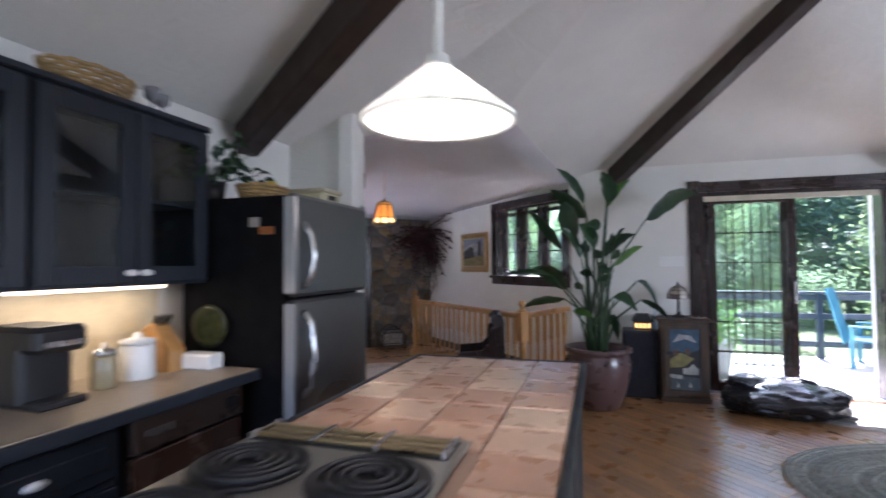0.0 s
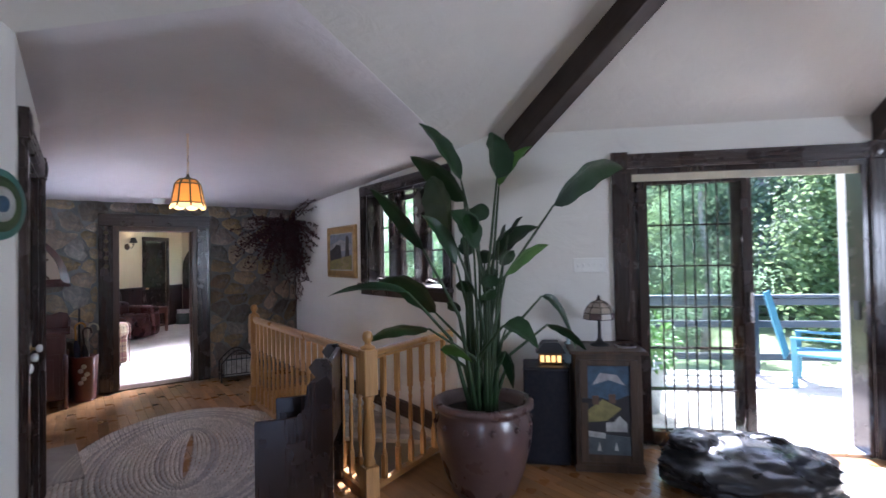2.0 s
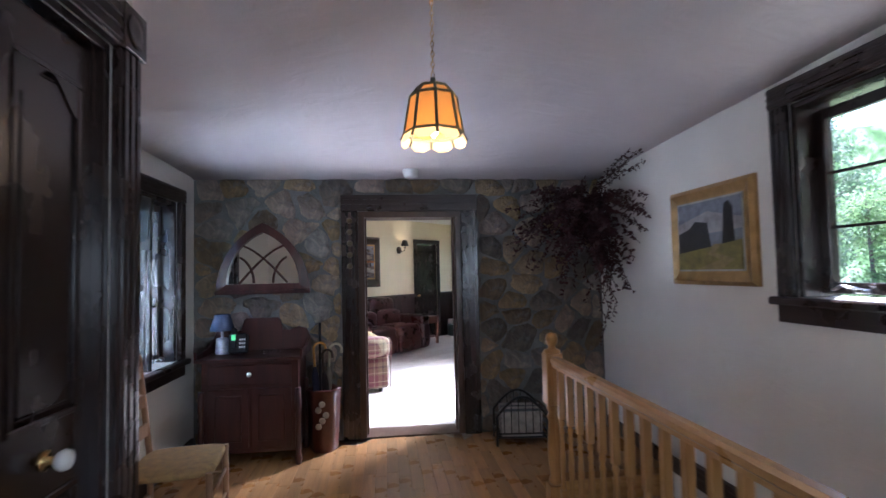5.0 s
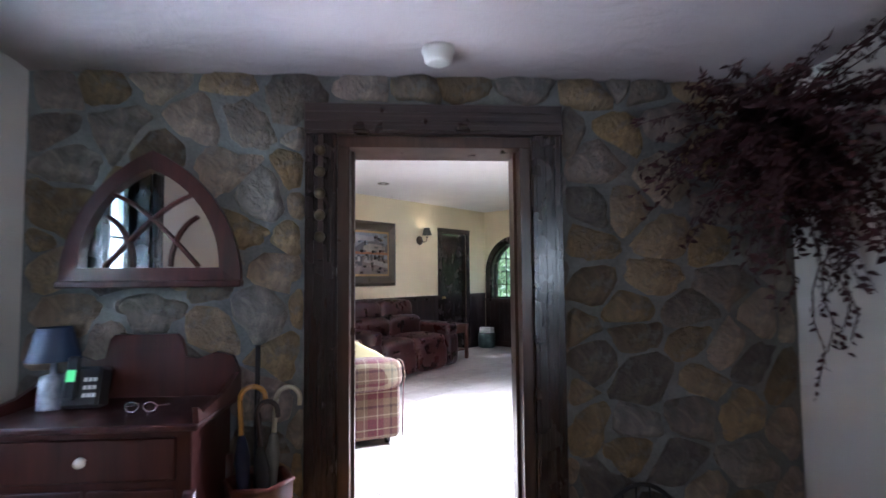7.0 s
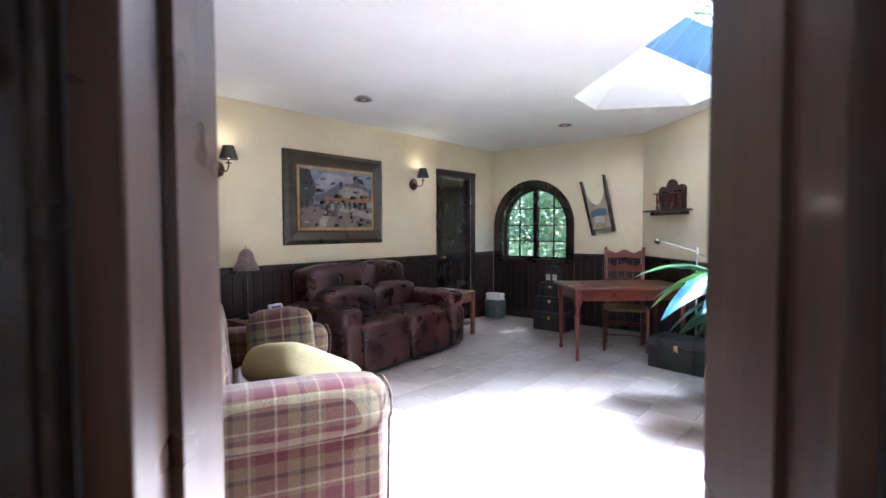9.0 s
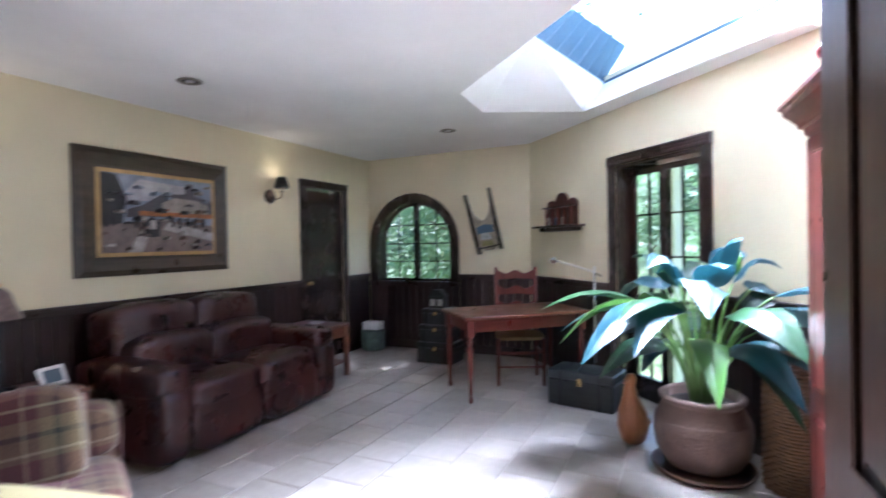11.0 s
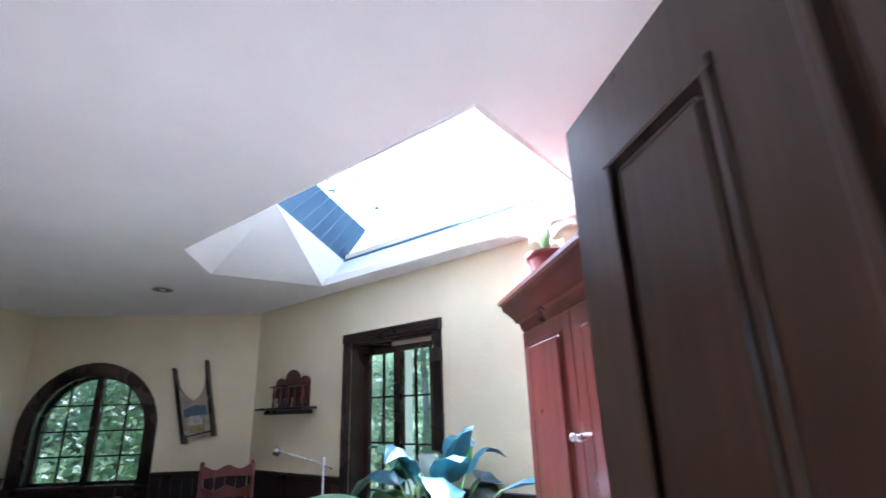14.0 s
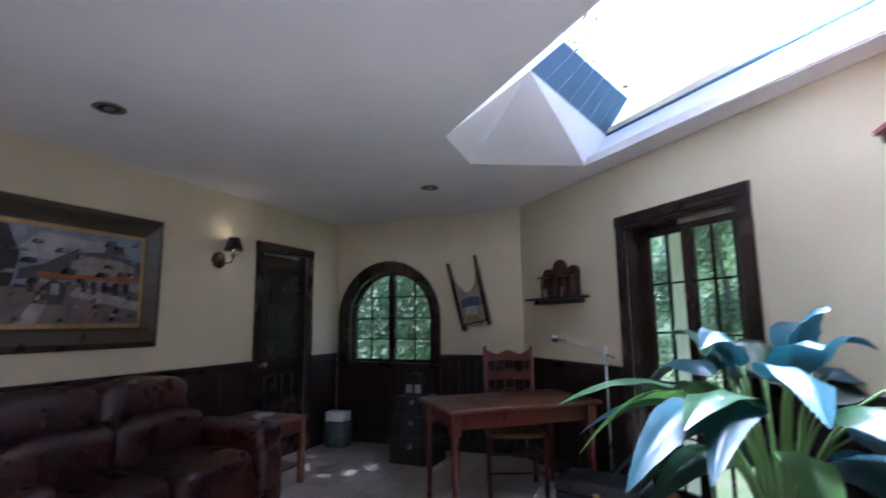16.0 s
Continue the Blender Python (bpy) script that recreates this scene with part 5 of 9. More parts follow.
bm.faces.new(rings[0][::-1])
bmesh.ops.recalc_face_normals(bm, faces=bm.faces[:])
part("cornice", bm, RED_WOOD, arm)
pbox("plinth", RED_WOOD, arm, (-0.015, AW + 0.015, 0.0, AD, 0, 0.10), 0.006)
for i in range(2):
    x0 = 0.035 + i * 0.617
    bm = bmesh.new()
    bx(bm, x0, x0 + 0.612, 0.0, 0.022, 0.13, AH - 0.03, bevel=0.003)
    dr = part("door", bm, RED_WOOD_Z, arm)
    for z0, z1 in ((0.20, 0.62), (0.72, AH - 0.09)):
        bm = bmesh.new()
        bx(bm, x0 + 0.10, x0 + 0.52, -0.003, 0.004, z0, z1, bevel=0.0015)
        bx(bm, x0 + 0.115, x0 + 0.505, -0.016, 0.0, z0 + 0.015, z1 - 0.015, bevel=0.014)
        part("panel", bm, RED_WOOD_Z, dr)
    bm = bmesh.new()
    lathe(bm, [(0.008, 0), (0.008, 0.012), (0.016, 0.022), (0.012, 0.034), (0.002, 0.038)], 12, pose(x0 + (0.585 if i == 0 else 0.028), 0.0, 1.37, 90, 0, 0))
    part("knob", bm, CHROME, dr, "small metal knob")
pp = thing("potted_plant", pose(2.30, 1.72, AH + 0.155), "small pale pink leafy plant in a brick-red pot", "plant")
bm = bmesh.new()
lathe(bm, [(0.06, 0), (0.085, 0.12), (0.095, 0.12), (0.10, 0.155), (0.085, 0.155), (0.08, 0.12), (0.01, 0.12)], 18)
part("pot", bm, plain("brick_red_pot", (0.16, 0.025, 0.02), 0.4), pp)
PINK = leaf_mat("leaf_pale_pink", (0.45, 0.36, 0.26), (0.70, 0.58, 0.44))
for i in range(13):
    a = radians(i * 137.5)
    o = Vector((math.cos(a), math.sin(a), 0))
    z = 0.20 + 0.012 * i
    p = o * 0.03 + Vector((0, 0, z))
    bms = bmesh.new()
    tube(bms, [(0, 0, 0.12), p], 0.004)
    part("stalk", bms, STALK, pp)
    bm = bmesh.new()
    blade(bm, p, p + o * 0.16 + Vector((0, 0, 0.05 + 0.006 * i)), 0.07, (-o.y, o.x, 0.2), 0.05, 0.3, 0.1, 6)
    part("leaf", bm, PINK, pp)

hamper = thing("wicker_hamper", pose(2.80, 2.30, 0), "tall brown wicker hamper beside the armoire", "basket")
bm = bmesh.new()
for k in range(40):
    tube(bm, [((0.15 + 0.006 * (-1) ** (i + k)) * math.cos(2 * math.pi * i / 28), (0.15 + 0.006 * (-1) ** (i + k)) * math.sin(2 * math.pi * i / 28), 0.012 + k * 0.019) for i in range(29)], 0.0105, 4)
tagged(part("woven_body", bm, plain("brown_wicker", (0.16, 0.085, 0.04), 0.6, 0, 0.4, 20, 0.5, 150), hamper), kind="stuff")
bm = bmesh.new()
lathe(bm, [(0.14, 0.0), (0.14, 0.75), (0.165, 0.765), (0.165, 0.785), (0.01, 0.80)], 24)
part("lining", bm, plain("dark_wicker_lid", (0.09, 0.05, 0.025), 0.7, 0, 0.3, 20, 0.6, 120), hamper)

# small things on the sitting room floor
def chest(name, m, w, d, h, mat, label):
    g = thing(name, m, label, "trunk")
    pbox("body", mat, g, (-w / 2, w / 2, -d / 2, d / 2, 0, h * 0.72), 0.006)
    pbox("lid", mat, g, (-w / 2 - 0.006, w / 2 + 0.006, -d / 2 - 0.006, d / 2 + 0.006, h * 0.74, h), 0.01)
    for x in (-w * 0.3, w * 0.3):
        pbox("strap", BLACK_IRON, g, (x - 0.015, x + 0.015, -d / 2 - 0.010, d / 2 + 0.008, 0.003, h + 0.004))
    pbox("latch", BRASS, g, (-0.02, 0.02, -d / 2 - 0.014, -d / 2, h * 0.62, h * 0.82), 0.002)
    return g


TRUNK_DARK = wood("trunk_dark", (0.012, 0.014, 0.014), (0.04, 0.042, 0.04), 0.5)
z = 0.0
for w, d, h in ((0.46, 0.34, 0.24), (0.40, 0.30, 0.20), (0.34, 0.26, 0.18)):
    chest("wooden_chest", rot(-45, 1.98, 5.98, z), w, d, h, TRUNK_DARK, "dark green-black wooden trunk in a stack")
    z += h + 0.004
lt = thing("small_lantern", rot(-45, 1.96, 5.96, z), "dark little lantern house with pale windows", "lantern")
bm = bmesh.new()
bx(bm, -0.10, 0.10, -0.06, 0.06, 0, 0.14, bevel=0.004)
prism(bm, [(-0.11, 0.14), (0.11, 0.14), (0.03, 0.22), (-0.03, 0.22)], -0.06, 0.06)
lathe(bm, [(0.012, 0.22), (0.012, 0.25), (0.004, 0.30)], 8)
part("house", bm, TRUNK_DARK, lt)
for x in (-0.05, 0.045):
    pbox("window", plain("pale_paper", (0.6, 0.58, 0.5), 0.7), lt, (x - 0.032, x + 0.032, -0.064, -0.058, 0.03, 0.11))
chest("low_trunk", rot(-56, 2.62, 3.98), 0.56, 0.32, 0.30, TRUNK_DARK, "dark worn wooden trunk on the tiles")
bm = bmesh.new()
lathe(bm, [(0.14, 0), (0.16, 0.02), (0.165, 0.24), (0.15, 0.27), (0.01, 0.27)], 16)
solid("round_box", bm, plain("painted_tin", (0.06, 0.09, 0.08), 0.4, 0, 0.5, 12), "dark painted round tin box by the wainscot", "box", m=pose(1.36, 6.96, 0))
pk = thing("paper_stack", pose(1.36, 6.96, 0.27, 0, 0, -40), "stack of white papers on the round box", "papers")
for i in range(5):
    pbox("paper", WHITE_PAINT, pk, (-0.12 + 0.01 * (i % 2), 0.12, -0.08, 0.08 - 0.01 * (i % 3), 0.02 * i, 0.02 * i + 0.018), 0, "", rot(7 * (i % 3) - 5))
bm = bmesh.new()
lathe(bm, [(0.05, 0), (0.08, 0.03), (0.105, 0.12), (0.095, 0.22), (0.05, 0.33), (0.035, 0.40), (0.042, 0.44), (0.025, 0.475), (0.002, 0.48)], 18)
for v_ in bm.verts:
    v_.co.x += 0.25 * max(0, v_.co.z - 0.2) * math.sin(v_.co.z * 6)
prism(bm, [(0.05, 0.425), (0.11, 0.43), (0.05, 0.45)], -0.012, 0.012)
prism(bm, [(-0.02, 0.03), (-0.19, 0.10), (-0.08, 0.22)], -0.03, 0.03)
solid("wooden_goose", bm, wood("goose_wood", (0.20, 0.07, 0.025), (0.40, 0.17, 0.07), 0.4, "z", 2), "orange-brown carved wooden goose", "carving", m=rot(200, 2.42, 3.16))
fl_ = thing("reading_lamp", pose(2.86, 4.18, 0), "slim chrome floor reading lamp", "floor lamp")
bm = bmesh.new()
lathe(bm, [(0.13, 0), (0.13, 0.015), (0.02, 0.025)], 20)
part("base", bm, CHROME, fl_)
bm = bmesh.new()
tube(bm, [(0, 0, 0.02), (0, 0, 1.16)], 0.009, 8)
part("pole", bm, CHROME, fl_)
bm = bmesh.new()
tube(bm, [(0.06, -0.03, 1.07), (-0.05, 0.03, 1.13), (-0.30, 0.16, 1.22)], 0.006, 6)
part("arm", bm, CHROME, fl_)
bm = bmesh.new()
lathe(bm, [(0.015, 0.03), (0.035, 0.0), (0.03, -0.02)], 12, pose(-0.32, 0.17, 1.22, 0, 40, 30))
part("lamp_head", bm, CHROME, fl_)
for i, (x, y) in enumerate(((-0.42, 4.22), (1.85, 5.22))):
    g = thing("recessed_light", pose(x, y, LCEIL), "round recessed ceiling light with a brass-coloured reflector", "ceiling light", "recessed lights")
    bm = bmesh.new()
    lathe(bm, [(0.075, -0.001), (0.085, -0.008), (0.062, -0.012), (0.055, -0.004)], 22, cap=False)
    part("rim", bm, plain("dull_rim", (0.28, 0.26, 0.22), 0.4, 0.6), g)
    bm = bmesh.new()
    lathe(bm, [(0.058, -0.004), (0.001, -0.003)], 20, cap=False)
    part("reflector", bm, BLACK_IRON, g)
    bm = bmesh.new()
    lathe(bm, [(0.03, -0.012), (0.026, -0.005), (0.001, -0.004)], 14)
    part("bulb", bm, CHROME, g)
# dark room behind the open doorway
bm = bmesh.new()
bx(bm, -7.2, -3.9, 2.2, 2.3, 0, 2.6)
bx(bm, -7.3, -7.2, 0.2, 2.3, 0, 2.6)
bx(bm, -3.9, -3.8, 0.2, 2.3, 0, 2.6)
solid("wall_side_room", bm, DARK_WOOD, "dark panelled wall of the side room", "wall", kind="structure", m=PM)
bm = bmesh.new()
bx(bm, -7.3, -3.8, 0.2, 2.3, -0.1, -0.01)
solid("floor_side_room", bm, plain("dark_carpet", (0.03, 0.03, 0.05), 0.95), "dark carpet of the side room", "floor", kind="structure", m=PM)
bm = bmesh.new()
bx(bm, -7.3, -3.8, 0.2, 2.3, 2.6, 2.7)
solid("ceiling_side_room", bm, CEIL_WHITE, "white ceiling of the side room", "ceiling", kind="structure", m=PM)
hl_ = thing("hanging_lamp", PM @ pose(-5.55, 0.9, 1.62), "white glass dome hanging lamp, lit", "ceiling lamp")
bm = bmesh.new()
lathe(bm, [(0.17, 0.0), (0.165, 0.02), (0.11, 0.07), (0.03, 0.10), (0.02, 0.12)], 22, cap=False)
part("shade", bm, glow("opal_glass", (1.0, 0.80, 0.6), 0.25), hl_)
bm = bmesh.new()
tube(bm, [(0, 0, 0.11), (0, 0, 0.98)], 0.006)
part("cord", bm, BLACK_IRON, hl_)
point_lamp("hanging_light", PM @ Vector((-5.55, 0.9, 1.58)), 0.6, (1.0, 0.75, 0.5))

# ---- hall ----
rl = thing("stair_railing", Matrix(), "honey pine stair railing with turned balusters", "railing")


def newel(x, y):
    bm = bmesh.new()
    r = 0.049
    bx(bm, -r, r, -r, r, 0.0, 0.20, bevel=0.004)
    lathe(bm, [(0.036, 0.20), (0.042, 0.22), (0.030, 0.25), (0.040, 0.32), (0.043, 0.40), (0.032, 0.56), (0.042, 0.585), (0.030, 0.61), (0.042, 0.64), (0.036, 0.66)], 16)
    bx(bm, -r, r, -r, r, 0.66, 0.96, bevel=0.006)
    lathe(bm, [(0.05, 0.96), (0.05, 0.975), (0.025, 0.985), (0.020, 1.0), (0.033, 1.02), (0.037, 1.045), (0.026, 1.072), (0.002, 1.08)], 16)
    return part("newel_post", bm, PINE, rl, m=pose(x, y, 0))


bmb = bmesh.new()
h0, h1 = 0.06, 0.90
bx(bmb, -0.016, 0.016, -0.016, 0.016, h0, h0 + 0.16)
lathe(bmb, [(0.015, h0 + 0.16), (0.017, h0 + 0.175), (0.010, h0 + 0.20), (0.016, h0 + 0.30), (0.018, h0 + 0.34), (0.012, h0 + 0.46), (0.017, h0 + 0.48), (0.010, h0 + 0.50), (0.017, h0 + 0.525), (0.012, h0 + 0.55)], 8)
bx(bmb, -0.016, 0.016, -0.016, 0.016, h0 + 0.55, h1)
BAL = mesh_of("baluster", bmb, PINE)
N1, N2, N3 = Vector((0.782, -1.62)), Vector((0.782, -4.29)), Vector((1.80, -3.86))
newel(*N1)
newel(*N2)
for a, b, cnt in ((N1, N2, 20), (N2, N3, 7)):
    d = b - a
    rz = math.degrees(math.atan2(d.y, d.x))
    L = d.length
    for nm, w, z0, z1 in (("handrail", 0.058, 0.90, 0.945), ("bottom_rail", 0.05, 0.02, 0.06)):
        bm = bmesh.new()
        bx(bm, 0.04, L - 0.02, -w / 2, w / 2, z0, z1, bevel=0.012 if nm == "handrail" else 0.004)
        if nm == "handrail":
            bx(bm, 0.04, L - 0.02, -w * 0.7 / 2, w * 0.7 / 2, z0 - 0.014, z0 + 0.002)
        part(nm, bm, PINE_X, rl, m=rot(rz, a.x, a.y))
    for i in range(1, cnt):
        p = a + d * (i / cnt)
        ob = new("baluster", BAL)
        ob.parent = rl
        ob.matrix_basis = rot(rz, p.x, p.y)
# stairs going down along the wall
st = thing("stairs", Matrix(), "honey oak staircase going down", "stairs", kind="structure")
for i in range(9):
    y = -1.05 - 0.26 * i
    z = -0.18 * (i + 1)
    pbox("tread", FLOOR_WOOD, st, (0.86, 1.82, y - 0.29, y, z - 0.03, z), 0.006)
    pbox("riser", PINE_X, st, (0.86, 1.82, y - 0.012, y + 0.004, z, z + 0.15))
pbox("stringer", PINE, st, (0.845, 0.86, -4.12, -1.0, -0.30, -0.014))
bm = bmesh.new()
bx(bm, 0.74, 0.845, -4.2, -1.0, -2.6, -0.2)
bx(bm, 0.84, 1.83, -4.15, -4.10, -2.6, -0.21)
solid("wall_stairwell", bm, PLASTER, "cream plaster sides of the stairwell", "wall", kind="structure")
bm = bmesh.new()
bx(bm, 0.74, 2.0, -4.3, 0.1, -2.7, -2.6)
solid("floor_stairwell", bm, FLOOR_WOOD, "wooden floor at the foot of the stairs", "floor", kind="structure")
bm = bmesh.new()
bx(bm, 1.35, 3.75, -0.05, 0, 0.02, 0.16, bevel=0.006)
for k in range(3):
    bx(bm, 1.36, 3.74, -0.056, -0.05, 0.04 + 0.04 * k, 0.055 + 0.04 * k)
solid("baseboard_heater", bm, plain("brown_heater", (0.05, 0.03, 0.022), 0.5), "dark brown baseboard heater along the stair wall", "heater", m=RM)

# settle with shaped ends, its back to the railing
be = thing("hall_bench", rot(59, 0.10, -4.14), "small dark pew-like bench by the railing", "bench")
# local x runs along the railing, local -y is the way from the seat's front to its back
side = [(0.0, 0.0), (0.09, 0.0), (0.12, 0.05), (0.33, 0.05), (0.36, 0.0), (0.46, 0.0), (0.46, 0.90), (0.43, 0.95), (0.36, 0.95), (0.32, 0.90), (0.36, 0.84), (0.31, 0.79), (0.30, 0.66), (0.24, 0.60), (0.0, 0.58)]
for x0 in (0.0, 0.52):
    bm = bmesh.new()
    prism(bm, side, -0.016, 0.016, pose(0, 0, 0, 0, 0, -90))
    part("end_panel", bm, DARK_WOOD, be, m=pose(x0, 0, 0))
pbox("seat", DARK_WOOD_X, be, (0.01, 0.51, -0.42, -0.02, 0.40, 0.43), 0.005)
pbox("backrest", DARK_WOOD_X, be, (0.01, 0.51, -0.45, -0.42, 0.40, 0.93), 0.005)
pbox("seat_front", DARK_WOOD_X, be, (0.01, 0.51, -0.05, -0.03, 0.10, 0.40), 0.004)


# ---- rugs: braided ovals ----
def braided_rug(name, m, a, b, cols, label, strand=0.034):
    """An oval rug of one braid wound round; cols: the strand colours, mixed along the winding."""
    mats = []
    for q, col in enumerate(cols):
        n = Nodes(name + "_wool", 0.95)
        t = n.noise(60, 2)
        isl_ = n.add("ShaderNodeNewGeometry").outputs["Random Per Island"]
        ca = n.ramp(isl_, (0.0, shade(col, 0.8)), (0.5, col), (1.0, shade(col, 1.12)))
        n.color(n.mix(0.4, ca, n.ramp(t, (0.35, (0.6, 0.6, 0.6)), (0.65, (1.2, 1.18, 1.16))), "MULTIPLY"))
        n.bump(t, 0.7, 0.01)
        mats.append(n.m)
    rgm = random.Random(len(label))
    bm = bmesh.new()
    rings = int(b / strand)
    for r in range(rings):
        rb, ra = b - r * strand, a - r * strand
        ln = 2 * math.pi * math.sqrt((ra * ra + rb * rb) / 2)
        band = (r // 3 + rgm.randrange(2)) % len(cols)
        k = max(10, int(ln / 0.055))
        for i in range(k):
            for s in (0,):
                a0, a1 = 2 * math.pi * (i - 0.12) / k, 2 * math.pi * (i + 1.12) / k
                tw = 0.010
                pts = []
                for q in range(3):
                    aa = a0 + (a1 - a0) * q / 2
                    off = tw * (q - 1)
                    pts.append((aa, off))
                row = []
                for aa, off in pts:
                    row.append([bm.verts.new(((ra + off + o) * math.cos(aa), (rb + off + o) * math.sin(aa), z)) for o, z in ((-strand * 0.48, 0.002), (0, 0.014), (strand * 0.48, 0.002))])
                for u, w_ in zip(row, row[1:]):
                    for q in range(2):
                        f = bm.faces.new((u[q], u[q + 1], w_[q + 1], w_[q]))
                        f.smooth, f.material_index = True, band
    return solid(name, bm, mats, label, "rug", m=m)


GREYS = ((0.62, 0.58, 0.55), (0.68, 0.64, 0.60), (0.46, 0.43, 0.43), (0.66, 0.62, 0.58), (0.56, 0.52, 0.50))
braided_rug("oval_rug", rot(78, -0.05, -2.75), 1.32, 0.86, GREYS, "grey and cream oval braided rug on the hall floor")
braided_rug("oval_rug", pose(*K(2.85, 0.62, 0), 0, 0, -45), 0.72, 0.42, ((0.55, 0.52, 0.46), (0.42, 0.40, 0.36), (0.34, 0.36, 0.36)), "pale oval braided rug before the glass door")
braided_rug("oval_rug", pose(*K(3.05, 2.35, 0), 0, 0, -45), 1.55, 1.05, ((0.30, 0.31, 0.27), (0.38, 0.38, 0.33), (0.24, 0.25, 0.22)), "large grey-green oval braided rug under the dining chairs")
bm = bmesh.new()
bx(bm, -0.30, 0.30, -0.45, 0.45, 0, 0.012, bevel=0.004)
solid("small_mat", bm, plain("mat_grey", (0.33, 0.31, 0.30), 0.95, 0, 0.2, 10, 0.6, 90), "small grey mat beside the closet", "mat", m=rot(4, -1.05, -2.35))

# ---- tall plant in a glazed pot ----
GLAZE = plain("plum_glaze", (0.10, 0.058, 0.056), 0.3, 0, 0.3, 5, 0.1, 30, 0.4)
pt = thing("glazed_pot", pose(1.43, -4.68, 0), "large plum-brown glazed pot with raised studs", "plant pot")
bm = bmesh.new()
lathe(bm, [(0.19, 0), (0.215, 0.02), (0.27, 0.16), (0.315, 0.34), (0.325, 0.45), (0.30, 0.53), (0.295, 0.545), (0.335, 0.565), (0.335, 0.60), (0.30, 0.61), (0.28, 0.57), (0.27, 0.50)], 40)
part("pot", bm, GLAZE, pt)
for i in range(12):
    a = 2 * math.pi * i / 12
    bm = bmesh.new()
    lathe(bm, [(0.02, 0), (0.016, 0.012), (0.002, 0.018)], 8, pose(0.318 * math.cos(a), 0.318 * math.sin(a), 0.475, 0, 90, math.degrees(a)))
    part("stud", bm, GLAZE, pt)
bm = bmesh.new()
lathe(bm, [(0.272, 0.52), (0.2, 0.535), (0.001, 0.54)], 20)
part("soil", bm, plain("dark_soil", (0.025, 0.018, 0.012), 0.95, 0, 0.4, 30, 0.8, 60), pt)

PLM = rot(-37.5, 1.43, -4.68)
STALK_DARK = plain("stalk_dark_green", (0.030, 0.060, 0.024), 0.45)
tp = thing("bird_of_paradise", PLM, "tall bird-of-paradise plant with big dark leaves", "plant")
# leaves: foot and tip of the blade (x, y, z), then its width
HIGH_LEAVES = (((-0.12, -0.10, 2.05), (-0.39, -0.15, 2.46), 0.16), ((-0.10, -0.05, 1.92), (-0.45, -0.12, 2.25), 0.20), ((0.13, 0.10, 2.09), (0.12, 0.20, 2.47), 0.30), ((0.15, 0.20, 2.05), (0.40, 0.25, 2.38), 0.13),
               ((0.54, 0.22, 1.91), (1.08, 0.34, 2.27), 0.26), ((-0.20, -0.15, 1.72), (-0.33, -0.05, 2.13), 0.28), ((-0.16, -0.15, 1.50), (-0.37, -0.30, 1.85), 0.13), ((-0.36, -0.30, 1.60), (-0.67, -0.38, 2.01), 0.14))
LOW_LEAVES = (((-0.03, -0.18, 1.60), (-0.20, -0.22, 1.88), 0.22), ((0.10, 0.20, 1.52), (0.41, 0.12, 1.79), 0.17), ((0.16, -0.07, 1.43), (0.47, 0.05, 1.66), 0.12), ((-0.30, -0.10, 1.19), (-0.66, -0.22, 1.49), 0.24), ((-0.46, -0.30, 1.34), (-0.98, -0.22, 1.35), 0.07),
              ((-0.34, -0.25, 1.11), (-0.77, -0.05, 1.03), 0.13), ((-0.26, -0.36, 1.00), (-0.07, -0.40, 0.96), 0.12), ((0.43, 0.15, 1.27), (0.71, 0.32, 0.91), 0.09), ((0.46, 0.10, 1.08), (0.77, 0.28, 0.89), 0.09), ((0.12, -0.30, 1.13), (0.32, -0.38, 1.03), 0.15), ((0.14, -0.18, 0.95), (0.20, -0.04, 0.71), 0.11))
for i, (foot, tip, w) in enumerate(HIGH_LEAVES + LOW_LEAVES):
    foot, tip = Vector(foot), Vector(tip)
    root = Vector((0.09 * math.cos(i * 2.4), 0.09 * math.sin(i * 2.4), 0.53))
    mid = root.lerp(foot, 0.55) + Vector((-0.22 * (foot.x - root.x), -0.2 * (foot.y - root.y), 0.05))
    bm = bmesh.new()
    tube(bm, [root, root.lerp(mid, 0.5), mid, mid.lerp(foot, 0.6), foot], 0.016, 7, 0.007)
    part("stalk", bm, STALK_DARK, tp)
    run = (tip - foot).normalized()
    side = Vector((-run.z, 1.1 if i % 2 else -1.1, run.x))
    bm = bmesh.new()
    blade(bm, foot, tip, w, side, 0.14 if i in (4, 11, 15) else 0.06, 0.34, 0.07, 14)
    part("leaf", bm, LEAF_BRIGHT if i in (3, 10, 14) else LEAF_DEEP, tp)
rng = random.Random(17)
for k in range(15):
    az = k * 2.4 + rng.uniform(-0.3, 0.3)
    top_ = rng.uniform(0.6, 1.45)
    arching_leaf(tp, az, rng.uniform(0.12, 0.30), top_ * 0.85, top_, 0.70, rng.uniform(0.10, 0.16), rng.uniform(-0.6, 0.6), LEAF_DEEP, STALK_DARK, 0.09, 0.53)

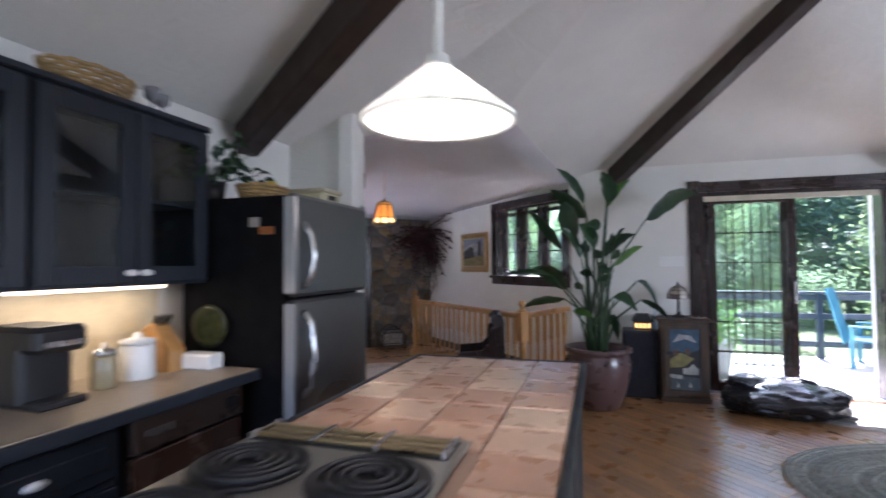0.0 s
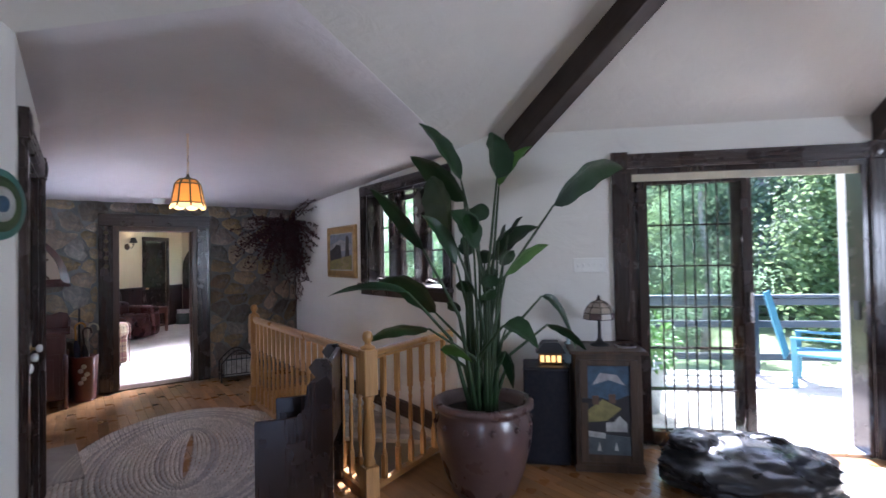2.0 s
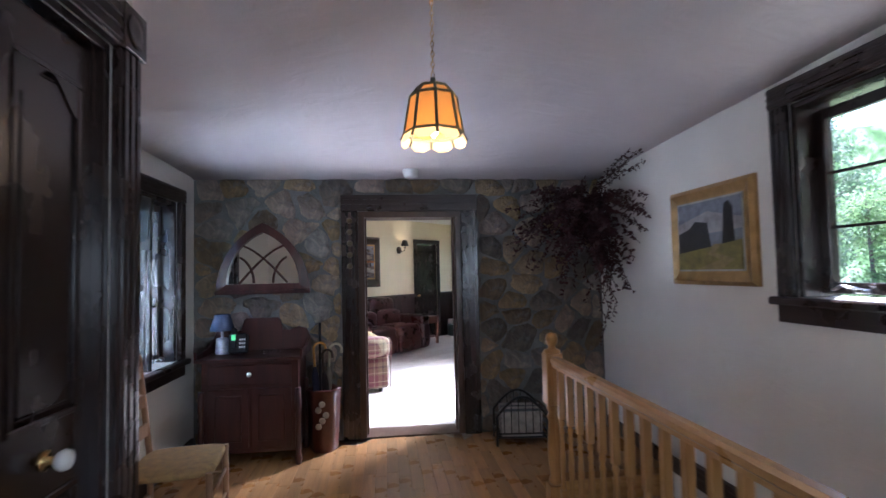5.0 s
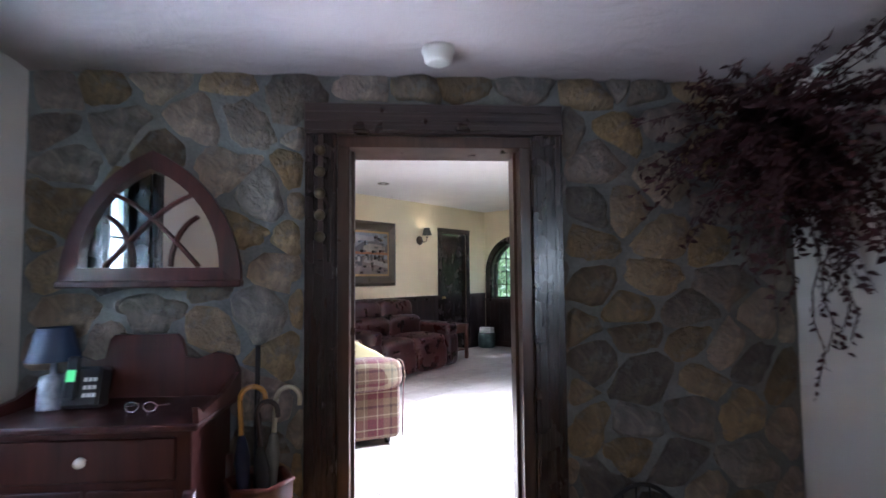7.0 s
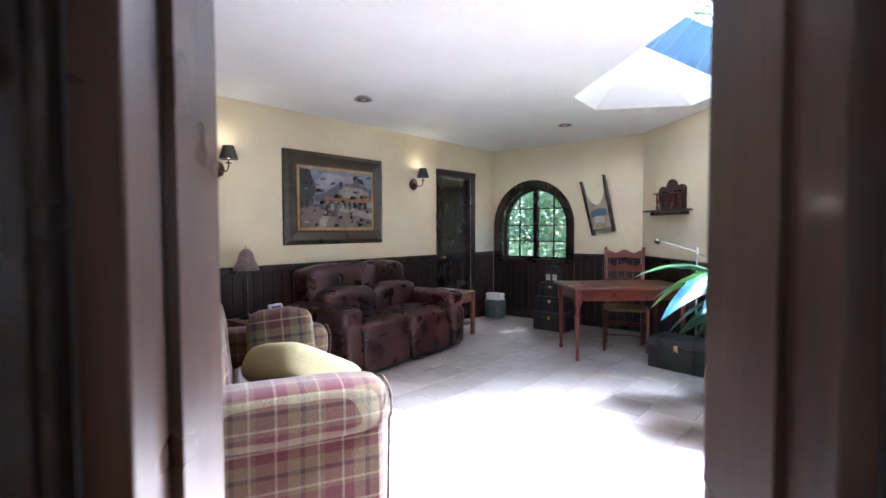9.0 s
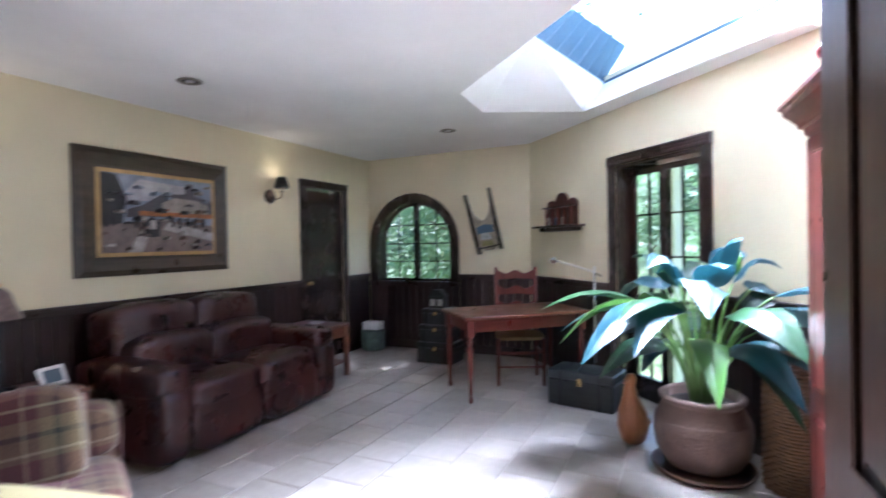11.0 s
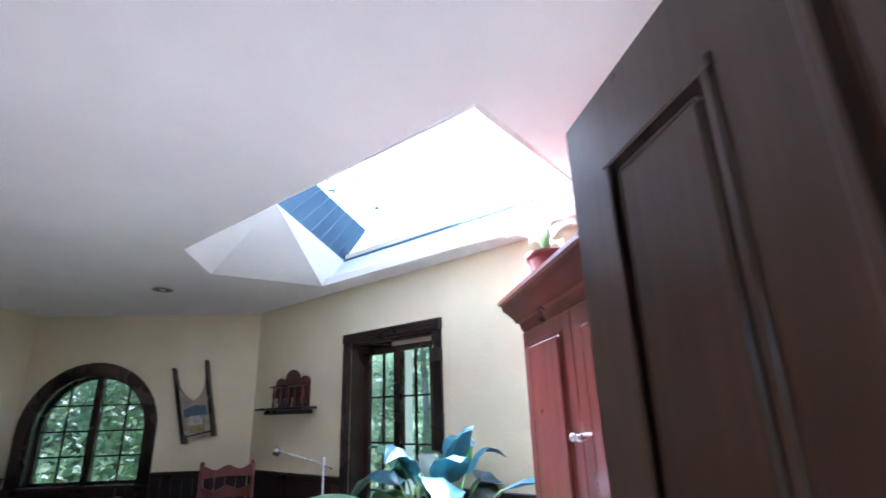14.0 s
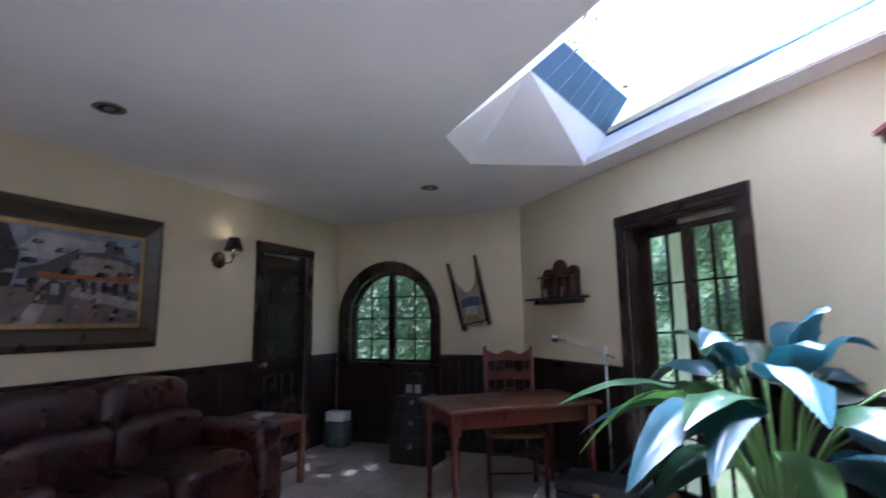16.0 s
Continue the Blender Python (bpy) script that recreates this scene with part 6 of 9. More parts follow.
# ---- by the glass door ----
sp = thing("loudspeaker", KM @ pose(0.72, -0.24, 0), "black floor loudspeaker with a cloth front", "loudspeaker")
pbox("cabinet", plain("black_ash", (0.014, 0.014, 0.018), 0.5), sp, (-0.17, 0.17, -0.16, 0.16, 0, 0.72), 0.008)
pbox("grille", plain("speaker_cloth", (0.010, 0.010, 0.016), 0.95, 0, 0.2, 30, 0.5, 300), sp, (-0.16, 0.16, -0.178, -0.158, 0.02, 0.70), 0.006)
hs = thing("candle_house", KM @ pose(0.76, -0.24, 0.72), "little lit brown house lantern on the loudspeaker", "lantern")
bm = bmesh.new()
bx(bm, -0.09, 0.09, -0.06, 0.06, 0, 0.09, bevel=0.003)
part("walls", bm, plain("house_brown", (0.10, 0.05, 0.02), 0.6), hs)
bm = bmesh.new()
prism(bm, [(-0.11, 0.09), (0.11, 0.09), (0.06, 0.17), (-0.06, 0.17)], -0.075, 0.075)
part("roof", bm, BLACK_IRON, hs)
for i in range(4):
    x = -0.063 + 0.042 * i
    pbox("window", glow("candle_window", (1.0, 0.55, 0.15), 0.3), hs, (x - 0.014, x + 0.014, -0.064, -0.058, 0.02, 0.07))
bm = bmesh.new()
lathe(bm, [(0.03, 0), (0.034, 0.02), (0.034, 0.12), (0.012, 0.16), (0.012, 0.20), (0.016, 0.205)], 14)
solid("spray_bottle", bm, plain("pale_plastic", (0.45, 0.55, 0.58), 0.25), "small pale plastic bottle on the loudspeaker", "bottle", m=KM @ pose(0.90, -0.20, 0.72))
cb = thing("painted_cabinet", KM @ pose(1.15, -0.28, 0), "small dark cabinet with a painted village door", "cabinet")
OLD = wood("worn_dark_oak", (0.03, 0.018, 0.010), (0.085, 0.05, 0.028), 0.5, "z")
pbox("body", OLD, cb, (-0.23, 0.23, -0.20, 0.20, 0.04, 0.84), 0.006)
pbox("top", OLD, cb, (-0.27, 0.27, -0.24, 0.22, 0.84, 0.865), 0.006)
pbox("plinth", OLD, cb, (-0.24, 0.24, -0.21, 0.21, 0, 0.05), 0.004)
bm = bmesh.new()
for q in ((-0.20, -0.145, 0.08, 0.80), (0.145, 0.20, 0.08, 0.80), (-0.145, 0.145, 0.08, 0.13), (-0.145, 0.145, 0.76, 0.80)):
    bx(bm, q[0], q[1], -0.222, -0.20, q[2], q[3], bevel=0.003)
dr = part("door", bm, OLD, cb)
scn = [(OIL["blue"], FULL), (OIL["cloud"], [(0.1, 0.78), (0.5, 0.84), (0.9, 0.78), (0.7, 0.9), (0.3, 0.92)]), (OIL["tree"], [(0, 0.62), (0.3, 0.64), (0.6, 0.60), (1, 0.68), (1, 0), (0, 0)]), (OIL["field"], [(0, 0.50), (0.35, 0.62), (0.8, 0.52), (0.45, 0.38), (0, 0.36)]), (OIL["brown"], rect(0.1, 0.26, 0.56, 0.66)), (OIL["brown"], rect(0.5, 0.66, 0.58, 0.68)),
       (OIL["snow"], [(0.42, 0.26), (0.92, 0.26), (0.92, 0.36), (0.74, 0.44), (0.62, 0.37), (0.42, 0.36)]), (OIL["sea"], [(0, 0), (1, 0), (1, 0.2), (0, 0.24)]), (OIL["snow"], [(0.0, 0.20), (0.4, 0.18), (0.4, 0.24), (0.0, 0.26)]), (OIL["snow"], [(0.2, 0.04), (0.3, 0.04), (0.26, 0.14)]), (OIL["snow"], [(0.6, 0.05), (0.7, 0.05), (0.66, 0.14)])]
for i, (mt, poly) in enumerate(scn):
    bm = bmesh.new()
    prism(bm, [((u - 0.5) * 0.288, 0.132 + v * 0.626) for u, v in poly], -0.207 - 0.0012 * i, -0.2)
    part("painted_panel", bm, mt, dr)
pbox("latch", BLACK_IRON, cb, (-0.19, -0.13, -0.23, -0.222, 0.50, 0.53))
tl = thing("tiffany_lamp", KM @ pose(1.13, -0.25, 0.865), "small leaded cream glass table lamp", "table lamp")
bm = bmesh.new()
lathe(bm, [(0.075, 0), (0.07, 0.012), (0.03, 0.025), (0.014, 0.06), (0.012, 0.20)], 16)
part("base", bm, BLACK_IRON, tl)
sh = [(0.115, 0.20), (0.11, 0.245), (0.09, 0.29), (0.055, 0.325), (0.02, 0.34)]
CRM = plain("cream_art_glass", (0.62, 0.55, 0.46), 0.25, 0, 0.12, 20)
PNK = plain("rose_art_glass", (0.30, 0.22, 0.22), 0.25, 0, 0.2, 20)
for i in range(8):
    for k, ((r0, z0), (r1, z1)) in enumerate(zip(sh, sh[1:])):
        a0, a1 = 2 * math.pi * i / 8, 2 * math.pi * (i + 1) / 8
        bm = bmesh.new()
        bm.faces.new([bm.verts.new((r * 0.985 * math.cos(a), r * 0.985 * math.sin(a), z)) for r, a, z in ((r0, a0, z0), (r0, a1, z0), (r1, a1, z1), (r1, a0, z1))])
        bmesh.ops.solidify(bm, geom=bm.faces[:], thickness=0.003)
        part("glass_piece", bm, PNK if k == 0 and i % 2 else CRM, tl)
bm = bmesh.new()
for i in range(8):
    a = 2 * math.pi * i / 8
    tube(bm, [(r * math.cos(a), r * math.sin(a), z) for r, z in sh], 0.0028, 5)
for r, z in sh[:-1]:
    tube(bm, [(r * math.cos(2 * math.pi * i / 8), r * math.sin(2 * math.pi * i / 8), z) for i in range(9)], 0.0026, 5)
lathe(bm, [(0.02, 0.335), (0.012, 0.355), (0.004, 0.38)], 10)
part("leading", bm, BLACK_IRON, tl)
bm = bmesh.new()
lathe(bm, [(0.05, 0), (0.075, 0.003), (0.08, 0.012), (0.076, 0.012), (0.05, 0.006)], 18)
solid("small_dish", bm, CHROME, "small metal dish beside the lamp", "dish", m=KM @ pose(1.30, -0.33, 0.865))
# bean bag, slumped and creased, with loose folds of cloth on it
VINYL = plain("black_vinyl", (0.018, 0.018, 0.020), 0.3, 0, 0.3, 6, 0.25, 40)


def crumple(name, parent, sx, sy, sz, zc, seed, m=None):
    bm = bmesh.new()
    bmesh.ops.create_icosphere(bm, subdivisions=5, radius=1.0)
    o = Vector((seed, 0, seed * 0.5))
    for v in bm.verts:
        d = v.co.copy()
        k = 1 + 0.20 * noise.noise(d * 1.7 + o) + 0.16 * (0.5 - abs(noise.noise(d * 3.2 + o))) + 0.09 * (0.5 - abs(noise.noise(d * 7.5 + o)))
        v.co = Vector((d.x * sx * k, d.y * sy * k, max(-0.02, zc + d.z * sz * k)))
    for f in bm.faces:
        f.smooth = True
    return part(name, bm, VINYL, parent, m=m)


bag = thing("bean_bag", KM @ pose(1.98, -0.62, 0.02, 0, 0, 4), "crumpled black vinyl bean bag on the floor", "bean bag")
crumple("bag", bag, 0.52, 0.36, 0.15, 0.11, 2.0)
crumple("fold", bag, 0.24, 0.16, 0.09, 0.20, 5.0, pose(-0.26, 0.10, 0.02, 0, 14, 20))
crumple("fold", bag, 0.22, 0.14, 0.08, 0.19, 8.0, pose(0.12, 0.12, 0.02, 0, -8, -15))


def switch_plate(name, m, n, label, mat=WHITE_PAINT):
    g = thing(name, m, label, "light switch")
    w = 0.07 + 0.046 * (n - 1)
    pbox("plate", mat, g, (-w / 2, w / 2, -0.007, 0, -0.058, 0.058), 0.003)
    for i in range(n):
        x = -w / 2 + 0.035 + 0.046 * i
        pbox("toggle", mat, g, (x - 0.006, x + 0.006, -0.018, -0.006, -0.012, 0.012), 0.002)
    return g


switch_plate("switch_plate", KM @ pose(1.10, 0, 1.47), 5, "white five-gang switch plate")
SM = rot(ang, W2.x, W2.y)
switch_plate("switch_plate", SM @ pose(0.20, 0, 1.50), 1, "cream single switch plate", plain("cream_plastic", (0.6, 0.55, 0.38), 0.4))
cl = thing("wall_plate", SM @ pose(0.40, 0, 1.80), "round green and blue painted wall plate", "plate")
for i, (r, mt) in enumerate(((0.15, plain("teal_rim", (0.05, 0.16, 0.14), 0.35)), (0.118, OIL["green"]), (0.075, OIL["snow"]), (0.035, OIL["blue"]))):
    bm = bmesh.new()
    lathe(bm, [(r, 0), (r * 0.97, 0.014 + 0.003 * i), (r * 0.80, 0.012 + 0.003 * i), (0.001, 0.011 + 0.003 * i)], 28, pose(0, 0, 0, 90, 0, 0))
    part("rim" if i == 0 else "painted_ring", bm, mt, cl)
snow_art = [(OIL["snow"], FULL), (OIL["cloud"], [(0, 0.7), (1, 0.72), (1, 1), (0, 1)]), (OIL["brown"], [(0.02, 0.2), (0.06, 0.2), (0.2, 0.75), (0.16, 0.75)]), (OIL["brown"], [(0.35, 0.3), (0.5, 0.32), (0.56, 0.5), (0.44, 0.56), (0.34, 0.45)]), (OIL["tree"], [(0.6, 0.32), (0.95, 0.3), (0.92, 0.42), (0.7, 0.44)]), (OIL["tree"], rect(0.24, 0.255, 0.3, 0.85)), (OIL["field"], rect(0.02, 0.2, 0.24, 0.4)), (OIL["tree"], rect(0.78, 0.79, 0.4, 0.62))]
picture("winter_picture", KM @ pose(3.66, 0, 1.89), 0.60, 0.40, 0.035, wood("frame_black", (0.01, 0.01, 0.01), (0.03, 0.03, 0.03), 0.4), snow_art, "small winter landscape print in a black frame", 0.025)
land_art = [(OIL["sky"], FULL), (OIL["cloud"], [(0.0, 0.7), (0.5, 0.85), (1, 0.7), (1, 0.55), (0, 0.5)]), (OIL["tree"], [(0, 0.2), (0.0, 0.55), (0.2, 0.62), (0.3, 0.72), (0.5, 0.68), (0.55, 0.3)]), (OIL["tree"], [(0.72, 0.3), (0.76, 0.9), (0.82, 0.95), (0.88, 0.85), (0.9, 0.3)]), (OIL["field"], [(0, 0), (1, 0), (1, 0.4), (0.5, 0.32), (0, 0.25)]), (OIL["path"], [(0.3, 0), (0.7, 0), (0.9, 0.14), (0.6, 0.24), (0.72, 0.36), (0.6, 0.36), (0.5, 0.22), (0.7, 0.14)])]
picture("landscape_painting", RM @ pose(1.63, 0, 1.645), 0.80, 0.62, 0.085, FRAME_GOLD, land_art, "landscape oil painting in a pale gilt frame", 0.04, 0.012, OIL["snow"])

# stained-glass pendant
PZ = 2.03
pd = thing("stained_glass_pendant", pose(0.04, -2.28, PZ), "amber stained-glass lantern pendant with scalloped rim, lit", "pendant lamp")
AMB = Nodes("amber_glass", 0.3)
AMB.p.inputs["Base Color"].default_value = (0.55, 0.30, 0.07, 1)
AMB.p.inputs["Emission Color"].default_value = (1.0, 0.50, 0.11, 1)
AMB.p.inputs["Emission Strength"].default_value = 0.035
AMBW = glow("pale_glass_lit", (1.0, 0.72, 0.36), 0.07)
for i in range(8):
    a0, a1 = 2 * math.pi * i / 8, 2 * math.pi * (i + 1) / 8
    for k, (r0, z0, r1, z1) in enumerate(((0.150, 0.0, 0.135, 0.05), (0.133, 0.055, 0.105, 0.22), (0.104, 0.225, 0.07, 0.26))):
        bm = bmesh.new()
        q = [(r0, a0 + 0.02, z0), (r0, a1 - 0.02, z0), (r1, a1 - 0.02, z1), (r1, a0 + 0.02, z1)]
        if k == 0:
            am = (a0 + a1) / 2
            q = [(r0, a0 + 0.02, z0 + 0.02), (r0 * 1.01, a0 * 0.7 + a1 * 0.3, z0), (r0 * 1.01, a0 * 0.3 + a1 * 0.7, z0), (r0, a1 - 0.02, z0 + 0.02), (r1, a1 - 0.02, z1), (r1, a0 + 0.02, z1)]
        bm.faces.new([bm.verts.new((r * math.cos(a), r * math.sin(a), z)) for r, a, z in q])
        bmesh.ops.solidify(bm, geom=bm.faces[:], thickness=0.003)
        part("glass_panel", bm, AMBW if k == 0 else AMB.m, pd)
VERDIGRIS = plain("verdigris", (0.16, 0.17, 0.12), 0.5, 0.5)
for i in range(8):
    a = 2 * math.pi * i / 8
    bm = bmesh.new()
    tube(bm, [(r * math.cos(a), r * math.sin(a), z) for r, z in ((0.15, 0.02), (0.134, 0.052), (0.105, 0.222), (0.07, 0.262))], 0.0075, 6)
    part("rib", bm, VERDIGRIS, pd)
for r, z in ((0.135, 0.052), (0.105, 0.222), (0.071, 0.262)):
    bm = bmesh.new()
    tube(bm, [(r * math.cos(2 * math.pi * i / 8), r * math.sin(2 * math.pi * i / 8), z) for i in range(9)], 0.0075, 6)
    part("ring", bm, VERDIGRIS, pd)
bm = bmesh.new()
lathe(bm, [(0.072, 0.262), (0.04, 0.275), (0.012, 0.29), (0.012, 0.31)], 12)
part("cap", bm, VERDIGRIS, pd)
bm = bmesh.new()
for i in range(16):
    z0 = 0.31 + 0.024 * i
    if z0 < 2.74 - PZ - 0.04:
        ring = [(0.008 * math.cos(2 * math.pi * k / 6), 0.0, z0 + 0.015 + 0.016 * math.sin(2 * math.pi * k / 6)) for k in range(7)]
        if i % 2:
            ring = [(y, x, z) for x, y, z in ring]
        tube(bm, ring, 0.0022, 4)
part("chain", bm, BRASS, pd)
bm = bmesh.new()
lathe(bm, [(0.055, 2.755 - PZ), (0.05, 2.735 - PZ), (0.02, 2.72 - PZ), (0.006, 2.70 - PZ)], 16)
part("canopy", bm, BRASS, pd)
bm = bmesh.new()
lathe(bm, [(0.002, 0.03), (0.03, 0.07), (0.03, 0.11), (0.014, 0.15)], 10)
part("bulb", bm, glow("bulb_amber", (1.0, 0.8, 0.5), 2), pd)
point_lamp("pendant_light", (0.04, -2.28, PZ + 0.02), 0.9, (1.0, 0.72, 0.42), 0.05)
sm = thing("smoke_detector", pose(0.04, -0.20, 2.335), "round white smoke detector on the ceiling", "smoke detector")
bm = bmesh.new()
lathe(bm, [(0.045, -0.055), (0.062, -0.045), (0.068, -0.015), (0.075, 0.0), (0.075, 0.012)], 24)
part("body", bm, WHITE_PAINT, sm)

# gothic mirror
gm = thing("arched_mirror", pose(-1.235, -0.05, 1.31), "red-framed pointed gothic mirror with tracery", "mirror")
def gothic(w, h, n=12):
    """A pointed arch outline, base on z = 0."""
    r = (w * w / 4 + h * h) / w
    a1 = math.asin(h / r)
    right = [(w / 2 - r + r * math.cos(a1 * i / n), r * math.sin(a1 * i / n)) for i in range(n + 1)]
    return right + [(-x, z) for x, z in right[-2::-1]]


o, i_ = gothic(0.78, 0.60), gothic(0.60, 0.44)
bm = bmesh.new()
i2 = [(x, z + 0.075) for x, z in i_]
for k in range(len(o)):
    a, b = k, (k + 1) % len(o)
    q = [(o[a], -0.03), (o[b], -0.03), (i2[b], -0.045), (i2[a], -0.045)]
    bm.faces.new([bm.verts.new((p[0], y, p[1])) for p, y in q])
    q = [(i2[a], -0.045), (i2[b], -0.045), (i2[b], -0.01), (i2[a], -0.01)]
    bm.faces.new([bm.verts.new((p[0], y, p[1])) for p, y in q])
    q = [(o[a], -0.03), (o[b], -0.03), (o[b], 0.0), (o[a], 0.0)]
    bm.faces.new([bm.verts.new((p[0], y, p[1])) for p, y in q])
bx(bm, -0.395, 0.395, -0.05, 0, -0.012, 0.02, bevel=0.006)
part("frame", bm, WASH_WOOD, gm)
bm = bmesh.new()
prism(bm, i2, -0.014, -0.008)
mir = Nodes("mirror_glass", 0.02, 1.0)
mir.p.inputs["Base Color"].default_value = (0.85, 0.87, 0.86, 1)
part("glass", bm, mir.m, gm, "mirror glass")
bm = bmesh.new()
for s in (-1, 1):
    tube(bm, [(s * (-0.20 + 0.40 * (k / 10)), -0.024, 0.08 + 0.34 * math.sin(1.35 * k / 10)) for k in range(11)], 0.009, 6)
    tube(bm, [(s * (0.08 + 0.18 * (1 - math.cos(1.2 * k / 8))), -0.024, 0.08 + 0.24 * math.sin(1.2 * k / 8)) for k in range(9)], 0.009, 6)
part("tracery", bm, WASH_WOOD, gm)

# washstand
ws = thing("washstand", pose(-1.24, -0.28, 0), "red mahogany washstand with drawer and shaped splashback", "washstand")
bm = bmesh.new()
bx(bm, -0.36, 0.36, -0.20, 0.20, 0.10, 0.80, bevel=0.004)
part("body", bm, WASH_WOOD, ws)
pbox("top", WASH_WOOD, ws, (-0.40, 0.40, -0.25, 0.22, 0.80, 0.825), 0.006)
sb = [(-0.40, 0.0), (0.40, 0.0), (0.40, 0.10), (0.37, 0.17), (0.30, 0.19), (0.22, 0.16), (0.17, 0.17), (0.15, 0.25), (0.13, 0.27), (-0.13, 0.27), (-0.15, 0.25), (-0.17, 0.17), (-0.22, 0.16), (-0.30, 0.19), (-0.37, 0.17), (-0.40, 0.10)]
bm = bmesh.new()
prism(bm, sb, 0.19, 0.21)
part("splashback", bm, WASH_WOOD, ws, m=pose(0, 0, 0.825))
for s in (-1, 1):
    bm = bmesh.new()
    prism(bm, [(-0.24, 0), (0.19, 0), (0.19, 0.10), (0.0, 0.05), (-0.20, 0.03), (-0.25, 0.06)], -0.01, 0.01, pose(0, 0, 0, 0, 0, 90))
    part("gallery", bm, WASH_WOOD, ws, m=pose(s * 0.39, 0, 0.825))
    for y in (-0.20, 0.18):
        bm = bmesh.new()
        lathe(bm, [(0.020, 0), (0.028, 0.05), (0.016, 0.08), (0.024, 0.16), (0.018, 0.34), (0.026, 0.37), (0.016, 0.40), (0.026, 0.43), (0.022, 0.58)], 12)
        part("leg", bm, WASH_WOOD, ws, m=pose(s * 0.36, y - 0.01, 0))
bm = bmesh.new()
bx(bm, -0.31, 0.31, -0.215, -0.20, 0.62, 0.77, bevel=0.004)
dw = part("drawer", bm, WASH_WOOD, ws)
bm = bmesh.new()
lathe(bm, [(0.007, 0), (0.007, 0.012), (0.02, 0.022), (0.016, 0.034), (0.002, 0.038)], 12, pose(0.0, -0.215, 0.70, 90, 0, 0))
part("knob", bm, CERAMIC, dw, "white porcelain knob")
for x0, x1 in ((-0.31, -0.01), (0.01, 0.31)):
    bm = bmesh.new()
    bx(bm, x0, x1, -0.214, -0.20, 0.14, 0.59, bevel=0.003)
    bx(bm, x0 + 0.05, x1 - 0.05, -0.222, -0.21, 0.19, 0.54, bevel=0.008)
    part("door", bm, WASH_WOOD, ws)
dl = thing("desk_lamp", pose(-1.52, -0.24, 0.825), "small lamp with a navy shade and ceramic foot", "table lamp")
bm = bmesh.new()
lathe(bm, [(0.055, 0), (0.055, 0.01), (0.05, 0.10), (0.045, 0.13), (0.012, 0.135), (0.012, 0.19)], 16)
part("foot", bm, plain("blue_white_ceramic", (0.25, 0.28, 0.34), 0.2, 0, 0.5, 18), dl)
bm = bmesh.new()
lathe(bm, [(0.095, 0.19), (0.06, 0.32)], 20, cap=False)
part("shade", bm, plain("navy_shade", (0.02, 0.04, 0.09), 0.6), dl, "navy cloth shade")
ph = thing("cordless_phone", pose(-1.39, -0.26, 0.825, -14, 0, 6), "black cordless phone in its base with a green display", "phone")
pbox("base", BLACK_PLASTIC, ph, (-0.07, 0.07, -0.05, 0.05, 0, 0.16), 0.012)
pbox("handset", BLACK_PLASTIC, ph, (-0.055, -0.005, -0.068, -0.045, 0.03, 0.20), 0.010)
pbox("display", glow("green_display", (0.15, 0.75, 0.25), 0.06), ph, (-0.046, -0.014, -0.0705, -0.066, 0.10, 0.145))
for r in range(3):
    for c in range(3):
        pbox("key", WHITE_PAINT, ph, (0.012 + 0.017 * c, 0.024 + 0.017 * c, -0.053, -0.049, 0.04 + 0.03 * r, 0.055 + 0.03 * r))
gls = thing("eyeglasses", pose(-1.12, -0.36, 0.829), "pair of wire eyeglasses lying on the washstand", "glasses")
for s in (-1, 1):
    bm = bmesh.new()
    tube(bm, [(s * 0.034 + 0.024 * math.cos(2 * math.pi * k / 12), 0.0, 0.02 + 0.018 * math.sin(2 * math.pi * k / 12)) for k in range(13)], 0.0022, 5)
    part("rim", bm, CHROME, gls)
    bm = bmesh.new()
    tube(bm, [(s * 0.058, 0, 0.022), (s * 0.06, 0.10, 0.006)], 0.0018, 5)
    part("temple", bm, CHROME, gls)
# umbrella stand
us = thing("umbrella_stand", pose(-0.72, -0.20, 0), "red-brown decorated umbrella stand", "umbrella stand")
bm = bmesh.new()
lathe(bm, [(0.11, 0), (0.115, 0.02), (0.14, 0.49), (0.15, 0.50), (0.135, 0.51), (0.125, 0.46), (0.10, 0.04), (0.01, 0.04)], 6)
part("bin", bm, plain("stand_brown", (0.09, 0.025, 0.018), 0.35, 0, 0.3), us)
for i in range(5):
    bm = bmesh.new()
    lathe(bm, [(0.028, 0), (0.02, 0.004), (0.001, 0.005)], 8, pose(-0.03 + 0.03 * (i % 3), -0.118 - 0.01 * (i // 3), 0.22 + 0.045 * i, 86, 0, 0))
    part("flower_decal", bm, OIL["snow"], us)


def umbrella(m, cloth, grip, label, flat_hook=0.05):
    g = thing("umbrella", m, label, "umbrella", "umbrellas in the stand")
    bm = bmesh.new()
    lathe(bm, [(0.006, 0.05), (0.022, 0.25), (0.030, 0.55), (0.018, 0.62), (0.010, 0.64)], 10)
    part("furled_cloth", bm, cloth, g)
    bm = bmesh.new()
    tube(bm, [(0, 0, 0.62), (0, 0, 0.78)] + [(-flat_hook + flat_hook * math.cos(math.pi * k / 8), 0, 0.78 + flat_hook * math.sin(math.pi * k / 8)) for k in range(9)] + [(-2 * flat_hook, 0, 0.75)], 0.011, 8)
    part("crook_handle", bm, grip, g)
    return g


